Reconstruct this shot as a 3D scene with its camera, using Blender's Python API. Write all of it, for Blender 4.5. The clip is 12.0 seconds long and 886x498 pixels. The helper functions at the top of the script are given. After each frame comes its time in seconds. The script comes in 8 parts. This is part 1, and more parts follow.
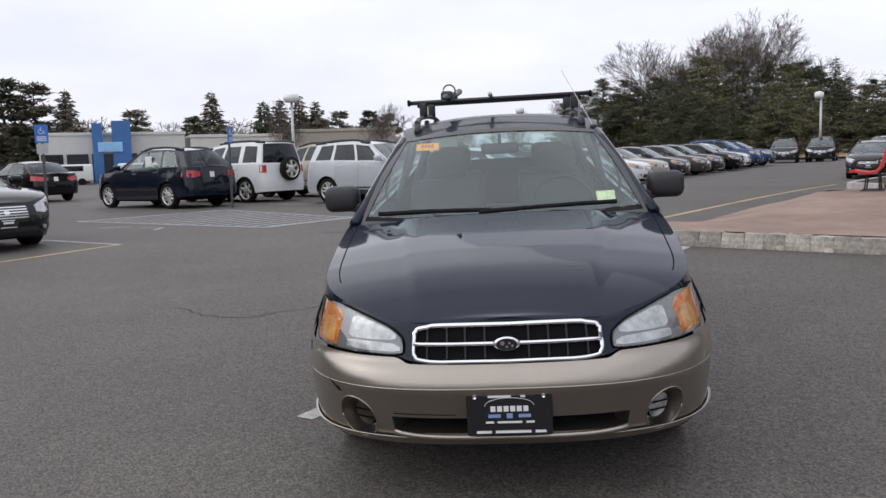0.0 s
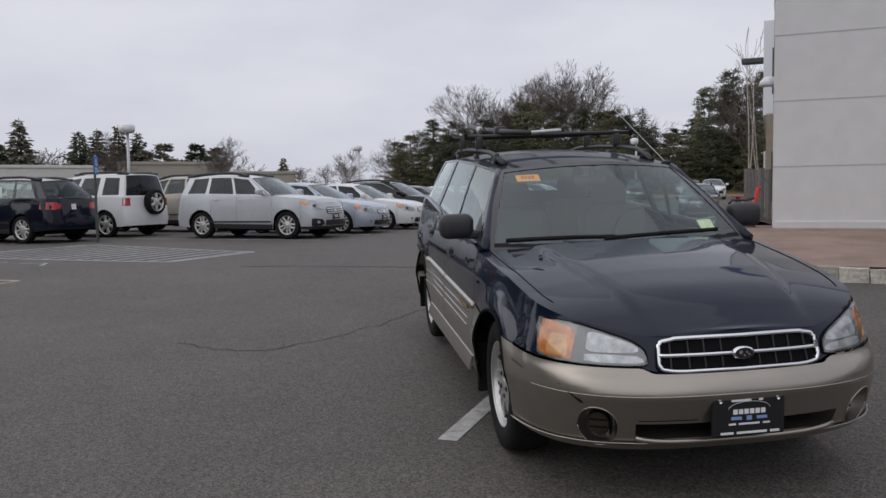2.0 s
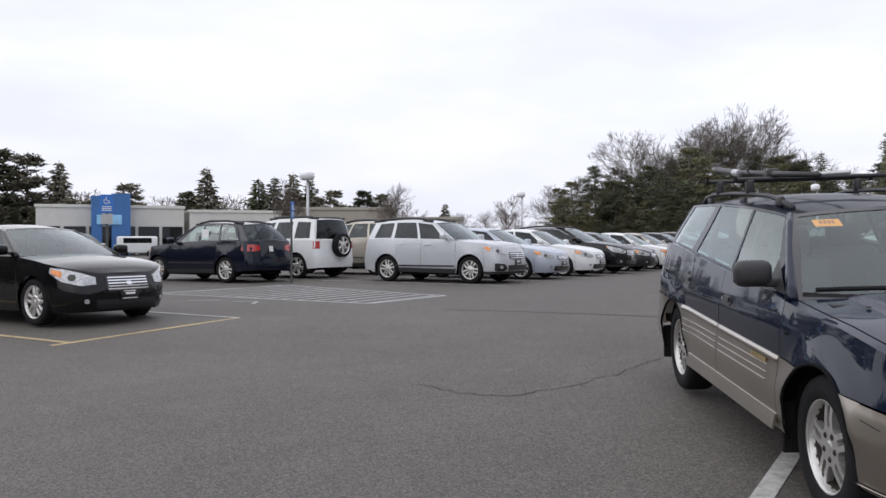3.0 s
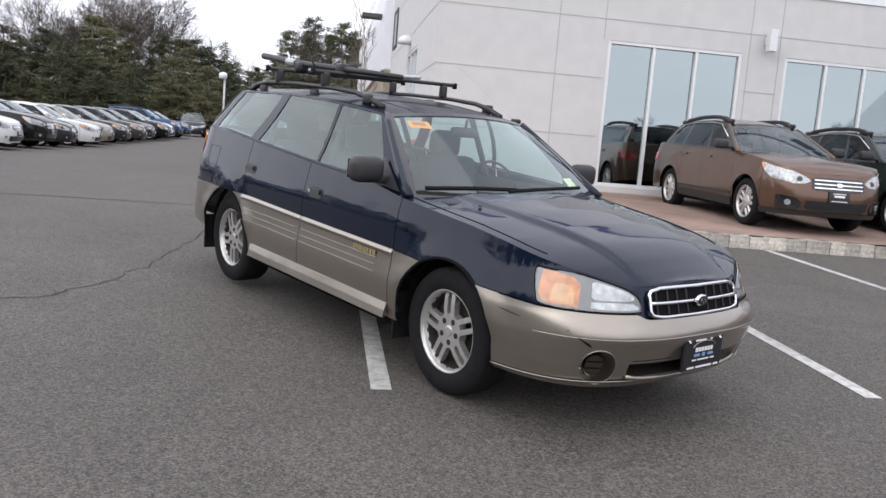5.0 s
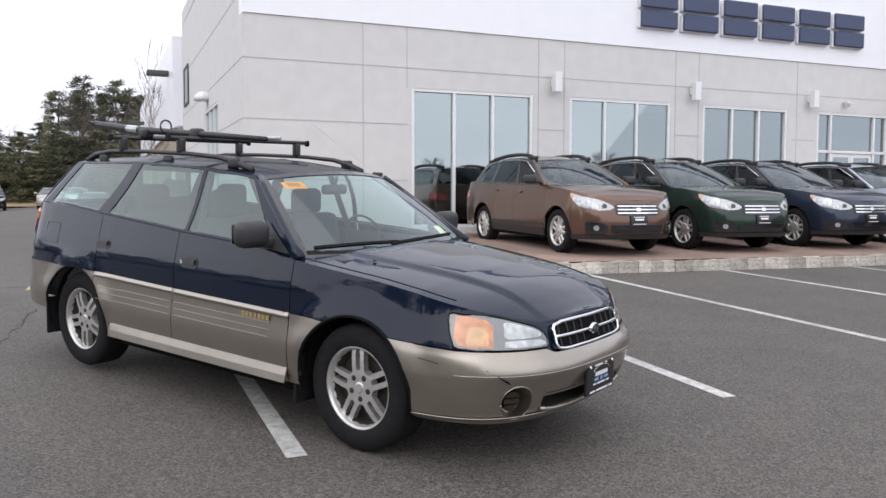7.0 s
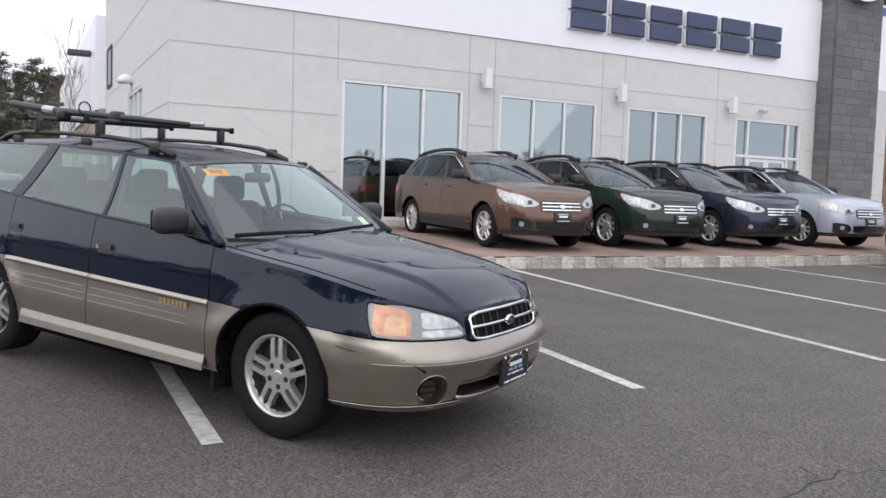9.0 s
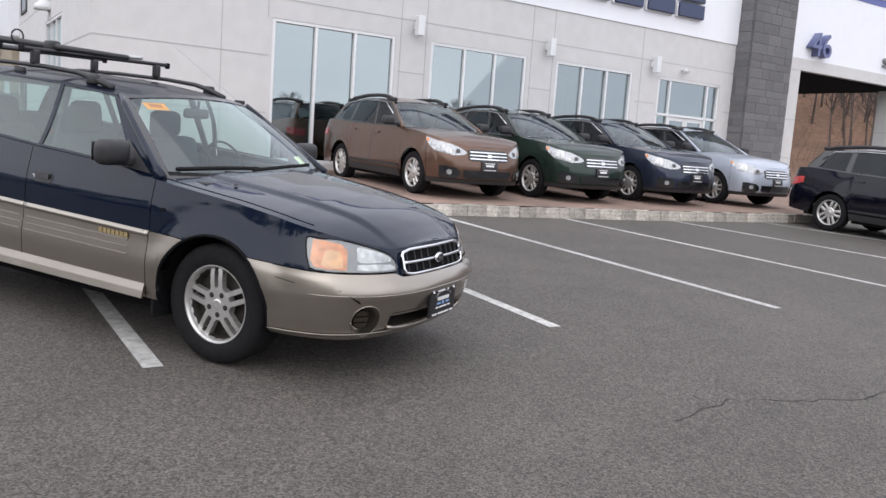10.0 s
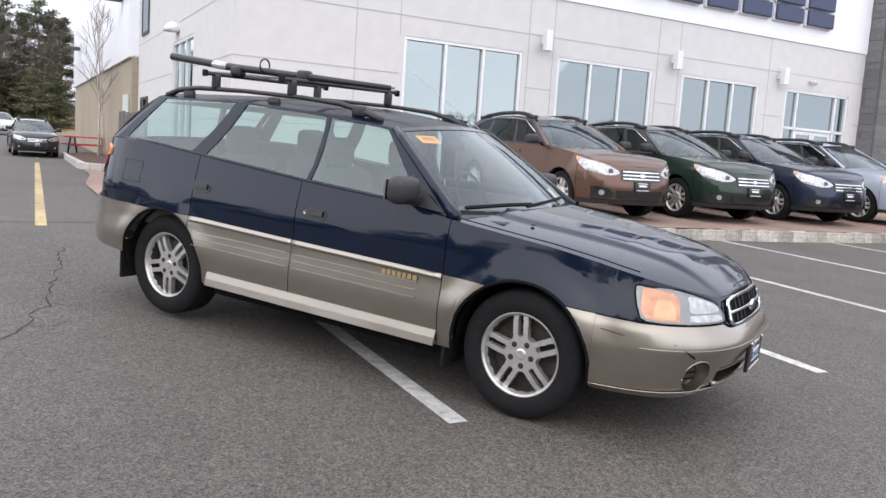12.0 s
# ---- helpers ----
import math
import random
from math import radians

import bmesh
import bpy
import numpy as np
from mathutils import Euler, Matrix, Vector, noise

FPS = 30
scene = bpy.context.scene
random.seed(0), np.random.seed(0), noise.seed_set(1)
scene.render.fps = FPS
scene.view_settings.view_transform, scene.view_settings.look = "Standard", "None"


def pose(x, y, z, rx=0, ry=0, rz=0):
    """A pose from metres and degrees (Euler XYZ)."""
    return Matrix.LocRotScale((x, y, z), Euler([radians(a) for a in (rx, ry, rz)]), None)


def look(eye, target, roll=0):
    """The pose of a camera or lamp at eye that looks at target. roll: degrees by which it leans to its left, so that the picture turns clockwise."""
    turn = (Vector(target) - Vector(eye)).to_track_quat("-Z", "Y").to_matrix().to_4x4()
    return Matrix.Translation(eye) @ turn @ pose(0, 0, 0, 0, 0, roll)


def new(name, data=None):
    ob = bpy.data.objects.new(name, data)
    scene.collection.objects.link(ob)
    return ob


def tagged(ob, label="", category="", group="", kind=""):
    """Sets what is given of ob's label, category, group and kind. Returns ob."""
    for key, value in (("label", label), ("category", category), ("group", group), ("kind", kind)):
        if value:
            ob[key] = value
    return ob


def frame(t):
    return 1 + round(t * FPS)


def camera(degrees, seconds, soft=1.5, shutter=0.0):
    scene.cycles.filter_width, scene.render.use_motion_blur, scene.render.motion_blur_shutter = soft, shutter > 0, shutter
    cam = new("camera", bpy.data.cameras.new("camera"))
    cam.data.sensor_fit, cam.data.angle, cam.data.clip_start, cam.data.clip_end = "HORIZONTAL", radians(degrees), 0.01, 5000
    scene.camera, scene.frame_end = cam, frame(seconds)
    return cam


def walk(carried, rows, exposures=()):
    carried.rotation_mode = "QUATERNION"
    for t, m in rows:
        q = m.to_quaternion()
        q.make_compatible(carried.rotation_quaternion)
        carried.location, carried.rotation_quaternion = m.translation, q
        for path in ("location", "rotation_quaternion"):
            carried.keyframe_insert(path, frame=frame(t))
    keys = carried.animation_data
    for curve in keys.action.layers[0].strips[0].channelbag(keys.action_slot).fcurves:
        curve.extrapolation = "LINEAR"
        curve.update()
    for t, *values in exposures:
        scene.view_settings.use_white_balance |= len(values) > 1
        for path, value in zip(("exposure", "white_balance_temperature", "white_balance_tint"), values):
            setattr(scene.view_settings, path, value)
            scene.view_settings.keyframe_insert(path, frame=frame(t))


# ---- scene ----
cam = camera(57.0, 12.0)
PATH = [
    (0, (-0.112, -3.906, 1.309), (-0.207, -1.92, 1.096), -1.6),
    (0.5, (-0.552, -4.034, 1.305), (-0.605, -2.046, 1.091), -0.7),
    (1, (-0.989, -4.031, 1.301), (-0.94, -2.034, 1.202), -2.4),
    (1.5, (-1.392, -4.009, 1.323), (-1.23, -2.016, 1.288), -0.4),
    (2, (-1.809, -3.995, 1.296), (-1.46, -2.03, 1.165), -0.8),
    (2.5, (-2.301, -3.928, 1.319), (-2.137, -1.939, 1.202), -0.9),
    (2.7, (-2.405, -3.892, 1.285), (-2.516, -1.895, 1.283), -0.4),
    (4.3, (-3.231, -3.322, 1.289), (-2.234, -1.595, 1.132), 4.5),
    (4.5, (-3.321, -3.274, 1.282), (-2.276, -1.578, 1.105), 4.9),
    (5, (-3.542, -3.098, 1.274), (-2.249, -1.593, 1.026), 4.6),
    (5.5, (-3.625, -2.94, 1.269), (-2.222, -1.526, 1.09), 2.3),
    (6, (-3.822, -2.842, 1.277), (-2.379, -1.465, 1.133), -0.5),
    (6.5, (-3.954, -2.792, 1.303), (-2.386, -1.559, 1.156), -0.4),
    (7, (-3.966, -2.77, 1.3), (-2.336, -1.617, 1.183), 0.1),
    (7.2, (-3.991, -2.781, 1.306), (-2.374, -1.609, 1.196), -0.0),
    (8.8, (-3.98, -2.798, 1.285), (-2.318, -1.693, 1.149), 1.5),
    (9, (-4.0, -2.85, 1.293), (-2.277, -1.842, 1.163), 1.7),
    (9.5, (-4.207, -3.002, 1.308), (-2.35, -2.261, 1.271), 2.7),
    (10, (-4.269, -2.94, 1.266), (-2.467, -2.107, 1.02), 4.0),
    (10.5, (-4.413, -2.722, 1.275), (-2.709, -1.717, 0.98), 6.0),
    (11, (-4.546, -2.407, 1.257), (-2.912, -1.289, 0.974), 5.5),
    (11.5, (-4.501, -2.035, 1.305), (-2.784, -1.036, 1.075), 4.1),
    (12, (-4.54, -1.629, 1.315), (-2.812, -0.648, 1.085), 3.7),
]
walk(cam, [(t, look(eye, target, roll)) for t, eye, target, roll in PATH],
     exposures=[(0, 0.36), (0.5, 0.4), (1, 0.3), (1.5, -0.02), (2, -0.15), (2.5, 0.16), (4.5, 0.6), (5.5, 0.85), (6.5, 0.8), (9.5, 0.7), (10.5, 0.97), (11, 1.07), (12, 1.08)])

# ---- world, sun ----
world = bpy.data.worlds.new("world")
scene.world = world
world.use_nodes = True
wn, wl = world.node_tree.nodes, world.node_tree.links
bg = wn["Background"]
sky = wn.new("ShaderNodeTexSky")
sky.sky_type = "NISHITA"
sky.sun_disc = False
SUN_EL, SUN_AZ = radians(38), radians(-100)
sky.sun_elevation, sky.sun_rotation = SUN_EL, SUN_AZ
sky.dust_density, sky.air_density, sky.ozone_density = 4.0, 1.0, 1.0
hsv = wn.new("ShaderNodeHueSaturation")
hsv.inputs["Saturation"].default_value = 0.22
wl.new(sky.outputs["Color"], hsv.inputs["Color"])
# a thin, broken cloud sheet that evens the sky out
tc = wn.new("ShaderNodeTexCoord")
mp = wn.new("ShaderNodeMapping")
mp.inputs["Scale"].default_value = (1.6, 1.6, 5.0)
cl = wn.new("ShaderNodeTexNoise")
cl.inputs["Scale"].default_value = 2.2
cl.inputs["Detail"].default_value = 6
cr = wn.new("ShaderNodeValToRGB")
cr.color_ramp.elements[0].position, cr.color_ramp.elements[0].color = 0.32, (6.9, 7.12, 8.2, 1)
cr.color_ramp.elements[1].position, cr.color_ramp.elements[1].color = 0.68, (8.3, 8.4, 9.3, 1)
wl.new(tc.outputs["Generated"], mp.inputs["Vector"])
wl.new(mp.outputs["Vector"], cl.inputs["Vector"])
wl.new(cl.outputs["Fac"], cr.inputs["Fac"])
mx = wn.new("ShaderNodeMix")
mx.data_type = "RGBA"
mx.inputs["Factor"].default_value = 0.8
wl.new(hsv.outputs["Color"], mx.inputs["A"])
wl.new(cr.outputs["Color"], mx.inputs["B"])
wl.new(mx.outputs["Result"], bg.inputs["Color"])
bg.inputs["Strength"].default_value = 0.108
sun_data = bpy.data.lights.new("sun", "SUN")
sun_data.energy, sun_data.angle, sun_data.color = 0.95, radians(160), (1.0, 0.98, 0.96)
sun = new("sun", sun_data)
sun.rotation_euler = (radians(52), 0, radians(-78))

# ---- materials ----
MATS = {}


def mat(name, col, rough=0.6, metal=0.0, scale=0.0, var=0.0, bump=0.0, bscale=200.0, coat=0.0, stain=0.0, spec=0.5, coords="Object", rand=0.0):
    """A surface with colour variation at two scales, fine bump and, at will, a clear coat."""
    if name in MATS:
        return MATS[name]
    m = bpy.data.materials.new(name)
    MATS[name] = m
    m.use_nodes = True
    n, l = m.node_tree.nodes, m.node_tree.links
    b = n["Principled BSDF"]
    b.inputs["Roughness"].default_value = rough
    b.inputs["Metallic"].default_value = metal
    b.inputs["Specular IOR Level"].default_value = spec
    b.inputs["Coat Weight"].default_value = coat
    b.inputs["Coat Roughness"].default_value = 0.03
    b.inputs["Base Color"].default_value = (*col, 1)
    t = n.new("ShaderNodeTexCoord")
    src = t.outputs[coords]
    last = None
    if var or stain:
        a = n.new("ShaderNodeTexNoise")
        a.inputs["Scale"].default_value = scale or 8.0
        a.inputs["Detail"].default_value = 8
        a.inputs["Roughness"].default_value = 0.7
        l.new(src, a.inputs["Vector"])
        r = n.new("ShaderNodeMapRange")
        r.inputs["From Min"].default_value, r.inputs["From Max"].default_value = 0.3, 0.7
        r.inputs["To Min"].default_value, r.inputs["To Max"].default_value = 1 - var, 1 + var
        l.new(a.outputs["Fac"], r.inputs["Value"])
        last = r.outputs["Result"]
        if stain:
            c = n.new("ShaderNodeTexNoise")
            c.inputs["Scale"].default_value = (scale or 8.0) * 0.06
            c.inputs["Detail"].default_value = 5
            l.new(src, c.inputs["Vector"])
            r2 = n.new("ShaderNodeMapRange")
            r2.inputs["From Min"].default_value, r2.inputs["From Max"].default_value = 0.35, 0.7
            r2.inputs["To Min"].default_value, r2.inputs["To Max"].default_value = 1 - stain, 1 + stain
            l.new(c.outputs["Fac"], r2.inputs["Value"])
            mm = n.new("ShaderNodeMath")
            mm.operation = "MULTIPLY"
            l.new(last, mm.inputs[0])
            l.new(r2.outputs["Result"], mm.inputs[1])
            last = mm.outputs["Value"]
    if rand:
        oi = n.new("ShaderNodeObjectInfo")
        r3 = n.new("ShaderNodeMapRange")
        r3.inputs["To Min"].default_value, r3.inputs["To Max"].default_value = 1 - rand, 1 + rand
        l.new(oi.outputs["Random"], r3.inputs["Value"])
        if last is None:
            last = r3.outputs["Result"]
        else:
            mm = n.new("ShaderNodeMath")
            mm.operation = "MULTIPLY"
            l.new(last, mm.inputs[0])
            l.new(r3.outputs["Result"], mm.inputs[1])
            last = mm.outputs["Value"]
    if last is not None:
        vm = n.new("ShaderNodeVectorMath")
        vm.operation = "SCALE"
        vm.inputs[0].default_value = col
        l.new(last, vm.inputs["Scale"])
        l.new(vm.outputs["Vector"], b.inputs["Base Color"])
    if bump:
        bn = n.new("ShaderNodeTexNoise")
        bn.inputs["Scale"].default_value = bscale
        bn.inputs["Detail"].default_value = 3
        l.new(src, bn.inputs["Vector"])
        bp = n.new("ShaderNodeBump")
        bp.inputs["Strength"].default_value = bump
        bp.inputs["Distance"].default_value = 0.004
        l.new(bn.outputs["Fac"], bp.inputs["Height"])
        l.new(bp.outputs["Normal"], b.inputs["Normal"])
    return m


def paint(name, col, metal=0.25, rough=0.32):
    """Car paint: a metallic base with fine flake and dust under a clear coat."""
    if name in MATS:
        return MATS[name]
    m = mat(name, col, rough=rough, metal=metal, scale=3.0, var=0.05, coat=0.85, spec=0.04)
    m.node_tree.nodes["Principled BSDF"].inputs["Coat IOR"].default_value = 1.45
    n, l = m.node_tree.nodes, m.node_tree.links
    b = n["Principled BSDF"]
    d = n.new("ShaderNodeTexNoise")
    d.inputs["Scale"].default_value = 5.0
    d.inputs["Detail"].default_value = 9
    t = n.new("ShaderNodeTexCoord")
    l.new(t.outputs["Object"], d.inputs["Vector"])
    r = n.new("ShaderNodeMapRange")
    r.inputs["From Min"].default_value, r.inputs["From Max"].default_value = 0.4, 0.75
    r.inputs["To Min"].default_value, r.inputs["To Max"].default_value = 0.02, 0.09
    l.new(d.outputs["Fac"], r.inputs["Value"])
    l.new(r.outputs["Result"], b.inputs["Coat Roughness"])
    wv = n.new("ShaderNodeTexNoise")
    wv.inputs["Scale"].default_value, wv.inputs["Detail"].default_value = 3.2, 1
    l.new(t.outputs["Object"], wv.inputs["Vector"])
    bw = n.new("ShaderNodeBump")
    bw.inputs["Strength"].default_value, bw.inputs["Distance"].default_value = 0.22, 0.012
    l.new(wv.outputs["Fac"], bw.inputs["Height"])
    l.new(bw.outputs["Normal"], b.inputs["Normal"])
    l.new(bw.outputs["Normal"], b.inputs["Coat Normal"])
    return m


def glass(name, tint, strength, gloss=0.06, sheen=(1, 1, 1)):
    """A pane: tinted see-through mixed with a mirror reflection by Fresnel."""
    if name in MATS:
        return MATS[name]
    m = bpy.data.materials.new(name)
    MATS[name] = m
    m.use_nodes = True
    n, l = m.node_tree.nodes, m.node_tree.links
    out = n["Material Output"]
    n.remove(n["Principled BSDF"])
    tr = n.new("ShaderNodeBsdfTransparent")
    tr.inputs["Color"].default_value = (*[c * strength for c in tint], 1)
    gl = n.new("ShaderNodeBsdfGlossy")
    gl.inputs["Roughness"].default_value = 0.015
    gl.inputs["Color"].default_value = (*sheen, 1)
    fr = n.new("ShaderNodeLayerWeight")
    fr.inputs["Blend"].default_value = 0.5
    pw = n.new("ShaderNodeMath")
    pw.operation = "POWER"
    pw.inputs[1].default_value = 4.5
    l.new(fr.outputs["Facing"], pw.inputs[0])
    ad = n.new("ShaderNodeMath")
    ad.operation = "ADD"
    ad.use_clamp = True
    ad.inputs[1].default_value = 0.04 + gloss
    l.new(pw.outputs["Value"], ad.inputs[0])
    ms = n.new("ShaderNodeMixShader")
    l.new(ad.outputs["Value"], ms.inputs["Fac"])
    l.new(tr.outputs["BSDF"], ms.inputs[1])
    l.new(gl.outputs["BSDF"], ms.inputs[2])
    l.new(ms.outputs["Shader"], out.inputs["Surface"])
    return m


def asphalt_mat():
    m = mat("asphalt", (0.105, 0.102, 0.1), rough=0.74, spec=0.45)
    n, l = m.node_tree.nodes, m.node_tree.links
    b = n["Principled BSDF"]
    t = n.new("ShaderNodeTexCoord")
    src = t.outputs["Object"]

    def noise_(scale, detail, lo, hi, a, z, rough=0.6):
        q = n.new("ShaderNodeTexNoise")
        q.inputs["Scale"].default_value, q.inputs["Detail"].default_value = scale, detail
        q.inputs["Roughness"].default_value = rough
        l.new(src, q.inputs["Vector"])
        r = n.new("ShaderNodeMapRange")
        r.inputs["From Min"].default_value, r.inputs["From Max"].default_value = lo, hi
        r.inputs["To Min"].default_value, r.inputs["To Max"].default_value = a, z
        l.new(q.outputs["Fac"], r.inputs["Value"])
        return r.outputs["Result"]

    vo = n.new("ShaderNodeTexVoronoi")
    vo.inputs["Scale"].default_value = 125
    l.new(src, vo.inputs["Vector"])
    vr = n.new("ShaderNodeMapRange")
    vr.inputs["To Min"].default_value, vr.inputs["To Max"].default_value = 0.38, 1.85
    sepc = n.new("ShaderNodeSeparateColor")
    l.new(vo.outputs["Color"], sepc.inputs["Color"])
    l.new(sepc.outputs["Red"], vr.inputs["Value"])
    parts = [vr.outputs["Result"], noise_(30, 4, 0.3, 0.7, 0.8, 1.2), noise_(0.35, 7, 0.3, 0.7, 0.86, 1.14), noise_(2.2, 8, 0.35, 0.7, 0.93, 1.08)]
    last = parts[0]
    for p in parts[1:]:
        mm = n.new("ShaderNodeMath")
        mm.operation = "MULTIPLY"
        l.new(last, mm.inputs[0])
        l.new(p, mm.inputs[1])
        last = mm.outputs["Value"]
    vm = n.new("ShaderNodeVectorMath")
    vm.operation = "SCALE"
    vm.inputs[0].default_value = (0.0775, 0.0692, 0.0618)
    l.new(last, vm.inputs["Scale"])
    l.new(vm.outputs["Vector"], b.inputs["Base Color"])
    bp = n.new("ShaderNodeBump")
    bp.inputs["Strength"].default_value, bp.inputs["Distance"].default_value = 0.5, 0.004
    l.new(vo.outputs["Distance"], bp.inputs["Height"])
    l.new(bp.outputs["Normal"], b.inputs["Normal"])
    return m


ASPHALT = asphalt_mat()
LINE = mat("line_paint", (0.43, 0.425, 0.405), 0.8, scale=14, var=0.4, stain=0.2)
LINE_OLD = mat("worn_line_paint", (0.37, 0.385, 0.39), 0.85, scale=9, var=0.35, stain=0.2)
LINE_YEL = mat("yellow_line_paint", (0.4, 0.31, 0.16), 0.8, scale=9, var=0.4, stain=0.2)
CRACK = mat("crack", (0.032, 0.031, 0.03), 0.95)
TAR = mat("tar_seam", (0.055, 0.053, 0.052), 0.8, scale=6, var=0.3)
GRANITE = mat("granite", (0.4, 0.37, 0.325), 0.85, scale=26, var=0.4, stain=0.3, bump=0.7, bscale=45, rand=0.25)
PAVER = mat("brick_paver", (0.23, 0.145, 0.11), 0.9, scale=30, var=0.25, stain=0.12, bump=0.4, bscale=80)
EIFS = mat("render_grey", (0.6, 0.595, 0.59), 0.85, scale=60, var=0.04, stain=0.03, bump=0.25, bscale=400)
JOINT = mat("joint_dark", (0.42, 0.42, 0.42), 0.9)
PANELW = mat("white_panel", (0.82, 0.83, 0.87), 0.35, scale=3, var=0.02, stain=0.02)
STRIPE = mat("blue_stripe", (0.1, 0.12, 0.36), 0.4, scale=4, var=0.05)
SIGNBLUE = mat("sign_blue", (0.03, 0.045, 0.105), 0.3, scale=4, var=0.06)
SIGNRIM = mat("sign_return_white", (0.7, 0.7, 0.71), 0.4)
ALU = mat("white_aluminium", (0.72, 0.73, 0.74), 0.35, metal=0.1, scale=20, var=0.03)
STONE = mat("slate_stone", (0.145, 0.143, 0.147), 0.85, scale=9, var=0.3, bump=0.5, bscale=30, rand=0.14)
# near-black for seams and scuffs; in grille, intake and arches it paints their shade
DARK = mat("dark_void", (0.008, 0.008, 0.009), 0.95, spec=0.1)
HAZE = mat("hazy_lamp_plastic", (0.2, 0.2, 0.195), 0.3, scale=14, var=0.15, coat=0.8)
RUBBER = mat("rubber", (0.011, 0.011, 0.012), 0.85, scale=30, var=0.3, bump=0.3, bscale=120, spec=0.2)
BLACKPL = mat("black_plastic", (0.022, 0.022, 0.024), 0.5, scale=40, var=0.2, bump=0.15, bscale=500)
TRIMBLK = mat("gloss_black_trim", (0.012, 0.012, 0.014), 0.2, coat=0.5)
CHROME = mat("chrome", (0.75, 0.76, 0.78), 0.12, metal=1.0)
ALLOY = mat("alloy", (0.6, 0.59, 0.57), 0.34, metal=0.75, scale=25, var=0.12)
# dark alloy: shade between the spokes put into the colour; also on the nuts
ALLOYSHADE = mat("brake_dust_alloy", (0.05, 0.044, 0.038), 0.6, metal=0.5, scale=18, var=0.3)
LENS = glass("lamp_lens", (0.93, 0.95, 0.96), 0.9, 0.05)
REFL = mat("lamp_reflector", (0.62, 0.62, 0.61), 0.3, metal=0.5, scale=22, var=0.4)
AMBER = mat("amber_lens", (0.8, 0.27, 0.06), 0.25, scale=22, var=0.35, coat=0.6)
REDLENS = mat("red_lens", (0.42, 0.015, 0.015), 0.15, scale=15, var=0.1, coat=1.0)
HEADLAMP = mat("headlamp", (0.42, 0.43, 0.44), 0.12, metal=0.4, scale=26, var=0.5, coat=1.0)
GLASS_CLEAR = glass("clear_car_glass", (0.84, 0.95, 0.93), 0.95, 0.06, (0.92, 0.99, 1.0))
GLASS_SIDE = glass("side_car_glass", (0.7, 0.86, 0.83), 0.88, 0.07, (0.9, 0.98, 0.97))
GLASS_TINT = glass("tinted_car_glass", (0.25, 0.27, 0.28), 0.45, 0.0, (0.75, 0.8, 0.85))
GLASS_SHOP = glass("shop_glass", (0.5, 0.64, 0.66), 0.55, 0.29, (0.8, 0.9, 0.925))
SEATGREY = mat("seat_cloth", (0.07, 0.072, 0.075), 0.95, scale=60, var=0.2, bump=0.3)
DASHGREY = mat("dashboard_vinyl", (0.05, 0.05, 0.052), 0.7, scale=60, var=0.15)
LININGGREY = mat("cabin_lining", (0.12, 0.12, 0.118), 0.9, scale=30, var=0.08)
PLATEBLK = mat("plate_black", (0.012, 0.012, 0.014), 0.35)
PLATEWHT = mat("plate_white", (0.75, 0.75, 0.75), 0.5)
PLATEBLU = mat("plate_blue", (0.2, 0.32, 0.55), 0.5)
GALV = mat("galvanised_steel", (0.5, 0.51, 0.52), 0.5, metal=0.5, scale=12, var=0.15)
POSTSTEEL = mat("post_steel", (0.08, 0.085, 0.08), 0.6, metal=0.4, scale=12, var=0.2)
BARK = mat("bark", (0.105, 0.09, 0.078), 0.95, scale=12, var=0.35, rand=0.2)
BARKPALE = mat("pale_bark", (0.5, 0.46, 0.42), 0.9, scale=14, var=0.35)
TWIG = mat("twigs", (0.14, 0.116, 0.1), 0.95, scale=2, var=0.25, rand=0.25)
NEEDLE = mat("needles", (0.095, 0.106, 0.06), 0.85, scale=0.9, var=0.5, rand=0.3)
NEEDLE2 = mat("yellowish_needles", (0.145, 0.14, 0.078), 0.85, scale=0.9, var=0.5, rand=0.3)
# lighter needles and twigs for the skyline, distance haze put into their colour
NEEDLEHAZE = mat("brownish_needles", (0.15, 0.138, 0.098), 0.9, scale=0.9, var=0.45, rand=0.3)
TWIGHAZE = mat("brown_twigs", (0.16, 0.128, 0.108), 0.95, scale=2, var=0.25, rand=0.2)
DRYGRASS = mat("dry_grass", (0.25, 0.18, 0.105), 0.95, scale=3, var=0.3, stain=0.3)
LITTER = mat("leaf_litter", (0.15, 0.085, 0.055), 0.95, scale=2.5, var=0.35, stain=0.3)
MULCH = mat("mulch", (0.07, 0.035, 0.022), 0.95, scale=30, var=0.5, bump=0.8, bscale=60)
REDPAINT = mat("red_paint", (0.55, 0.03, 0.025), 0.45, scale=10, var=0.1)
FENCEWOOD = mat("weathered_wood", (0.17, 0.16, 0.15), 0.9, scale=14, var=0.3, rand=0.2)
BLDBLUE = mat("blue_cladding", (0.04, 0.14, 0.36), 0.5, scale=1, var=0.08)
BLDWHITE = mat("cream_cladding", (0.62, 0.61, 0.57), 0.7, scale=1, var=0.06, stain=0.05)
BLDTAN = mat("tan_metal_siding", (0.34, 0.31, 0.26), 0.6, scale=1, var=0.06)
SIGNHC = mat("sign_blue_sheet", (0.03, 0.16, 0.5), 0.45)
STICKER = mat("orange_sticker", (0.95, 0.34, 0.02), 0.6, scale=50, var=0.1)
STICKERY = mat("inspection_sticker", (0.78, 0.8, 0.45), 0.6, scale=60, var=0.3)
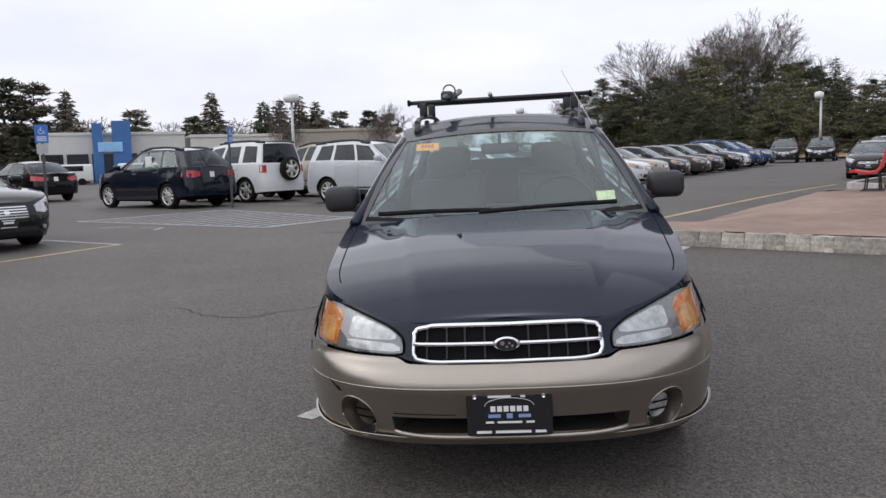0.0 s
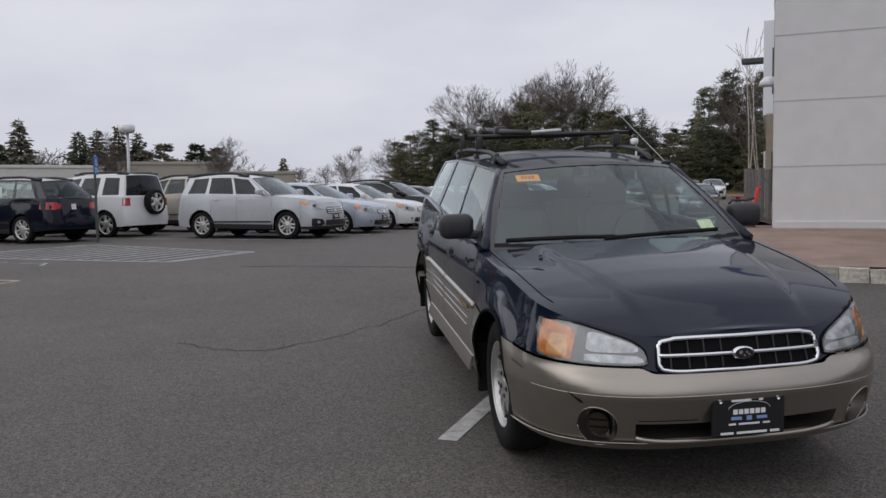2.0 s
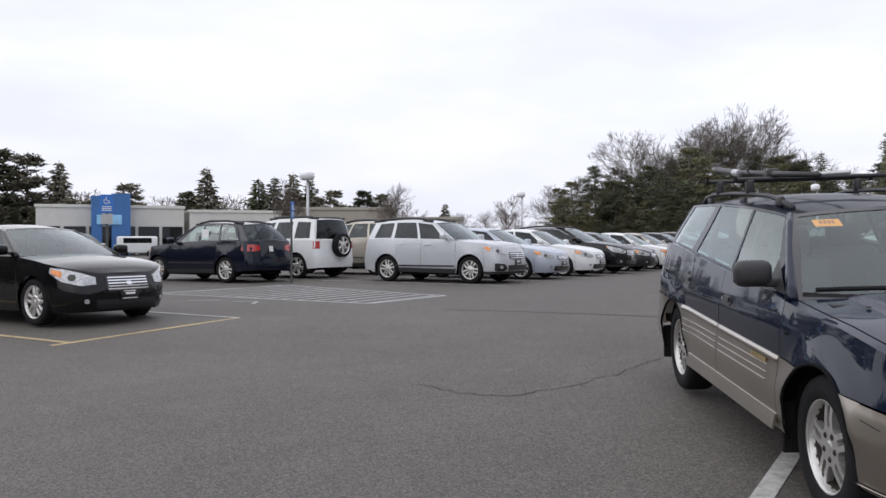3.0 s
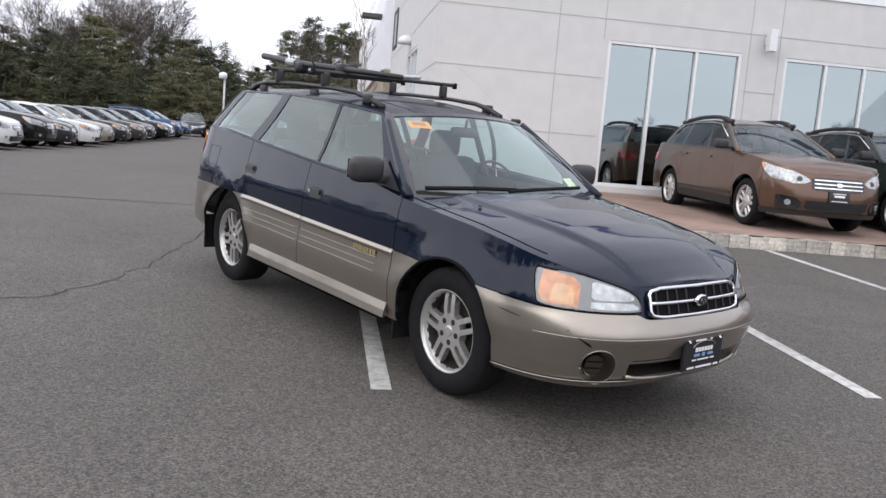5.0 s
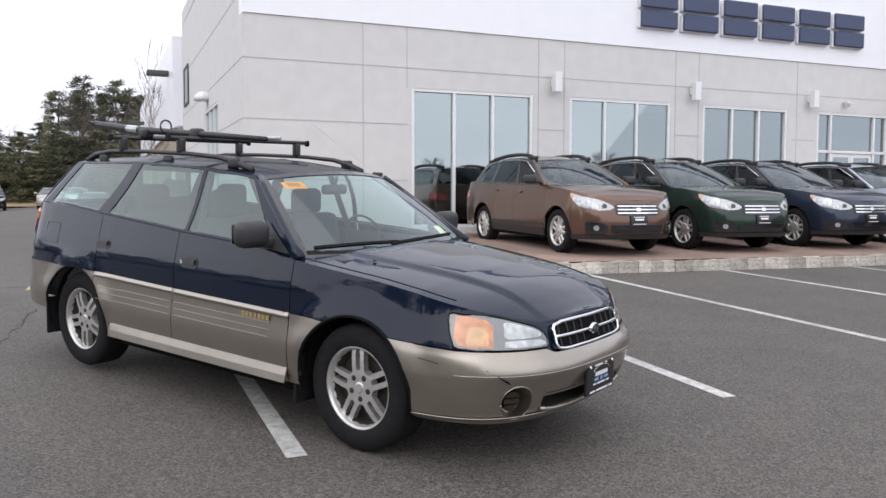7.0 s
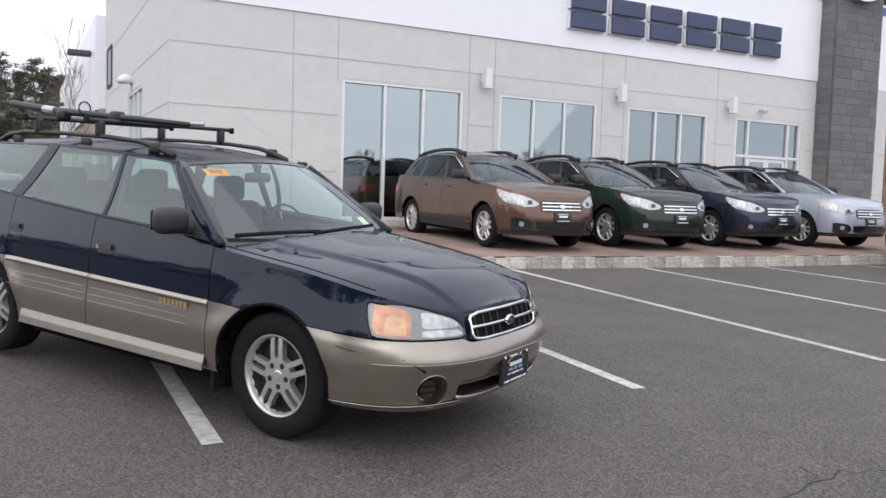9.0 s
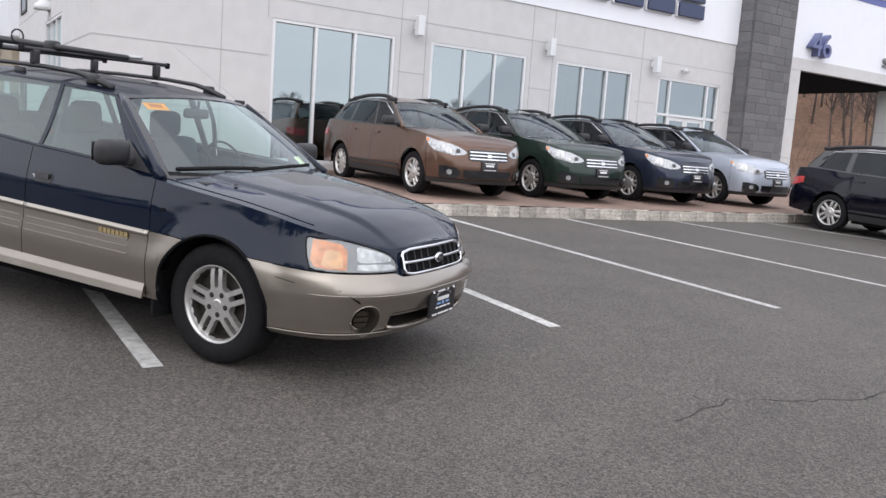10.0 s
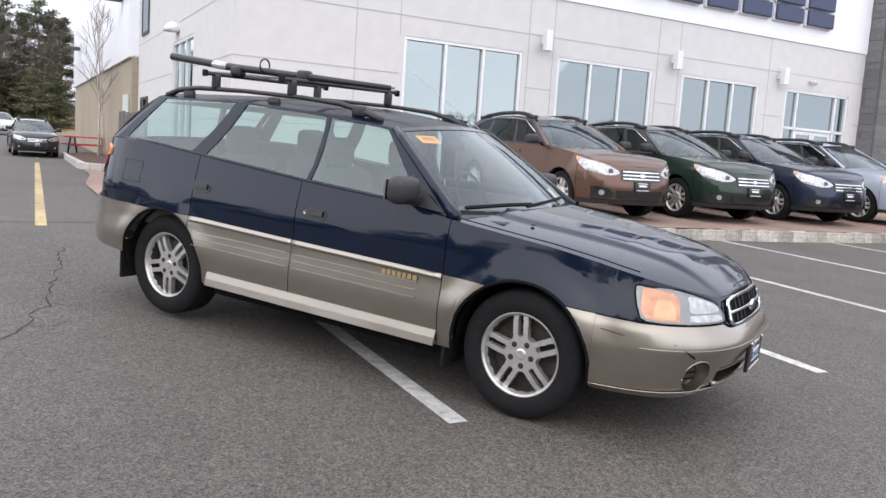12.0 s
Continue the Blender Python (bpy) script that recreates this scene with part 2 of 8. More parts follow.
WHITEPAPER = mat("white_paper", (0.75, 0.76, 0.77), 0.7)

# ---- building helpers ----
TURN = 32.0
LOT = pose(0, 0, 0, 0, 0, -TURN)  # the lot's own axes: u along the shop front, v towards it


def smooth01(x):
    x = min(1.0, max(0.0, x))
    return x * x * (3 - 2 * x)


def lot_z(u, v):
    """Height of the asphalt: it climbs towards the shop, and flattens beyond."""
    if v < -14:
        b = -0.62
    elif v < 6:
        b = 0.045 * (v + 0.3)
    else:
        b = 0.2835 + 0.009 * (v - 6) - 0.19 * math.exp(-((v - 29) / 9) ** 2)
    if v > 0:
        b *= 0.72 + 0.28 * smooth01((u + 10) / 6)
    return b


def terrace_z(u, v):
    return 0.42 + 0.036 * (min(v, 11.4) - 5.3)


def lot(u, v, z=None, yaw=0.0):
    """Pose at a place of the lot; z None: on the asphalt."""
    return LOT @ pose(u, v, lot_z(u, v) if z is None else z, 0, 0, yaw)


def mesh_of(bm, name, material, smooth=True):
    me = bpy.data.meshes.new(name)
    bm.to_mesh(me)
    bm.free()
    if material is not None:
        me.materials.append(material)
    if smooth:
        me.polygons.foreach_set("use_smooth", [True] * len(me.polygons))
    return me


def part(name, bm, material, parent, label="", smooth=False):
    ob = new(name, mesh_of(bm, name, material, smooth))
    if parent is not None:
        ob.parent = parent
    return tagged(ob, label)


def thing(name, m, label, category, group="", kind=""):
    ob = new(name)
    ob.empty_display_size = 0.2
    ob.matrix_basis = m
    return tagged(ob, label, category, group, kind)


def box(sx, sy, sz, at=(0, 0, 0), bevel=0.0, seg=2, bm=None, rot=None):
    """A box of that size, centred at a point, its edges rounded."""
    own = bm is None
    b = bmesh.new()
    r = bmesh.ops.create_cube(b, size=1)
    bmesh.ops.scale(b, vec=(sx, sy, sz), verts=b.verts)
    if bevel:
        bmesh.ops.bevel(b, geom=b.edges[:], offset=bevel, segments=seg, profile=0.5, affect="EDGES")
    if rot is not None:
        bmesh.ops.transform(b, matrix=rot, verts=b.verts)
    bmesh.ops.translate(b, vec=at, verts=b.verts)
    if own:
        return b
    merge(bm, b)
    return bm


def merge(bm, b):
    tmp = bpy.data.meshes.new("tmp")
    b.to_mesh(tmp)
    b.free()
    bm.from_mesh(tmp)
    bpy.data.meshes.remove(tmp)


def lathe(profile, n=32, axis="X", start=0.0, sweep=360.0):
    """Turns (along, radius) pairs about an axis through the origin."""
    bm = bmesh.new()
    rings = []
    full = abs(sweep - 360) < 1e-6
    cnt = n if full else n + 1
    for i in range(cnt):
        a = radians(start + sweep * i / n)
        ring = []
        for s, r in profile:
            if axis == "X":
                ring.append(bm.verts.new((s, r * math.cos(a), r * math.sin(a))))
            elif axis == "Y":
                ring.append(bm.verts.new((r * math.cos(a), s, r * math.sin(a))))
            else:
                ring.append(bm.verts.new((r * math.cos(a), r * math.sin(a), s)))
        rings.append(ring)
    for i in range(n):
        a, b = rings[i], rings[(i + 1) % cnt]
        for k in range(len(profile) - 1):
            try:
                bm.faces.new((a[k], a[k + 1], b[k + 1], b[k]))
            except ValueError:
                pass
    bmesh.ops.remove_doubles(bm, verts=bm.verts, dist=1e-5)
    bmesh.ops.recalc_face_normals(bm, faces=bm.faces)
    return bm


def tube(points, radius, n=8, bm=None, caps=True):
    """A round bar along points; radius: one number, or one for each point."""
    own = bm is None
    bm = bm or bmesh.new()
    pts = [Vector(p) for p in points]
    rs = radius if isinstance(radius, (list, tuple)) else [radius] * len(pts)
    up = Vector((0, 0, 1))
    rings = []
    for i, p in enumerate(pts):
        d = (pts[min(i + 1, len(pts) - 1)] - pts[max(i - 1, 0)]).normalized()
        a = d.cross(up)
        if a.length < 1e-3:
            a = d.cross(Vector((1, 0, 0)))
        a.normalize()
        b = d.cross(a)
        rings.append([bm.verts.new(p + rs[i] * (math.cos(2 * math.pi * k / n) * a + math.sin(2 * math.pi * k / n) * b)) for k in range(n)])
    for i in range(len(rings) - 1):
        for k in range(n):
            bm.faces.new((rings[i][k], rings[i][(k + 1) % n], rings[i + 1][(k + 1) % n], rings[i + 1][k]))
    if caps:
        bm.faces.new(rings[0][::-1])
        bm.faces.new(rings[-1])
    return bm


def grid(fn, nu, nv, bm=None, flip=False):
    """A sheet of quads through fn(i / nu, j / nv)."""
    bm = bm or bmesh.new()
    vs = [[bm.verts.new(fn(i / nu, j / nv)) for j in range(nv + 1)] for i in range(nu + 1)]
    for i in range(nu):
        for j in range(nv):
            q = (vs[i][j], vs[i + 1][j], vs[i + 1][j + 1], vs[i][j + 1])
            try:
                bm.faces.new(q[::-1] if flip else q)
            except ValueError:
                pass
    return bm


def sheet(fn, nu, nv, depth, bm=None):
    """A sheet through fn(a, b, off) with a rim that goes depth inwards, so that it has thickness."""
    bm = bm or bmesh.new()
    grid(lambda a, b: fn(a, b, 0.0), nu, nv, bm)
    for k in range(4):
        cnt = nu if k < 2 else nv
        for i in range(cnt):
            a0, a1 = i / cnt, (i + 1) / cnt
            e = [((a, (0.0, 1.0)[k]) if k < 2 else ((0.0, 1.0)[k - 2], a)) for a in (a0, a1)]
            vs = [bm.verts.new(fn(*e[0], 0.0)), bm.verts.new(fn(*e[1], 0.0)), bm.verts.new(fn(*e[1], -depth)), bm.verts.new(fn(*e[0], -depth))]
            bm.faces.new(vs)
    bmesh.ops.remove_doubles(bm, verts=bm.verts, dist=1e-5)
    bmesh.ops.recalc_face_normals(bm, faces=bm.faces)
    return bm


def curve_at(pairs, x):
    """Smooth interpolation through (x, value) pairs."""
    if x <= pairs[0][0]:
        return pairs[0][1]
    for (x0, y0), (x1, y1) in zip(pairs, pairs[1:]):
        if x <= x1:
            return y0 + (y1 - y0) * (x - x0) / (x1 - x0)
    return pairs[-1][1]


def text_mesh(body, size, depth=0.002):
    """Raised lettering in the built-in font, centred."""
    cu = bpy.data.curves.new("text", "FONT")
    cu.body, cu.size, cu.extrude = body, size, depth
    cu.align_x, cu.align_y = "CENTER", "CENTER"
    ob = bpy.data.objects.new("text", cu)
    scene.collection.objects.link(ob)
    dg = bpy.context.evaluated_depsgraph_get()
    me = bpy.data.meshes.new_from_object(ob.evaluated_get(dg))
    bpy.data.objects.remove(ob)
    bpy.data.curves.remove(cu)
    bm = bmesh.new()
    bm.from_mesh(me)
    bpy.data.meshes.remove(me)
    return bm

# ---- ground ----
def ground_sheet():
    us = [-900, -500, -260, -150, -90, -60, -45, -35, -28] + [-24 + 1.0 * i for i in range(49)] + [30, 40, 60, 90, 150, 260, 500, 900]
    vs = [-900, -400, -200, -100, -60, -35, -25, -18] + [-14 + 0.5 * i for i in range(56)] + [15, 18, 22, 28, 36, 46, 60, 80, 110, 160, 260, 500, 900]
    bm = bmesh.new()
    rows = [[bm.verts.new((u, v, lot_z(u, min(v, 120)))) for v in vs] for u in us]
    for i in range(len(us) - 1):
        for j in range(len(vs) - 1):
            bm.faces.new((rows[i][j], rows[i + 1][j], rows[i + 1][j + 1], rows[i][j + 1]))
    return bm


g_ob = part("ground", ground_sheet(), ASPHALT, None, smooth=True)
g_ob.matrix_basis = LOT
tagged(g_ob, "grey weathered asphalt car park sloping up to the shop", "ground", kind="structure")


def strip(points, width, lift=0.004, bm=None, zf=lot_z, jitter=0.0):
    """A flat band on the asphalt along (u, v) points."""
    bm = bm or bmesh.new()
    pts = []
    for (u0, v0), (u1, v1) in zip(points, points[1:]):
        n = max(1, int(math.hypot(u1 - u0, v1 - v0) / 0.25))
        pts += [(u0 + (u1 - u0) * i / n, v0 + (v1 - v0) * i / n) for i in range(n)]
    pts.append(points[-1])
    prev = None
    for i, (u, v) in enumerate(pts):
        a, b = pts[max(0, i - 1)], pts[min(len(pts) - 1, i + 1)]
        d = Vector((b[0] - a[0], b[1] - a[1])).normalized()
        n = Vector((-d.y, d.x))
        w = width / 2 * (1 + random.uniform(-jitter, jitter))
        o = random.uniform(-jitter, jitter) * width
        row = [bm.verts.new((u + n.x * k, v + n.y * k, zf(u, v) + lift)) for k in (w + o, -w + o)]
        if prev:
            bm.faces.new((prev[1], row[1], row[0], prev[0]))
        prev = row
    return bm


def marking(name, bm, material, label, category="road marking", group=""):
    ob = part(name, bm, material, None)
    ob.matrix_basis = LOT
    return tagged(ob, label, category, group, "structure")


def kerb_v(u):
    """Where the foot of the kerb runs: it leans a little to the shop front."""
    return 5.22 + max(0.0, 9.0 - u) * 0.058


for u, v, u1 in ((-1.0, -0.395, -1.0), (1.93, -0.25, 1.95), (4.66, -0.22, 4.47), (7.42, 0.03, 6.87), (10.35, 0.4, 9.35), (13.3, 0.9, 11.9)):
    marking("parking_line", strip([(u, v), (u1, kerb_v(u1) - 0.04)], 0.11), LINE, "worn white parking bay line on asphalt", group="white bay lines")
for v0 in (13.0 + 2.6 * i for i in range(16)):
    marking("parking_line", strip([(-15.4, v0), (-9.6, v0)], 0.1), LINE_OLD, "faded white bay line under the parked row", group="row bay lines")
marking("stall_line", strip([(-9.5, 4.25), (-15, 4.25)], 0.1), LINE_OLD, "faded white bay line beside the black saloon")
marking("stall_end_line", strip([(-9.5, 1.2), (-9.5, 4.25)], 0.1), LINE_YEL, "worn yellow line across a bay end")
marking("stall_line", strip([(-9.5, 1.45), (-15, 1.45)], 0.1), LINE_YEL, "worn yellow bay line beside the black saloon")
marking("lane_line", strip([(-2.65, 5.9), (-2.25, 20.4), (-1.85, 34)], 0.115), LINE_YEL, "worn yellow lane line beside the shop")
hb = bmesh.new()
for a, b in (((-15, 6.9), (-9.0, 6.9)), ((-15, 6.9), (-14.4, 10.6)), ((-9.0, 6.9), (-8.9, 9.2)), ((-14.4, 10.6), (-8.9, 9.2))):
    strip([a, b], 0.1, bm=hb)
for i in range(14):
    u = -14.6 + i * 0.42
    strip([(u, 7.0), (u + 0.02, 10.45 - (u + 14.4) * 0.25)], 0.09, bm=hb)
marking("hatched_area", hb, LINE_OLD, "faded white hatched access aisle on asphalt")
wb_ = bmesh.new()
strip([(-11.6, 6.1), (-11.2, 6.3), (-10.9, 5.9)], 0.08, bm=wb_)
strip([(-12.6, 5.9), (-12.1, 6.25)], 0.08, bm=wb_)
marking("ground_symbol", wb_, LINE_OLD, "faded painted symbol on the asphalt")


def crack(points, width, label):
    bm = bmesh.new()
    rng = random.Random(7)
    pts = []
    for (u0, v0), (u1, v1) in zip(points, points[1:]):
        n = max(2, int(math.hypot(u1 - u0, v1 - v0) / 0.09))
        for i in range(n):
            t = i / n
            pts.append((u0 + (u1 - u0) * t + rng.uniform(-0.035, 0.035), v0 + (v1 - v0) * t + rng.uniform(-0.035, 0.035)))
    pts.append(points[-1])
    strip(pts, width, 0.003, bm, jitter=0.55)
    for k in range(3, len(pts) - 3, 7):
        u, v = pts[k]
        a = rng.uniform(0, 6.28)
        strip([(u, v), (u + 0.16 * math.cos(a), v + 0.16 * math.sin(a)), (u + 0.25 * math.cos(a + 0.5), v + 0.25 * math.sin(a + 0.5))], width * 0.5, 0.003, bm, jitter=0.5)
    marking("asphalt_crack", bm, CRACK, label, "crack")


crack([(-2.5, 4.6), (-2.62, 3.4), (-2.75, 2.3), (-2.95, 1.6), (-3.2, 1.15), (-3.6, 1.08), (-4.1, 1.2)], 0.011, "thin branching crack in the asphalt")
crack([(1.3, -1.95), (1.9, -1.85), (2.7, -2.1), (3.5, -2.07), (4.35, -1.86), (5.2, -1.9)], 0.007, "thin crack across the driving lane")
crack([(-7.4, 2.2), (-6.5, 2.5), (-5.6, 2.35), (-4.9, 2.6)], 0.0045, "hairline crack in the asphalt")
tb = bmesh.new()
strip([(-7.0, 6.15), (-4.5, 6.2), (-2.0, 6.25)], 0.05, 0.003, tb, jitter=0.4)
strip([(-9.0, 20.3), (-5.5, 20.6), (-2.4, 20.5)], 0.09, 0.003, tb, jitter=0.4)
marking("tar_seam", tb, TAR, "dark sealed seam across the asphalt", "seam")

# ---- kerb and terrace ----
rk = random.Random(3)
kerb = thing("kerb", LOT, "rough grey granite block kerb round the terrace", "kerb", kind="structure")
KERB_W = (0.2, 0.225, 0.25, 0.28, 0.31, 0.34)


def kerb_stone(w):
    """A rough split granite block, its top at z 0 and one end at x 0."""
    b = box(w - 0.006, 0.16, 0.23, (w / 2, 0, -0.115))
    bmesh.ops.subdivide_edges(b, edges=b.edges[:], cuts=1, use_grid_fill=True)
    for v in b.verts:
        v.co += Vector((rk.uniform(-0.006, 0.006), rk.uniform(-0.013, 0.013), rk.uniform(-0.01, 0.007)))
    return mesh_of(b, "stone", GRANITE, False)


km = [kerb_stone(w) for w in KERB_W for _ in range(2)]


def kerb_run(u0, v0, u1, v1):
    ln = math.hypot(u1 - u0, v1 - v0)
    yaw = math.degrees(math.atan2(v1 - v0, u1 - u0))
    d = 0.0
    while d < ln - 0.06:
        i = rk.randrange(len(km))
        full = KERB_W[i // 2]
        w = min(full, ln - d)
        u, v = u0 + (u1 - u0) * d / ln, v0 + (v1 - v0) * d / ln
        o = new("stone", km[i])
        o.parent = kerb
        zt = max(terrace_z(u, v) if v < 12 else lot_z(u, v) + 0.15, lot_z(u, v) + 0.1) + rk.uniform(-0.012, 0.008)
        o.matrix_basis = pose(u, v, zt, 0, 0, yaw) @ Matrix.Diagonal((w / full, 1, 1, 1))
        d += w


kerb_run(9.0, kerb_v(9.0) + 0.08, 24.0, kerb_v(9.0) + 0.08)
kerb_run(-1.2, kerb_v(-1.2) + 0.08, 9.0, kerb_v(9.0) + 0.08)
kerb_run(-1.75, 6.4, -1.2, kerb_v(-1.2) + 0.08)


def side_z(u, v):
    """Terrace height; along the lane the paving runs down to the asphalt."""
    w = max(smooth01((u + 1.75) / 1.3), 1 - smooth01((v - 6.3) / 2.5))
    z = terrace_z(u, v)
    return z + (min(z, lot_z(u, v) + 0.02) - z) * (1 - w)


def terrace_sheet():
    bm = bmesh.new()
    us = [-1.7 + 0.5 * i for i in range(53)]
    ts = [i / 12 for i in range(13)]
    rows = []
    for u in us:
        v0 = kerb_v(u) + 0.14 + max(0, (-1.15 - u) * 0.85)
        rows.append([bm.verts.new((u, v0 + (11.9 - v0) * t, side_z(u, v0 + (11.9 - v0) * t))) for t in ts])
    vs = ts
    for i in range(len(us) - 1):
        for j in range(len(vs) - 1):
            bm.faces.new((rows[i][j], rows[i + 1][j], rows[i + 1][j + 1], rows[i][j + 1]))
    # apron along the side of the shop, running down to the asphalt
    vs = [11.9 + 1.0 * i for i in range(11)]
    us = [i / 8 for i in range(9)]
    rows = []
    for k in us:
        line = []
        for v in vs:
            ul = -1.7 + 0.4 * smooth01((v - 11.9) / 5)
            u = ul + (0.66 - ul) * k
            top = side_z(u, 11.9) - 0.036 * (v - 11.9)
            line.append(bm.verts.new((u, v, max(lot_z(u, v) + 0.02, top))))
        rows.append(line)
    for i in range(len(us) - 1):
        for j in range(len(vs) - 1):
            bm.faces.new((rows[i][j], rows[i + 1][j], rows[i + 1][j + 1], rows[i][j + 1]))
    return bm


def paver_mat():
    m = PAVER
    n, l = m.node_tree.nodes, m.node_tree.links
    b = n["Principled BSDF"]
    t = n.new("ShaderNodeTexCoord")
    br = n.new("ShaderNodeTexBrick")
    br.inputs["Scale"].default_value = 5.0
    br.inputs["Color1"].default_value = (0.29, 0.19, 0.147, 1)
    br.inputs["Color2"].default_value = (0.23, 0.16, 0.13, 1)
    br.inputs["Mortar"].default_value = (0.2, 0.155, 0.13, 1)
    br.inputs["Mortar Size"].default_value = 0.02
    l.new(t.outputs["Object"], br.inputs["Vector"])
    nz = n.new("ShaderNodeTexNoise")
    nz.inputs["Scale"].default_value, nz.inputs["Detail"].default_value = 1.2, 8
    l.new(t.outputs["Object"], nz.inputs["Vector"])
    r = n.new("ShaderNodeMapRange")
    r.inputs["From Min"].default_value, r.inputs["From Max"].default_value = 0.3, 0.7
    r.inputs["To Min"].default_value, r.inputs["To Max"].default_value = 0.8, 1.25
    l.new(nz.outputs["Fac"], r.inputs["Value"])
    vm = n.new("ShaderNodeVectorMath")
    vm.operation = "SCALE"
    l.new(br.outputs["Color"], vm.inputs[0])
    l.new(r.outputs["Result"], vm.inputs["Scale"])
    l.new(vm.outputs["Vector"], b.inputs["Base Color"])


paver_mat()
to = part("terrace", terrace_sheet(), PAVER, None)
to.matrix_basis = LOT
tagged(to, "reddish brick paved terrace in front of the shop", "paving", kind="structure")

# ---- the shop ----
SV = 11.3  # plane of the shop front
CU = 0.61  # its corner
Z_SILL, Z_HEAD, Z_BAND, Z_ROOF = 0.75, 3.61, 4.83, 7.29
WINDOWS = [(4.0, 6.82), (7.745, 10.49), (11.44, 14.1)]
ENTRY = (15.11, 17.66)
shop = thing("shop_building", LOT, "white and pale grey rendered car showroom with dark glass windows", "building", kind="structure")


def wall_piece(u0, u1, z0, z1, v=SV, thick=0.35, name="wall", material=EIFS, parent=shop):
    return part(name, box(u1 - u0, thick, z1 - z0, ((u0 + u1) / 2, v + thick / 2, (z0 + z1) / 2)), material, parent)


us_ = [CU] + [x for w in WINDOWS + [ENTRY] for x in w] + [18.22]
for a, b in zip(us_[::2], us_[1::2]):
    wall_piece(a, b, 0.0, Z_BAND)
for a, b in WINDOWS:
    wall_piece(a, b, 0.0, Z_SILL, name="plinth")
    wall_piece(a, b, Z_HEAD, Z_BAND, name="lintel")
wall_piece(*ENTRY, Z_HEAD, Z_BAND, name="lintel")
wall_piece(CU, 18.22, Z_BAND, Z_ROOF - 0.2, v=SV - 0.03, thick=0.38, name="white_band", material=PANELW)
wall_piece(CU - 0.02, 18.22, Z_ROOF - 0.22, Z_ROOF, v=SV - 0.045, thick=0.4, name="blue_stripe", material=STRIPE)
wall_piece(CU - 0.05, 18.22, Z_ROOF, Z_ROOF + 0.07, v=SV - 0.09, thick=0.5, name="roof_edge", material=ALU)
part("base_trim", box(18.22 - CU, 0.05, 0.16, ((18.22 + CU) / 2, SV - 0.02, 0.68), 0.01), EIFS, shop, "white base trim")
# side wall
SIDE_END = 23.2


def side_piece(v0, v1, z0, z1, name="side_wall", thick=0.35, u=CU, material=EIFS):
    return part(name, box(thick, v1 - v0, z1 - z0, (u + thick / 2, (v0 + v1) / 2, (z0 + z1) / 2)), material, shop)


DOOR_V = (14.85, 17.4)
side_piece(SV + 0.35, DOOR_V[0], 0.0, Z_ROOF)
side_piece(DOOR_V[1], SIDE_END, 0.0, Z_ROOF)
side_piece(*DOOR_V, 3.58, Z_ROOF)
side_piece(*DOOR_V, 0.0, 0.55)
# shallow joints in the wall plaster, as thin strips
for z in (1.72, 2.865, 4.005, 5.25):
    segs = [(CU, 3.92)] if z < 3.6 else ([(CU, 18.22)] if z < 4.5 else [])
    if z < 3.6:
        segs += [(6.92, 7.62), (10.6, 11.32), (14.25, 15.0), (17.85, 18.22)]
    for a, b in segs:
        part("joint", box(b - a, 0.006, 0.02, ((a + b) / 2, SV - 0.002, z)), JOINT, shop)
    for a, b in ([(SV, DOOR_V[0] - 0.05), (DOOR_V[1] + 0.05, SIDE_END)] if z < 3.8 else [(SV, SIDE_END)]):
        part("joint", box(0.006, b - a, 0.02, (CU - 0.002, (a + b) / 2, z)), JOINT, shop)
for u in (2.97, 6.95, 7.6, 10.62, 11.3, 14.4):
    part("joint", box(0.014, 0.006, Z_BAND - 0.5, (u, SV - 0.0022, (Z_BAND + 0.5) / 2)), JOINT, shop)
part("joint", box(0.014, 0.006, Z_BAND - Z_HEAD, (3.9, SV - 0.0022, (Z_BAND + Z_HEAD) / 2)), JOINT, shop)


def shop_window(name, u0, u1, z0, z1, n, v=SV, along_v=False, label="dark reflecting shop window in white aluminium frame"):
    """A glazed opening: frame, mullions and panes set back in the wall."""
    w = thing(name, LOT @ (pose(u0, v, z0) if not along_v else pose(v, u1, z0, 0, 0, -90)), label, "window", "shop windows", "structure")
    wd, h, d = u1 - u0, z1 - z0, 0.1
    fw = 0.065
    for at, sx, sz in (((fw / 2, 0.06, h / 2), fw, h), ((wd - fw / 2, 0.06, h / 2), fw, h), ((wd / 2, 0.06, fw / 2), wd - 2 * fw, fw), ((wd / 2, 0.06, h - fw / 2), wd - 2 * fw, fw)):
        part("window_frame", box(sx, d, sz, at, 0.006), ALU, w)
    for i in range(n):
        a, b = fw + (wd - 2 * fw) * i / n, fw + (wd - 2 * fw) * (i + 1) / n
        p = part("pane", box(b - a - 0.01, 0.012, h - 2 * fw, ((a + b) / 2, 0.08, h / 2)), GLASS_SHOP, w)
        p.rotation_euler = (radians(random.uniform(-0.25, 0.25)), 0, radians(random.uniform(-0.25, 0.25)))
        if i:
            part("mullion", box(0.06, d, h - 2 * fw, (a, 0.06, h / 2), 0.006), ALU, w)
    return w


for i, (a, b) in enumerate(WINDOWS):
    shop_window("window_%d" % (i + 1), a, b, Z_SILL, Z_HEAD, 3)
shop_window("window_4", DOOR_V[0], DOOR_V[1], 0.6, 3.58, 3, v=CU, along_v=True)
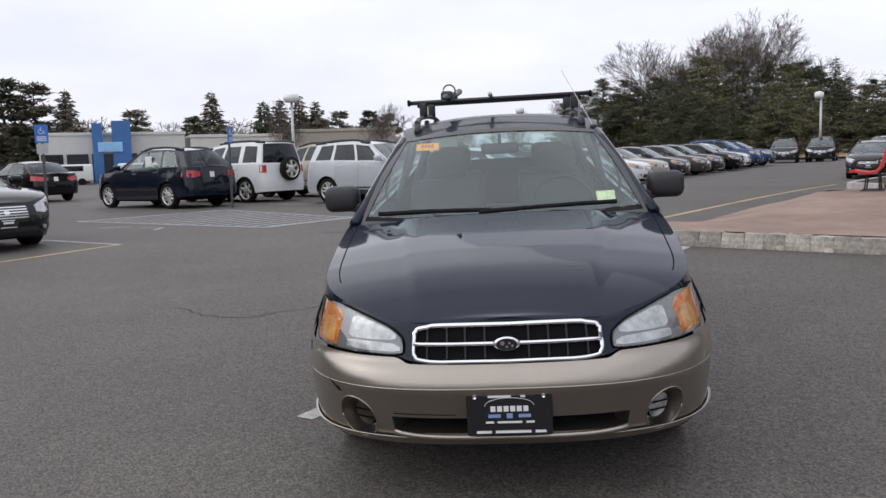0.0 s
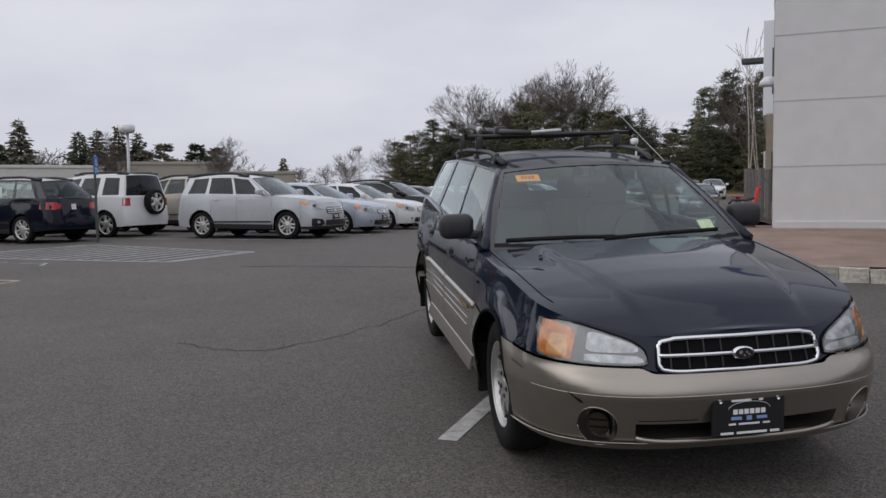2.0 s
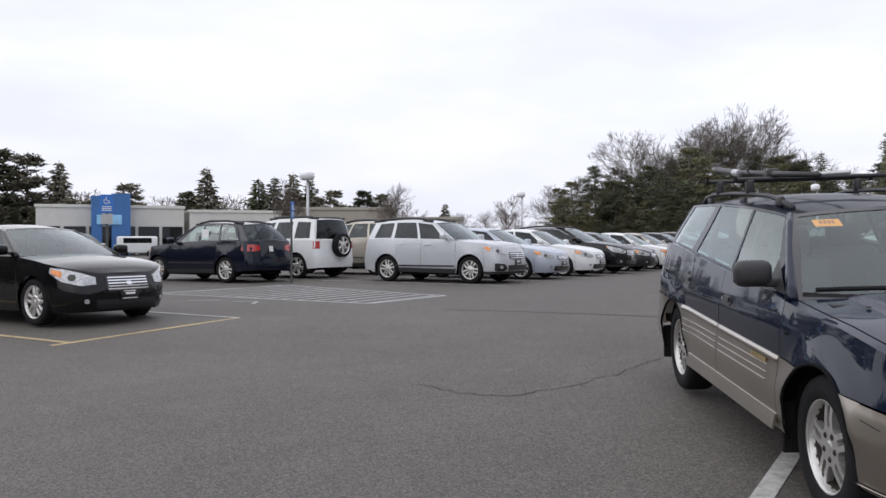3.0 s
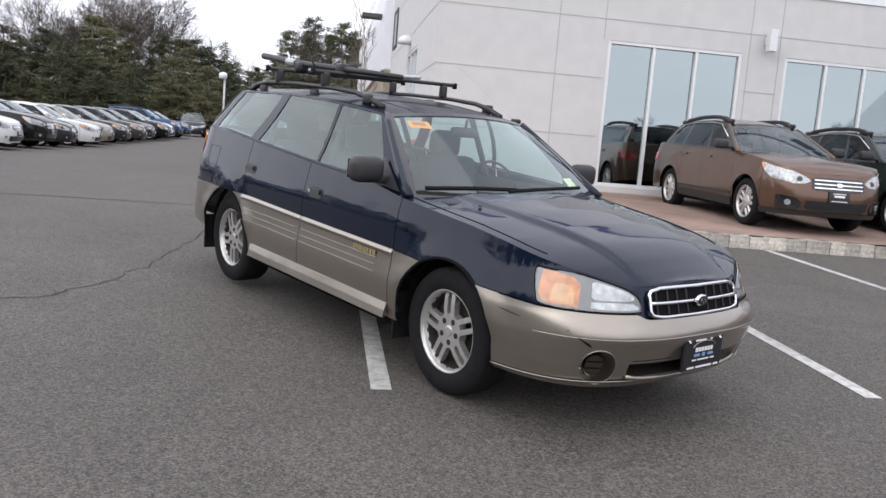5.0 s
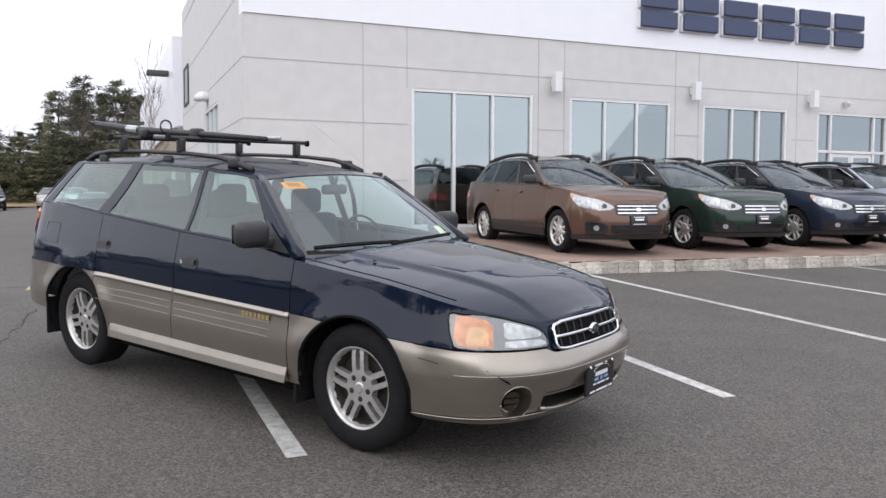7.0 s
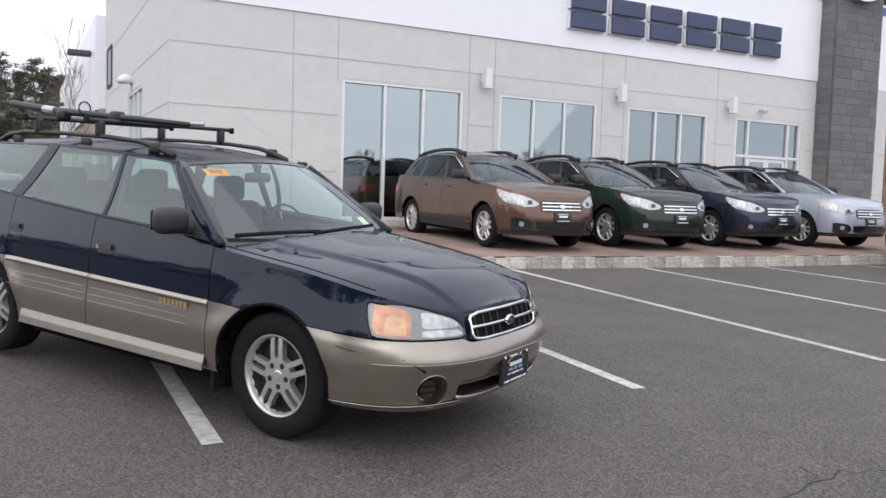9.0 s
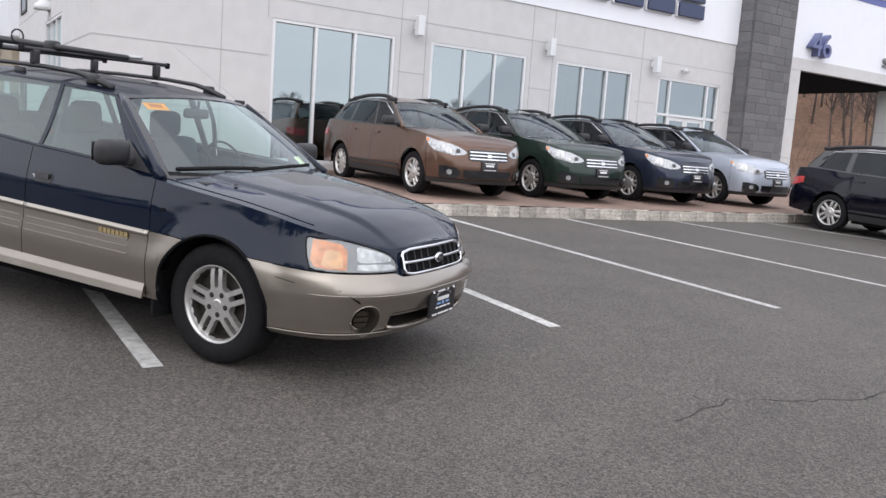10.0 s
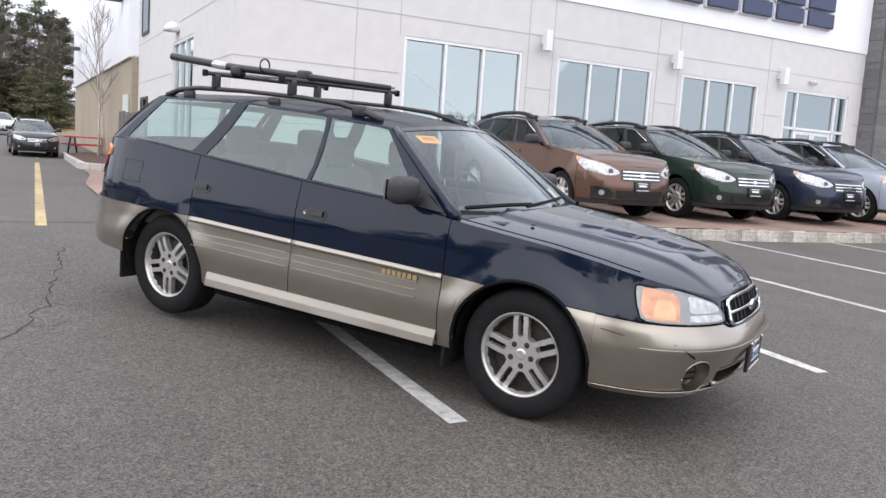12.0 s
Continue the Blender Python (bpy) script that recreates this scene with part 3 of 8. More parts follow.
# upper and small side windows
for k, (v0, v1, z0, z1) in enumerate(((21.2, 22.4, 4.25, 5.35), (21.2, 22.4, 1.0, 2.39))):
    w = thing("window_%d" % (5 + k), LOT @ pose(CU - 0.02, v1, z0, 0, 0, -90), "narrow dark side window in dark frame", "window", "", "structure")
    part("pane", box(v1 - v0, 0.02, z1 - z0, ((v1 - v0) / 2, 0, (z1 - z0) / 2)), GLASS_TINT, w)
    for at, sx, sz in (((0, 0, (z1 - z0) / 2), 0.07, z1 - z0 + 0.07), ((v1 - v0, 0, (z1 - z0) / 2), 0.07, z1 - z0 + 0.07), (((v1 - v0) / 2, 0, 0), v1 - v0 - 0.07, 0.07), (((v1 - v0) / 2, 0, z1 - z0), v1 - v0 - 0.07, 0.07)):
        part("window_frame", box(sx, 0.05, sz, at), POSTSTEEL, w)
# entrance: transom, side lights, double door
en = thing("door_1", LOT @ pose(ENTRY[0], SV, 0.48), "glazed double entrance door with side lights in white frames", "door", "", "structure")
ew, eh = ENTRY[1] - ENTRY[0], Z_HEAD - 0.48
for at, sx, sz in (((0.035, 0.06, eh / 2), 0.07, eh), ((ew - 0.035, 0.06, eh / 2), 0.07, eh), ((ew / 2, 0.06, eh - 0.035), ew, 0.07), ((0.5, 0.06, eh / 2), 0.06, eh), ((ew - 0.5, 0.06, eh / 2), 0.06, eh), ((ew / 2, 0.06, 2.12), ew, 0.07)):
    part("door_frame", box(sx, 0.1, sz, at, 0.006), ALU, en)
for a, b, z0, z1 in ((0.07, 0.47, 0.05, 2.08), (ew - 0.47, ew - 0.07, 0.05, 2.08), (0.07, 0.47, 2.16, eh - 0.07), (ew - 0.47, ew - 0.07, 2.16, eh - 0.07), (0.53, ew - 0.53, 2.16, eh - 0.07)):
    part("pane", box(b - a, 0.012, z1 - z0, ((a + b) / 2, 0.08, (z0 + z1) / 2)), GLASS_SHOP, en)
for a, b in ((0.54, ew / 2 - 0.005), (ew / 2 + 0.005, ew - 0.54)):
    leaf = part("door_leaf", box(b - a, 0.045, 0.2, ((a + b) / 2, 0.07, 0.12), 0.006), ALU, en)
    for at, sx, sz in (((a + 0.045, 0.07, 1.15), 0.09, 1.86), ((b - 0.045, 0.07, 1.15), 0.09, 1.86), (((a + b) / 2, 0.07, 2.03), b - a - 0.18, 0.1)):
        part("leaf_stile", box(sx, 0.045, sz, at, 0.006), ALU, leaf)
    part("pane", box(b - a - 0.18, 0.012, 1.76, ((a + b) / 2, 0.075, 1.1)), GLASS_SHOP, leaf)
    part("emblem", lathe([(0.066, 0.0), (0.066, 0.12), (0.07, 0.13)], 24, "Y"), GALV, leaf).location = ((a + b) / 2, 0.0, 1.6)
# showroom inside
part("showroom_floor", box(17.4, 7.0, 0.1, (9.6, SV + 3.9, 0.42)), mat("showroom_tile", (0.3, 0.3, 0.3), 0.35, scale=2, var=0.08), shop)
part("showroom_back_wall", box(17.4, 0.2, 6.0, (9.6, SV + 7.4, 3.3)), mat("showroom_wall", (0.22, 0.22, 0.23), 0.9, scale=1, var=0.06), shop)
part("showroom_ceiling", box(17.4, 7.2, 0.15, (9.6, SV + 3.9, 4.3)), mat("showroom_ceiling", (0.4, 0.4, 0.4), 0.9, scale=1, var=0.05), shop)
part("showroom_end_wall", box(0.2, 7.0, 4.0, (18.2, SV + 3.9, 2.4)), EIFS, shop)
part("flat_roof", box(18.0, SIDE_END - SV - 0.5, 0.12, (9.6, (SV + SIDE_END) / 2 + 0.1, Z_ROOF - 0.4)), EIFS, shop)
part("rear_wall", box(17.7, 0.3, Z_ROOF, (9.5, SIDE_END - 0.15, Z_ROOF / 2)), EIFS, shop)
# blocks beyond the side wall: tan lower part, white metal upper part with a sloping eave
tan = thing("rear_hall", LOT, "tan block hall with white metal upper wall behind the shop", "building", kind="structure")
part("lower_wall", box(9.0, 23.0, 3.6, (CU + 4.3, SIDE_END + 11.5, 1.9)), mat("tan_block", (0.34, 0.29, 0.22), 0.9, scale=6, var=0.1, stain=0.1, bump=0.3), tan)
b_ = box(9.0, 23.0, 2.9, (CU + 4.2, SIDE_END + 11.5, 5.1))
part("upper_wall", b_, PANELW, tan)
for k in range(2):
    fl = thing("wall_floodlight", LOT @ pose(CU - 0.3, SIDE_END + 1.8 + 17 * k, 5.6 - 0.2 * k), "dark box floodlight on an arm on the hall wall", "light fitting", "hall floodlights")
    part("head", box(0.7, 0.5, 0.16, (-0.35, 0, 0), 0.03), POSTSTEEL, fl)
    part("arm", tube([(0, 0, 0), (0.5, 0, 0.0)], 0.035), POSTSTEEL, fl)
part("service_door", box(0.06, 1.1, 2.1, (CU - 0.24, SIDE_END + 1.0, 1.5), 0.01), ALU, tan, "white service door")
sd = thing("dome_lamp", LOT @ pose(CU - 0.12, 16.7, 3.78), "small white dome lamp on the side wall", "light fitting")
part("dome", lathe([(0.0, 0.0), (0.0, 0.22), (0.12, 0.19), (0.2, 0.1), (0.23, 0.0)], 20, "Z"), ALU, sd, smooth=True)
part("bracket", box(0.24, 0.06, 0.06, (0.05, 0, 0.18)), ALU, sd)
# wall sconces
for u in (7.3, 11.07, 14.78):
    sc = thing("wall_sconce", LOT @ pose(u, SV - 0.002, 3.67), "white rectangular up and down wall light", "light fitting", "shop front wall lights")
    part("housing", box(0.16, 0.16, 0.43, (0, -0.2, 0.215), 0.012), ALU, sc)
    part("bracket", box(0.1, 0.12, 0.16, (0.0, -0.07, 0.23), 0.006), ALU, sc)
cm = thing("security_camera", LOT @ pose(16.0, SV, 3.86), "small white dome camera above the entrance", "camera")
part("dome", lathe([(-0.1, 0.0), (-0.09, 0.05), (-0.04, 0.09), (0.0, 0.1), (0.0, 0.0)], 16, "Z"), ALU, cm).location = (0, -0.16, 0.0)
part("bracket", box(0.06, 0.16, 0.05, (0, -0.08, 0.02)), ALU, cm)
# stone pylon
PY = (18.22, 20.14)
PYV0, PYV1, PYZ = SV - 0.5, SV + 1.4, 8.2
pyl = thing("stone_pylon", LOT, "dark grey slate faced pylon with an oval emblem", "pylon", kind="structure")
part("core", box(PY[1] - PY[0] - 0.06, PYV1 - PYV0 - 0.06, PYZ - 0.2, ((PY[0] + PY[1]) / 2, (PYV0 + PYV1) / 2, PYZ / 2 + 0.05)), mat("mortar_dark", (0.09, 0.09, 0.09), 0.95, scale=20, var=0.2), pyl)
part("cap", box(PY[1] - PY[0] + 0.08, PYV1 - PYV0 + 0.08, 0.09, ((PY[0] + PY[1]) / 2, (PYV0 + PYV1) / 2, PYZ), 0.01), STONE, pyl)
rs = random.Random(11)
slabs = []
for k in range(6):
    slabs.append(mesh_of(box(1, 0.06, 1, (0, 0, 0), 0.006, 1), "slab", STONE, False))
cnt = 0
z = 0.3
while z < PYZ - 0.1:
    h = min(rs.choice((0.2, 0.2, 0.3)), PYZ - 0.05 - z)
    u = PY[0]
    while u < PY[1] - 0.03:
        w = min(rs.uniform(0.3, 0.75), PY[1] - u)
        if PY[1] - u - w < 0.15:
            w = PY[1] - u
        o = new("slab", slabs[cnt % 6])
        o.parent = pyl
        o.matrix_basis = pose(u + w / 2, PYV0 + rs.uniform(-0.004, 0.003), z + h / 2) @ Matrix.Diagonal((w - 0.005, 1, h - 0.005, 1))
        cnt += 1
        u += w
    v = PYV0 + 0.03
    while v < PYV1 - 0.03:
        w = min(rs.uniform(0.3, 0.7), PYV1 - v)
        o = new("slab", slabs[cnt % 6])
        o.parent = pyl
        o.matrix_basis = pose(PY[0] + rs.uniform(-0.006, 0.008), v + w / 2, z + h / 2, 0, 0, 90) @ Matrix.Diagonal((w - 0.005, 1, h - 0.005, 1))
        cnt += 1
        v += w
    z += h
em = thing("oval_emblem", LOT @ pose(19.0, PYV0 - 0.05, 7.5), "oval blue emblem with silver rim and pale shapes", "sign")
e_ = lathe([(0.0, 0.0), (-0.16, 0.0), (-0.16, 0.9), (-0.2, 0.92), (-0.2, 1.0), (0.0, 1.0)], 48, "Y")
bmesh.ops.scale(e_, vec=(0.79, 1, 0.47), verts=e_.verts)
part("rim", e_, CHROME, em, smooth=False)
e_ = lathe([(-0.165, 0.0), (-0.175, 0.6), (-0.168, 0.93)], 48, "Y")
bmesh.ops.scale(e_, vec=(0.79, 1, 0.47), verts=e_.verts)
part("face", e_, mat("emblem_blue", (0.05, 0.08, 0.32), 0.25, coat=0.5), em)
for x, z, r in ((-0.2, 0.1, 0.24), (0.16, -0.12, 0.12), (0.3, 0.1, 0.12), (0.4, -0.1, 0.12), (0.52, 0.06, 0.12), (0.3, -0.28, 0.11)):
    st = bmesh.new()
    vs = [st.verts.new((r * k * math.cos(a), 0, r * k * math.sin(a))) for a, k in ((math.pi / 4 * i, 1.0 if i % 2 == 0 else 0.26) for i in range(8))]
    st.faces.new(vs)
    q = bmesh.ops.extrude_face_region(st, geom=st.faces[:])
    bmesh.ops.translate(st, vec=(0, -0.012, 0), verts=[v for v in q["geom"] if isinstance(v, bmesh.types.BMVert)])
    part("pale_shape", st, PLATEWHT, em).location = (x, -0.178, z)
# service portal beyond the pylon
por = thing("service_portal", LOT, "white service drive-through portal with grey legs", "building", kind="structure")
PU0, PU1 = 20.14, 28.1
part("upper_panel", box(PU1 - PU0, 6.0, 2.18, ((PU0 + PU1) / 2, SV + 3.0, 5.91)), PANELW, por)
part("lintel", box(PU1 - PU0, 6.02, 0.36, ((PU0 + PU1) / 2, SV + 3.0, 4.64)), EIFS, por)
part("soffit", box(PU1 - PU0 - 0.3, 5.7, 0.05, ((PU0 + PU1) / 2, SV + 3.05, 4.43)), DARK, por, "near-black soffit sheet")
part("blue_stripe", box(PU1 - PU0 + 0.02, 6.04, 0.22, ((PU0 + PU1) / 2, SV + 3.0, 7.11)), STRIPE, por)
part("roof_edge", box(PU1 - PU0 + 0.1, 6.12, 0.07, ((PU0 + PU1) / 2, SV + 3.0, 7.255)), ALU, por)
for a, b in ((PU0, 21.4), (27.5, PU1)):
    for v in (SV + 0.45, SV + 5.55):
        part("leg", box(b - a, 0.9, 4.46, ((a + b) / 2, v, 2.23)), EIFS, por)
        for z in (1.7, 2.9):
            part("joint", box(b - a + 0.008, 0.908, 0.02, ((a + b) / 2, v, z)), JOINT, por)
sv_ = text_mesh("SERVICE", 0.46, 0.05)
bmesh.ops.rotate(sv_, matrix=Matrix.Rotation(radians(90), 3, "X"), verts=sv_.verts)
o = part("lettering", sv_, mat("letter_grey", (0.25, 0.25, 0.26), 0.4), None)
o.matrix_basis = LOT @ pose(26.7, SV - 0.06, 5.18)
tagged(o, "small grey raised word on the portal", "sign")
n46 = text_mesh("46", 1.05, 0.12)
bmesh.ops.rotate(n46, matrix=Matrix.Rotation(radians(90), 3, "X"), verts=n46.verts)
o = part("number_sign", n46, mat("sign_blue_grey", (0.12, 0.14, 0.28), 0.35), None)
o.matrix_basis = LOT @ pose(22.05, SV - 0.12, 5.25)
tagged(o, "raised blue-grey number on the portal panel", "sign")
# the large sign on the white band: six plain raised blocks
sign = thing("large_wall_sign", LOT @ pose(9.5, SV - 0.03, 5.28), "row of six large dark blue raised sign shapes with white edges", "sign")


def sign_shape(cells, w, h):
    """A block sign shape from a 5 x 5 pattern of bars."""
    bm = bmesh.new()
    for x0, z0, x1, z1 in cells:
        box((x1 - x0) * w, 0.14, (z1 - z0) * h, ((x0 + x1) / 2 * w, -0.09, (z0 + z1) / 2 * h), 0.02, 1, bm=bm)
    return bm


SHAPES = [[(0, 0, 1, 0.46), (0, 0.54, 1, 1)]] * 6
for k, sp in enumerate(SHAPES):
    blk = part("sign_block", sign_shape(sp, 1.0, 0.82), SIGNBLUE, sign)
    blk.location = (0.02 + 1.19 * k, 0, 0)
    rim = sign_shape(sp, 1.0, 0.82)
    for v in rim.verts:
        v.co.y += 0.045
    r = part("white_edge", rim, SIGNRIM, blk)
    r.scale = (1.03, 1, 1.04)
    r.location = (-0.035, 0.03, -0.03)

# ---- cars: origin on the ground under the front axle, nose towards -y ----
class Shell:
    """The outer skin of a car body: a plan outline swept by side, front and rear profiles."""

    def __init__(self, c):
        self.c = c
        yf, yr, w = c["yf"], c["yr"], c["w"]
        pts = []

        def quarter(n, ln, steps):
            q = []
            for i in range(steps + 1):
                a = math.pi / 2 * i / steps
                q.append((w * math.sin(a) ** (2 / n), ln * (1 - math.cos(a) ** (2 / n))))
            return q

        for x, d in quarter(c["nf"], c["lf"], 160):
            pts.append((x, yf + d))
        y0, y1 = pts[-1][1], yr - c["lr"]
        for i in range(1, 60):
            pts.append((w, y0 + (y1 - y0) * i / 60))
        for x, d in reversed(quarter(c["nr"], c["lr"], 160)):
            pts.append((x, yr - d))
        self.pts = [Vector((x, y)) for x, y in pts]
        self.s = [0.0]
        for a, b in zip(self.pts, self.pts[1:]):
            self.s.append(self.s[-1] + (b - a).length)
        self.len = self.s[-1]

    def plan(self, s):
        s = min(max(s, 0.0), self.len)
        lo, hi = 0, len(self.s) - 1
        while hi - lo > 1:
            m = (lo + hi) // 2
            if self.s[m] <= s:
                lo = m
            else:
                hi = m
        t = (s - self.s[lo]) / max(1e-9, self.s[hi] - self.s[lo])
        p = self.pts[lo].lerp(self.pts[hi], t)
        a, b = self.plan_raw(max(0, lo - 2)), self.plan_raw(min(len(self.pts) - 1, hi + 2))
        d = (b - a).normalized()
        return p, Vector((d.y, -d.x))

    def plan_raw(self, i):
        return self.pts[i]

    def s_of_y(self, y):
        """Arc length at which the flank passes y."""
        lo, hi = 0, len(self.pts) - 1
        while hi - lo > 1:
            m = (lo + hi) // 2
            if self.pts[m].y <= y:
                lo = m
            else:
                hi = m
        t = (y - self.pts[lo].y) / max(1e-9, self.pts[hi].y - self.pts[lo].y)
        return self.s[lo] + t * (self.s[hi] - self.s[lo])

    def s_of_x(self, x, rear=False):
        """Arc length on the nose (or tail) at half-width x."""
        best = min(range(len(self.pts)), key=lambda i: abs(self.pts[i].x - x) + (0 if (self.pts[i].y > 1.2) == rear else 9))
        return self.s[best]

    def at(self, s, z, off=0.0, side=1):
        c = self.c
        p, n = self.plan(s)
        k = n.y * n.y
        end = c["front"] if n.y < 0 else c["rear"]
        o = curve_at(c["side"], z) * (1 - k) + curve_at(end, z) * k + off
        o += c.get("taper", 0.0) * smooth01((0.1 - p.y) / 0.7) * abs(n.x)
        o += c.get("tuck_top", 0.0) * smooth01((z - 0.58) / 0.26) * smooth01((0.55 - p.y) / 0.9) * abs(n.x)
        # flared arches
        for yw in (0.0, c["wb"]):
            d = math.hypot(p.y - yw, z - c["tyre"])
            if abs(n.x) > 0.8 and d < c["arch"] + 0.16 and z > c["tyre"] * 0.6:
                o += c["flare"] * (1 - smooth01((d - c["arch"]) / 0.16)) * smooth01((z - c["tyre"] - 0.05) / 0.15)
        q = p + n * o
        return Vector((side * max(0.0, q.x), q.y, z))

    def bottom(self, s):
        c = self.c
        p, n = self.plan(s)
        zb = curve_at(c["sill"], p.y)
        if abs(n.x) > 0.5:
            for yw in (0.0, c["wb"]):
                d = abs(p.y - yw)
                if d < c["arch"]:
                    zb = max(zb, c["tyre"] + math.sqrt(c["arch"] ** 2 - d * d))
        return zb

    def top(self, s):
        p, n = self.plan(s)
        return curve_at(self.c["belt"], p.y)

    def columns(self, s0, s1):
        """Arc lengths from s0 to s1, dense near the corners and the arches."""
        out = [s0]
        s = s0
        while s < s1 - 1e-4:
            p, n = self.plan(s)
            near = min(abs(abs(p.y - yw) - self.c["arch"]) for yw in (0.0, self.c["wb"]))
            step = 0.012 if near < 0.05 and abs(n.x) > 0.5 else 0.04
            if self.c.get("coarse"):
                step *= 1.7
            s = min(s + step, s1)
            out.append(s)
        return out

    def skin(self, s0, s1, lo, hi, rows, side, off=0.0, bm=None):
        """The strip of skin between the heights lo(s) and hi(s)."""
        bm = bm or bmesh.new()
        cols = self.columns(s0, s1)
        vs = []
        for s in cols:
            a, b = lo(s), hi(s)
            if b < a + 0.002:
                a = b - 0.002
            vs.append([bm.verts.new(self.at(s, a + (b - a) * j / rows, off, side)) for j in range(rows + 1)])
        for i in range(len(cols) - 1):
            for j in range(rows):
                q = (vs[i][j], vs[i + 1][j], vs[i + 1][j + 1], vs[i][j + 1])
                try:
                    bm.faces.new(q if side > 0 else q[::-1])
                except ValueError:
                    pass
        return bm

    def patch(self, stations, rows, side, off, depth, bm=None):
        """A piece set on the skin: stations are (s, low, high)."""
        def fn(a, b, o):
            x = a * (len(stations) - 1)
            i = min(int(x), len(stations) - 2)
            t = x - i
            (s0, l0, h0), (s1, l1, h1) = stations[i], stations[i + 1]
            s, lo, hi = s0 + (s1 - s0) * t, l0 + (l1 - l0) * t, h0 + (h1 - h0) * t
            return self.at(abs(s), lo + (hi - lo) * b, off + o, side if s >= 0 else -side)
        return sheet(fn, max(2, (len(stations) - 1) * 2), rows, depth, bm)


def wheel_meshes(c, key, style, cache={}):
    """Tyre, rim, spokes and so on, once for each kind of wheel."""
    k = (key, style, c["tyre"], c["rim"])
    if k in cache:
        return cache[k]
    R, r, w = c["tyre"], c["rim"], c["tw"]
    h = w / 2
    n = 28 if c.get("coarse") else 48
    tyre = lathe([(-h * 0.8, r * 0.97), (-h, r * 1.06), (-h * 1.03, (r + R) / 2), (-h * 0.94, R * 0.955), (-h * 0.74, R * 0.992), (-h * 0.3, R), (h * 0.3, R), (h * 0.74, R * 0.992), (h * 0.94, R * 0.955), (h * 1.03, (r + R) / 2), (h, r * 1.06), (h * 0.8, r * 0.97)], n)
    rim = lathe([(-h * 0.86, r * 0.96), (-h * 0.93, r * 1.02), (-h * 0.9, r * 0.99), (-h * 0.76, r * 0.95), (-h * 0.64, r * 0.935)], n)
    # disc and barrel behind the spokes, coloured dark so the openings read hollow
    dark = lathe([(-h * 0.12, 0.0), (-h * 0.12, r * 0.88)], 24)
    merge(dark, lathe([(-h * 0.64, r * 0.933), (-h * 0.2, r * 0.86), (h * 0.6, r * 0.86)], 24))
    spoke = bmesh.new()
    cnt, twin = style
    fx = -h * 0.62
    for i in range(cnt):
        for sgn in ((-1, 1) if twin else (0,)):
            a = 2 * math.pi * i / cnt + math.pi / 2
            wd0, wd1 = (0.032, 0.042) if twin else (0.055, 0.07)
            wd0, wd1 = wd0 * r / 0.2, wd1 * r / 0.2
            prev = None
            for t in (0.2, 0.45, 0.7, 0.86, 0.97):
                rad = r * t
                half = (0.022 + 0.02 * t) * r / 0.2
                ang = a + sgn * (math.asin(min(0.9, half / rad)) if twin else 0)
                wd = wd0 + (wd1 - wd0) * t
                xx = fx - 0.02 * math.sin(math.pi * t) + 0.012 * (1 - t)
                cx, cy = rad * math.cos(ang), rad * math.sin(ang)
                tx, ty = -math.sin(ang), math.cos(ang)
                ring = [spoke.verts.new((xx + dx, cx + tx * wd * e / 2, cy + ty * wd * e / 2)) for dx, e in ((0.035, 1.1), (0.006, 1.0), (0, 0.7), (0, -0.7), (0.006, -1.0), (0.035, -1.1))]
                if prev:
                    for j in range(5):
                        spoke.faces.new((prev[j], prev[j + 1], ring[j + 1], ring[j]))
                prev = ring
    if c.get("hero"):
        # one cast face with ten rounded openings: five slots in the spokes, five between them
        spoke.free()
        spoke = bmesh.new()
        na, nr = 250, 22
        k_ = r / 0.2

        def opening(a, rad):
            seg = 2 * math.pi / 5
            q = (a + seg / 2) % seg - seg / 2
            lat = rad * math.sin(abs(q))
            mid = (0.082 + 0.189) / 2 * k_
            along = abs(rad - mid) - (0.189 - 0.082) / 2 * k_ + 0.012 * k_
            if math.hypot(max(0.0, along), lat) < 0.0125 * k_ and along < 0.012 * k_:
                return True
            q2 = seg / 2 - abs(q)
            room = seg / 2 - math.asin(min(0.95, 0.042 * k_ / rad))
            along = abs(rad - 0.137 * k_) - 0.046 * k_
            half = rad * max(0.0, room) - 0.006 * k_
            return half > 0 and math.hypot(max(0.0, along), max(0.0, rad * q2 - half)) < 0.0085 * k_

        rad_of = [r * (0.4 + 0.56 * j / nr) for j in range(nr + 1)]
        vs = [[spoke.verts.new((fx - 0.012 * math.sin(math.pi * (rad / r)), rad * math.cos(2 * math.pi * i / na), rad * math.sin(2 * math.pi * i / na))) for rad in rad_of] for i in range(na)]
        for i in range(na):
            for j in range(nr):
                if not opening(2 * math.pi * (i + 0.5) / na - math.pi / 2, (rad_of[j] + rad_of[j + 1]) / 2):
                    spoke.faces.new((vs[i][j], vs[i][j + 1], vs[(i + 1) % na][j + 1], vs[(i + 1) % na][j]))
        loose = [v for v in spoke.verts if not v.link_faces]
        bmesh.ops.delete(spoke, geom=loose, context="VERTS")
        for _ in range(2):
            bmesh.ops.smooth_vert(spoke, verts=[v for v in spoke.verts if v.is_boundary and 0.42 * r < math.hypot(v.co.y, v.co.z) < 0.92 * r], factor=0.5, use_axis_y=True, use_axis_z=True)
        rim_e = [e for e in spoke.edges if e.is_boundary]
        ex = bmesh.ops.extrude_edge_only(spoke, edges=rim_e)
        bmesh.ops.translate(spoke, vec=(0.035, 0, 0), verts=[g_ for g_ in ex["geom"] if isinstance(g_, bmesh.types.BMVert)])
    bmesh.ops.recalc_face_normals(spoke, faces=spoke.faces)
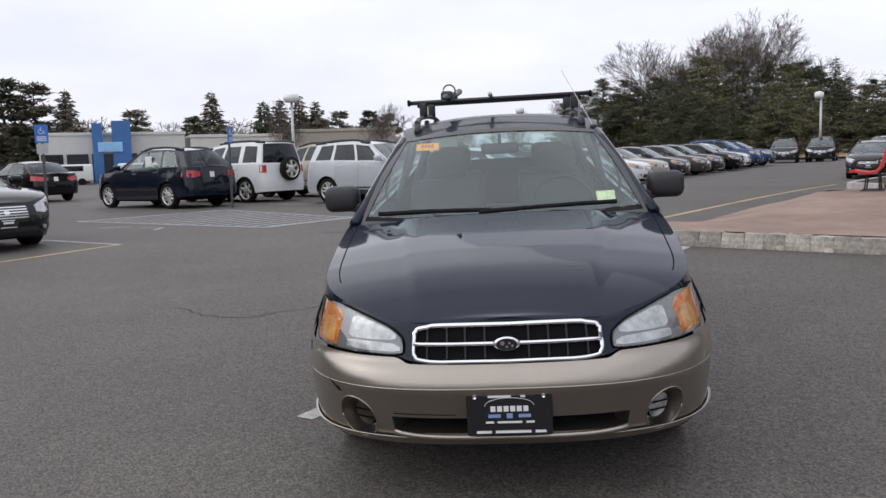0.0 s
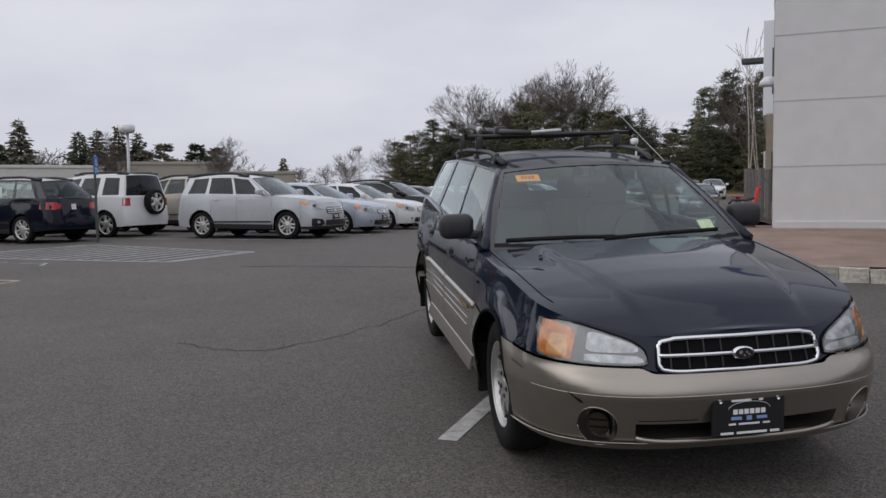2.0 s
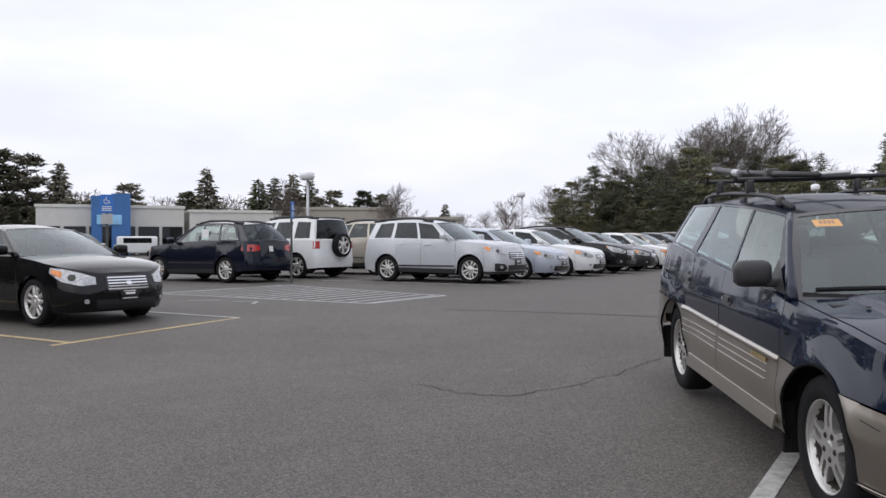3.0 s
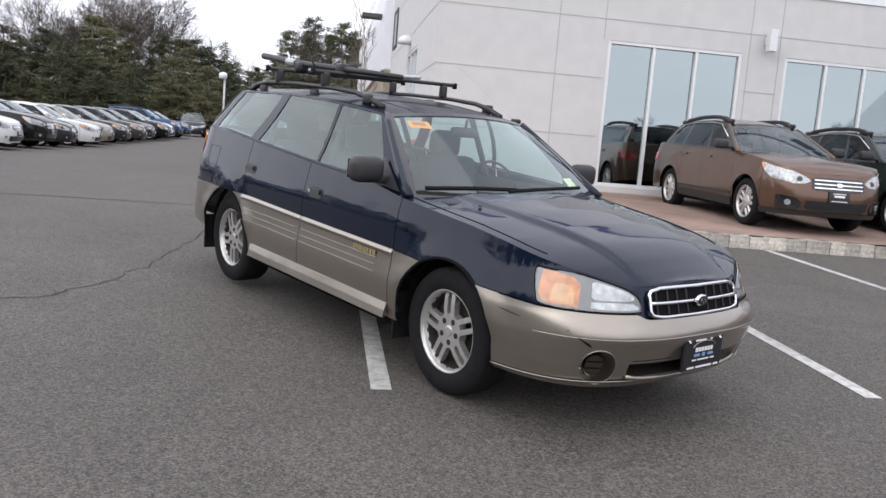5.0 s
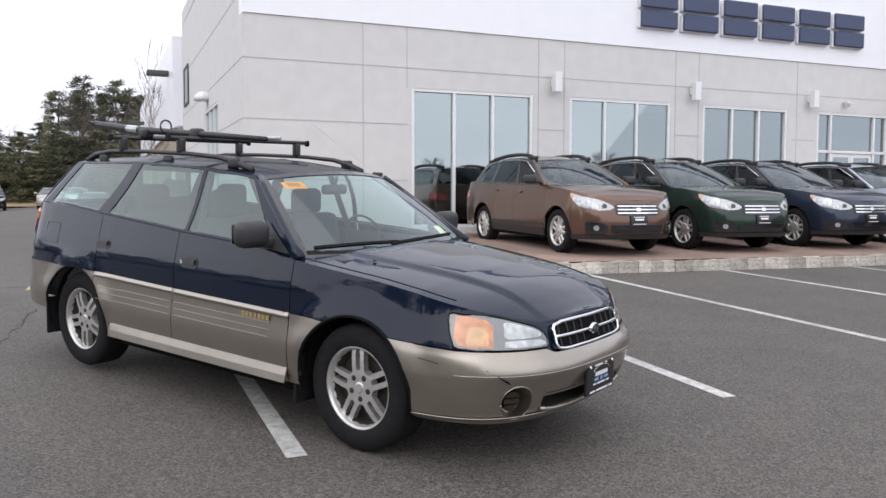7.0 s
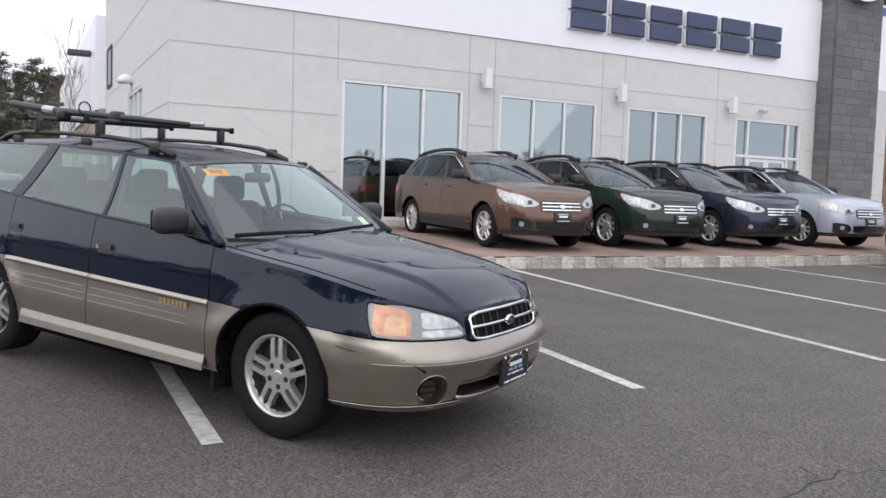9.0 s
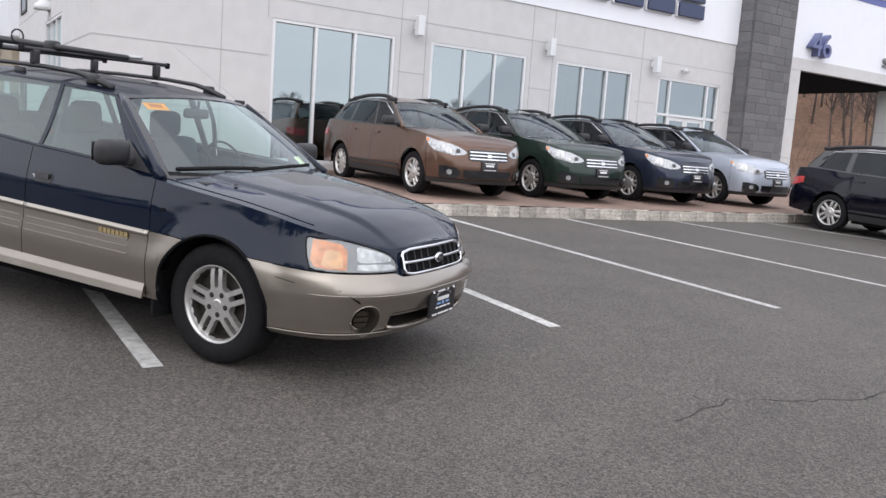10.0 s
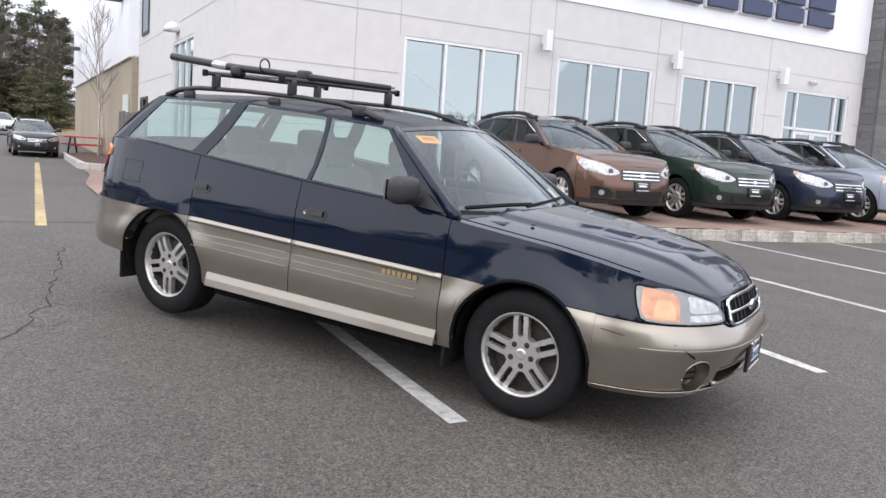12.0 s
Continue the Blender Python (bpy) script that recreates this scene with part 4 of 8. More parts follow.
    hub = lathe([(fx - 0.016, 0.0), (fx - 0.017, 0.02), (fx - 0.0145, 0.027), (fx - 0.0125, 0.03), (fx - 0.0125, r * 0.3), (fx - 0.0125, r * 0.42), (fx + 0.03, r * 0.44)], 24)
    merge(hub, lathe([(fx + 0.03, r * 0.91), (fx + 0.002, r * 0.92), (fx - 0.004, r * 0.935), (fx - 0.002, r * 0.975)], n))
    nut = lathe([(fx - 0.02, 0.0), (fx - 0.02, 0.007), (fx - 0.0145, 0.009), (fx - 0.014, 0.0155), (fx + 0.01, 0.016)], 10)
    out = dict(tyre=mesh_of(tyre, "tyre", RUBBER), rim=mesh_of(rim, "rim", ALLOY), disc=mesh_of(dark, "brake_disc", ALLOYSHADE), spokes=mesh_of(spoke, "spokes", ALLOY, not c.get("hero")), hub=mesh_of(hub, "hub_cap", ALLOY, not c.get("hero")), nuts=mesh_of(nut, "wheel_nut", ALLOYSHADE, False))
    cache[k] = out
    return out


def rounded(sx, sy, sz, at, bevel, taper=None, seg=3):
    b = box(sx, sy, sz, (0, 0, 0), bevel, seg)
    if taper:
        taper(b)
    bmesh.ops.translate(b, vec=at, verts=b.verts)
    return b


SEAT_MESH = REST_MESH = None


def crisp(bm):
    """Keeps the rim of a thin sheet from bending the shading of its faces."""
    bm.normal_update()
    for e in bm.edges:
        if len(e.link_faces) == 2 and e.calc_face_angle() > 0.6:
            e.smooth = False


def build_car(name, m, c, label, category="car", group="", colors=None):
    """A whole car from its plan c: skin, glasshouse, lamps, wheels and fittings."""
    car = thing(name, m, label, category, group)
    sh = Shell(c)
    body, lower = colors["body"], colors.get("lower", colors["body"])
    split = (lambda s: curve_at(c["split"], sh.plan(s)[0].y)) if c.get("split") else (lambda s: sh.bottom(s) + 0.001)
    two = bool(c.get("split"))
    gap = 0.003
    rows = 4 if c.get("coarse") else 14
    s_nose, s_d1, s_d2, s_d3 = (sh.s_of_y(y) for y in (c["seam_f"], c["door_f"], c["door_m"], c["door_r"]))
    bands = [("front_end", 0.0, s_nose), ("fender", s_nose, s_d1), ("front_door", s_d1, s_d2), ("rear_door", s_d2, s_d3), ("rear_quarter", s_d3, sh.len)]
    ends, side_parts = {}, {}
    for side in (-1, 1):
        for nm, a, b in bands:
            flush = c.get("hero") and nm in ("front_end", "fender")
            a2 = a + (0.0 if a == 0 or (flush and nm == "fender") else gap)
            b2 = b - (0.0 if b == sh.len or (flush and nm == "front_end") else gap)
            merge_end = nm in ("front_end", "rear_quarter")
            up = ends.setdefault(nm, bmesh.new()) if merge_end else bmesh.new()
            sh.skin(a2, b2, (lambda s: max(split(s), sh.bottom(s))) if two else sh.bottom, sh.top, rows, side, 0.0, up)
            if not merge_end:
                ob = part(nm, up, body, car, smooth=True)
                side_parts[(nm, side)] = ob
            if two and not (c.get("hero") and nm == "front_end"):
                lw = ends.setdefault(nm + "_low", bmesh.new()) if merge_end else bmesh.new()
                sh.skin(a2, b2, sh.bottom, lambda s: max(split(s) - 0.003, sh.bottom(s) + 0.001), rows, side, 0.015 if nm == "front_end" else 0.006, lw)
                if not merge_end:
                    part("lower_cladding", lw, lower, ob, smooth=True)
    names = {"front_end": "nose_panel", "rear_quarter": "tail_panel", "front_end_low": "front_bumper", "rear_quarter_low": "rear_bumper"}
    for nm, b in ends.items():
        bmesh.ops.remove_doubles(b, verts=b.verts, dist=1e-4)
        part(names[nm], b, lower if nm.endswith("_low") else body, car, smooth=True)
    # bonnet
    s_cowl = sh.s_of_y(c["cowl"])
    cols = sh.columns(0.0, s_cowl)
    bm = bmesh.new()
    prev = None
    nx = 12 if c.get("coarse") else 64
    for s in cols:
        p = sh.at(s, sh.top(s), 0.0, 1)
        row = []
        for j in range(nx + 1):
            r = 2 * j / nx - 1
            x = p.x * r
            yy = min(p.y, c["glass"]["yw0"] + (c["glass"]["ya"] - c["glass"]["yw0"]) * r * r - 0.012)
            k = smooth01((yy - c["yf"]) / 0.45)
            crown = c["crown_h"] * (0.25 + 0.75 * k) * (1 - abs(r) ** 2.4)
            rid = c["ridge"] * k * smooth01((c["ridge_x"] + 0.17 * smooth01((yy - c["yf"]) / 1.3) - abs(x)) / 0.05 + 0.5) if c.get("ridge") else 0
            row.append(bm.verts.new((x, yy, min(p.z, curve_at(c["belt"], yy)) + crown + rid)))
        if prev:
            for j in range(nx):
                try:
                    bm.faces.new((prev[j], prev[j + 1], row[j + 1], row[j]))
                except ValueError:
                    pass
        prev = row
    bmesh.ops.remove_doubles(bm, verts=bm.verts, dist=1e-4)
    part("bonnet", bm, body, car, smooth=True)
    # belt ledge and boot lid
    s_deck = sh.s_of_y(c["deck"])
    for side in (-1, 1):
        bm = bmesh.new()
        prev = None
        for s in sh.columns(s_cowl, s_deck):
            p = sh.at(s, sh.top(s), 0.0, side)
            q = Vector((p.x - side * 0.09, p.y, p.z + 0.004))
            v = (bm.verts.new(p), bm.verts.new(q))
            if prev:
                bm.faces.new((prev[0], v[0], v[1], prev[1]))
            prev = v
        part("belt_ledge", bm, body, car, smooth=True)
    bm = bmesh.new()
    prev = None
    for s in sh.columns(s_deck, sh.len):
        p = sh.at(s, sh.top(s), 0.0, 1)
        row = []
        for j in range(nx + 1):
            r = 2 * j / nx - 1
            row.append(bm.verts.new((p.x * r, p.y, p.z + 0.02 * (1 - r * r))))
        if prev:
            for j in range(nx):
                try:
                    bm.faces.new((prev[j], prev[j + 1], row[j + 1], row[j]))
                except ValueError:
                    pass
        prev = row
    bmesh.ops.remove_doubles(bm, verts=bm.verts, dist=1e-4)
    part("boot_lid", bm, body, car, smooth=True)
    # glasshouse
    g = c["glass"]

    def base(p):
        y = g["ya"] + (g["yd"] - g["ya"]) * p
        q = sh.at(sh.s_of_y(min(y, c["yr"] - c["lr"] * 0.3)), curve_at(c["belt"], y), 0.0, 1)
        return Vector((min(q.x, g.get("xd", 9.0) if p > 0.9 else 9.0) - 0.03, y, curve_at(c["belt"], y) + 0.003))

    def topp(p):
        y = g["yta"] + (g["ytd"] - g["yta"]) * p
        return Vector((curve_at(g["xt"], y), y, curve_at(g["zt"], y)))

    def wall(p, q, side, off=0.0):
        a, b = base(p), topp(p)
        v = a.lerp(b, q)
        v.x += 0.005 * 4 * q * (1 - q) + off
        return Vector((side * v.x, v.y, v.z))

    q0, q1 = g["q0"], g["q1"]
    for side in (-1, 1):
        edges = [((0.0, 0.0), None)]
        fr = bmesh.new()

        def quad(l, r, qa, qb, bmx, off=0.0, n=(5, 4), dp=0.014):
            def fn(a, b, o):
                q = qa + (qb - qa) * b
                pl = l[0] + (l[1] - l[0]) * q
                pr = r[0] + (r[1] - r[0]) * q
                return wall(pl + (pr - pl) * a, q, side, off + o)
            sheet(fn, n[0], n[1], dp, bmx)

        last = (0.0, 0.0)
        for l, r in g["panes"]:
            quad(last, l, 0.0, 1.0, fr)
            quad(l, r, 0.0, q0, fr)
            quad(l, r, q1, 1.0, fr)
            pane = bmesh.new()
            quad(l, r, q0, q1, pane, -0.005, dp=0.004)
            crisp(pane)
            part("side_window", pane, colors["side_glass"], car, smooth=True)
            last = r
        quad(last, (1.0, 1.0), 0.0, 1.0, fr)
        bmesh.ops.remove_doubles(fr, verts=fr.verts, dist=1e-4)
        part("window_frame", fr, colors.get("frame", body), car, smooth=False)
    # screens
    for nm, pb, pt, cb, ct, inset in (("windscreen", base(0), topp(0), g["yw0"], g["ytw"], 0.0), ("rear_window", base(1), topp(1), g["yr0"], g["ytr"], 0.0)):
        zc = curve_at(c["belt"], cb) if nm == "rear_window" else c["cowl_z"]

        def fn(a, b, o, pb=pb, pt=pt, cb=cb, ct=ct, zc=zc):
            r = 2 * a - 1
            lo = Vector((pb.x * r, cb + (pb.y - cb) * r * r, zc + (pb.z - zc) * r * r))
            hi = Vector((pt.x * r, ct + (pt.y - ct) * r * r, pt.z + g["crown"] * (1 - r * r)))
            v = lo.lerp(hi, b)
            out = Vector((0, -0.6 if nm == "windscreen" else 0.6, 0.8))
            return v + out * (0.02 * 4 * b * (1 - b) + o)
        bm = sheet(lambda a, b, o: fn(0.025 + 0.95 * a, 0.03 + 0.93 * b, o), 14, 8, 0.006)
        crisp(bm)
        glassob = part(nm, bm, colors["screen_glass"] if nm == "windscreen" else colors.get("rear_glass", colors["side_glass"]), car, smooth=True)
        fr = bmesh.new()
        for a0, a1, b0, b1 in ((0, 0.03, 0, 1), (0.97, 1, 0, 1), (0.03, 0.97, 0, 0.035), (0.03, 0.97, 0.955, 1)):
            sheet(lambda a, b, o: fn(a0 + (a1 - a0) * a, b0 + (b1 - b0) * b, o + 0.004), 8 if a1 - a0 > 0.5 else 2, 8 if b1 - b0 > 0.5 else 2, 0.012, fr)
        part("screen_surround", fr, TRIMBLK if nm == "windscreen" else body, glassob)
        c["fn_" + nm] = fn
    # roof pillars beside the windscreen
    for side in (-1, 1):
        pil = []
        for k in range(9):
            q = k / 8
            pil.append((wall(0.0, q, side) + c["fn_windscreen"](1.0 if side > 0 else 0.0, q, 0.0)) / 2)
        part("roof_pillar", tube(pil, [0.034, 0.03, 0.027, 0.025, 0.024, 0.023, 0.022, 0.022, 0.022], 8), body, car, smooth=True)
    # roof
    bm = grid(lambda a, r: (lambda p, rr, t: Vector((t.x * rr, (g["ytw"] + (g["ytr"] - g["ytw"]) * p) * (1 - rr * rr) + t.y * rr * rr, t.z + g["crown"] * (1 - abs(rr) ** 2.5) + g.get("dome", 0.02) * math.sin(math.pi * p) * (1 - rr * rr))))(a, 2 * r - 1, topp(a)), 16, 12, flip=False)
    part("roof", bm, colors.get("roof", body), car, smooth=True)
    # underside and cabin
    # near-black blocks and arch liners: the shade of the hollows put into their colour
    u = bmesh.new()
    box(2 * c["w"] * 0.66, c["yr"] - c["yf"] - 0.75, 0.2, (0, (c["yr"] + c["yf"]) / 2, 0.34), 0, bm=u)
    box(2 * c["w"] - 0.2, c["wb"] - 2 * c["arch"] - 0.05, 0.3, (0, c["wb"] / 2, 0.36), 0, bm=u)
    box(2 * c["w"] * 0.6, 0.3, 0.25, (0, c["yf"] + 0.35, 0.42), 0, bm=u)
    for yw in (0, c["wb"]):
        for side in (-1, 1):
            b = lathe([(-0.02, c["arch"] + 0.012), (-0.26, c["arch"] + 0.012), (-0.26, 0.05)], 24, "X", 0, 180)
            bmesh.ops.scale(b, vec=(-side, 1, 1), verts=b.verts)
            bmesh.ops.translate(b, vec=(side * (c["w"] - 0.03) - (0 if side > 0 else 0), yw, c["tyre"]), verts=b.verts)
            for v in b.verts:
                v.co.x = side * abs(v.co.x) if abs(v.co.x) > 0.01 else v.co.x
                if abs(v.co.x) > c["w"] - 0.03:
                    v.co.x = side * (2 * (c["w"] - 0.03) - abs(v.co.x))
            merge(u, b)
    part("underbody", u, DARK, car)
    global SEAT_MESH, REST_MESH
    if SEAT_MESH is None:
        seat = box(0.5, 0.5, 0.16, (0, 0, 0.58), 0.05)
        box(0.48, 0.16, 0.6, (0, 0.27, 0.82), 0.06, bm=seat, rot=Matrix.Rotation(radians(-14), 4, "X"))
        SEAT_MESH = mesh_of(seat, "seat", SEATGREY)
        REST_MESH = mesh_of(box(0.26, 0.1, 0.19, (0, 0.37, 1.2), 0.045), "headrest", SEATGREY)
    for y in (1.25, 2.1) if c["wb"] < 2.9 else (1.35, 2.25):
        for x in (-0.36, 0.36):
            seat = new("seat", SEAT_MESH)
            seat.parent = car
            seat.location = (x, y, 0)
            new("headrest", REST_MESH).parent = seat
    dash = bmesh.new()
    box(2 * c["w"] - 0.32, 0.42, 0.24, (0, c["glass"]["yw0"] + 0.42, c["cowl_z"] - 0.13), 0.06, bm=dash)
    box(2 * c["w"] - 0.24, c["glass"]["yd"] - 0.4, 0.06, (0, (c["glass"]["yd"] + 0.6) / 2, 0.46), 0, bm=dash)
    part("dashboard", dash, DASHGREY, car, smooth=False)
    sw = lathe([(0.0, 0.175), (0.013, 0.185), (0.0, 0.195), (-0.013, 0.185)], 28, "Y")
    bmesh.ops.rotate(sw, matrix=Matrix.Rotation(radians(-24), 3, "X"), verts=sw.verts)
    bmesh.ops.translate(sw, vec=(0.36, c["glass"]["yw0"] + 0.72, c["cowl_z"] + 0.0), verts=sw.verts)
    part("steering_wheel", sw, BLACKPL, car, smooth=True)
    # wheels
    wm = wheel_meshes(c, name, c["spokes"])
    for yw in (0.0, c["wb"]):
        for side in (-1, 1):
            wb = new("wheel", wm["tyre"])
            wb.parent = car
            wb.matrix_basis = pose(side * (c["w"] - c["tw"] / 2 - c["tuck"]), yw, c["tyre"], (-7 if yw == 0.0 else -31) if c.get("hero") else random.uniform(0, 72), 0, 0) @ (pose(0, 0, 0) if side < 0 else pose(0, 0, 0, 0, 0, 180))
            for k in ("rim", "disc", "spokes", "hub"):
                o = new(wm[k].name.split(".")[0], wm[k])
                o.parent = wb
            if c.get("hero"):
                for i in range(5):
                    a = 2 * math.pi * (i + 0.5) / 5 + math.pi / 2
                    o = new("wheel_nut", wm["nuts"])
                    o.parent = wb
                    o.location = (0, 0.06 * math.cos(a), 0.06 * math.sin(a))
    # lamps, grille, mirrors, handles, plates
    for side in (-1, 1):
        hl = [(sh.s_of_x(x), a, b) if y is None else (sh.s_of_y(y), a, b) for x, y, a, b in c["headlamp"]]
        lamp = part("headlamp", sh.patch(hl, 5, side, c.get("lamp_off", 0.006), 0.03), colors.get("headlamp", HEADLAMP), car, smooth=False)
        if c.get("hero"):
            continue
        # dark projector ring and amber corner behind the lens
        sm, za, zb = [(p + q) / 2 for p, q in zip(hl[1], hl[2])]
        zm, r = (za + zb) / 2, (zb - za) * 0.3
        ring = [(sm - r, zm - 0.25 * r, zm + 0.25 * r), (sm - 0.6 * r, zm - 0.85 * r, zm + 0.85 * r), (sm + 0.6 * r, zm - 0.85 * r, zm + 0.85 * r), (sm + r, zm - 0.25 * r, zm + 0.25 * r)]
        part("projector_ring", sh.patch(ring, 3, side, 0.011, 0.01), POSTSTEEL, lamp)
        e0, e1 = hl[-2], hl[-1]
        corner = [[e0[k] + (e1[k] - e0[k]) * t for k in range(3)] for t in (0.05, 0.45, 0.85)]
        part("turn_signal", sh.patch([(s_, a + (b - a) * 0.25, a + (b - a) * 0.8) for s_, a, b in corner], 3, side, 0.011, 0.01), AMBER, lamp)
        tl = [(sh.s_of_x(x, True), a, b) if y is None else (sh.s_of_y(y), a, b) for x, y, a, b in c["taillamp"]]
        part("tail_lamp", sh.patch(tl, 5, side, 0.008, 0.03), REDLENS, car)
        mz = curve_at(c["belt"], c["mirror_y"]) + 0.1
        mir = part("wing_mirror", rounded(0.22, 0.14, 0.15, (side * (c["w"] + 0.09), c["mirror_y"], mz), 0.045), colors.get("mirror", body), car, smooth=True)
        part("mirror_foot", box(0.12, 0.05, 0.04, (side * (c["w"] - 0.06), c["mirror_y"] + 0.02, mz - 0.05), 0.01), BLACKPL, mir)
        for yh in c["handles"]:
            s = sh.s_of_y(yh)
            z = curve_at(c["belt"], yh) - 0.12
            part("door_handle", sh.patch([(s - 0.1, z - 0.012, z + 0.016), (s + 0.1, z - 0.012, z + 0.016)], 2, side, 0.022, 0.02), colors.get("handle", body), car)
        for k, (y0, y1, z0, z1) in enumerate(c.get("mould", ())):
            part("side_moulding", sh.patch([(sh.s_of_y(y0), z0, z1), (sh.s_of_y(y1), z0, z1)], 2, side, 0.012, 0.012), colors.get("trim", BLACKPL), car)
        if c.get("rails"):
            y0, y1, zoff, xr = c["rails"]
            pts = [(side * (curve_at(g["xt"], y) - 0.07) , y, curve_at(g["zt"], y) + 0.02 + (zoff if 0.04 < t < 0.96 else 0)) for t, y in ((i / 10, y0 + (y1 - y0) * i / 10) for i in range(11))]
            rail = part("roof_rail", tube(pts, 0.036, 6), colors.get("rail", BLACKPL), car, smooth=True)
            for y, ln in ((y0 + 0.1, 0.34), (y1 - 0.12, 0.4)):
                part("rail_foot", rounded(0.05, ln, 0.07, (side * (curve_at(g["xt"], y) - 0.07), y, curve_at(g["zt"], y) + 0.035), 0.022, None, 2), colors.get("rail", BLACKPL), rail, smooth=True)
        if c.get("bright_trim"):
            trim = [wall(0.06 + 0.88 * k / 14, 0.93 if 0 < k < 14 else 0.5, side, 0.006) for k in range(15)]
            part("window_trim", tube(trim, 0.008, 5), CHROME, car, "bright window trim", smooth=True)
        if c.get("fog"):
            x, z, r = c["fog"]
            s = sh.s_of_x(x)
            if c.get("chin"):
                part("fog_surround", sh.patch([(s - 2.9 * r, z - 0.9 * r, z + 0.2 * r), (s - 1.7 * r, z - 1.6 * r, z + 1.2 * r), (s + 1.6 * r, z - 1.7 * r, z + 1.6 * r), (s + 2.9 * r, z - 1.5 * r, z + 1.5 * r)], 3, side, 0.014, 0.016), TRIMBLK, car)
            r *= 0.7
            part("fog_lamp", sh.patch([(s - r, z - 0.2 * r, z + 0.2 * r), (s - 0.7 * r, z - 0.8 * r, z + 0.8 * r), (s, z - r, z + r), (s + 0.7 * r, z - 0.8 * r, z + 0.8 * r), (s + r, z - 0.2 * r, z + 0.2 * r)], 3, side, 0.024, 0.02), HEADLAMP, car)
    if not c.get("hero"):
        x, z0, z1 = c["grille"]
        s = sh.s_of_x(x)
        gr = part("grille", sh.patch([(-s, z0 + 0.02, z1 - 0.02), (-s * 0.8, z0, z1), (0.001, z0 - 0.006, z1), (s * 0.8, z0, z1), (s, z0 + 0.02, z1 - 0.02)], 2, 1, 0.008, 0.02), TRIMBLK, car)
        for k in range(c.get("slats", 3)):
            z = z0 + (z1 - z0) * (k + 0.7) / (c.get("slats", 3) + 0.4)
            part("grille_slat", sh.patch([(-s * 0.93, z - 0.009, z + 0.009), (0.001, z - 0.009, z + 0.009), (s * 0.93, z - 0.009, z + 0.009)], 2, 1, 0.016, 0.012), CHROME, gr)
        part("badge", sh.patch([(-0.055, (z0 + z1) / 2 - 0.004, (z0 + z1) / 2 + 0.004), (-0.03, (z0 + z1) / 2 - 0.026, (z0 + z1) / 2 + 0.026), (0.03, (z0 + z1) / 2 - 0.026, (z0 + z1) / 2 + 0.026), (0.055, (z0 + z1) / 2 - 0.004, (z0 + z1) / 2 + 0.004)], 2, 1, 0.024, 0.01), CHROME, gr)
        x, z0, z1 = c["intake"]
        s = sh.s_of_x(x)
        part("lower_intake", sh.patch([(-s, z0 + 0.02, z1), (-s * 0.85, z0, z1), (0.001, z0, z1), (s * 0.85, z0, z1), (s, z0 + 0.02, z1)], 2, 1, 0.005, 0.015), TRIMBLK, car)
        pl = part("front_plate", sh.patch([(-0.155, c["plate"], c["plate"] + 0.155), (0.155, c["plate"], c["plate"] + 0.155)], 2, 1, 0.02, 0.02), PLATEBLK, car)
        for z, w_, h_ in ((0.125, 0.1, 0.012), (0.08, 0.08, 0.03), (0.02, 0.12, 0.012)):
            part("plate_print", sh.patch([(-w_, c["plate"] + z, c["plate"] + z + h_), (w_, c["plate"] + z, c["plate"] + z + h_)], 2, 1, 0.023, 0.003), PLATEWHT, pl)
        rp = c["rear_plate"]
        part("rear_plate", sh.patch([(sh.len - 0.155, rp, rp + 0.155), (sh.len - 0.0005, rp, rp + 0.155)], 2, 1, 0.015, 0.01), PLATEWHT, car)
    if c.get("chin"):
        part("lower_chin", sh.skin(0.0, sh.s_of_y(-c["arch"] - 0.0), lambda s: sh.bottom(s), lambda s: c["chin"], 3, 1, 0.012), colors.get("trim", BLACKPL), car, smooth=True)
        part("lower_chin", sh.skin(0.0, sh.s_of_y(-c["arch"] - 0.0), lambda s: sh.bottom(s), lambda s: c["chin"], 3, -1, 0.012), colors.get("trim", BLACKPL), car, smooth=True)
        for side in (-1, 1):
            part("sill_trim", sh.skin(sh.s_of_y(c["arch"]), sh.s_of_y(c["wb"] - c["arch"]), lambda s: sh.bottom(s), lambda s: sh.bottom(s) + c.get("sill_h", 0.1), 2, side, 0.014), colors.get("trim", BLACKPL), car, smooth=True)
    return car, sh


def spec(**kw):
    d = dict(flare=0.012, tuck=0.02, coarse=True, seat_k=1.0, crown_h=0.05, spokes=(5, True), tw=0.2, rim=0.22)
    d.update(kw)
    return d


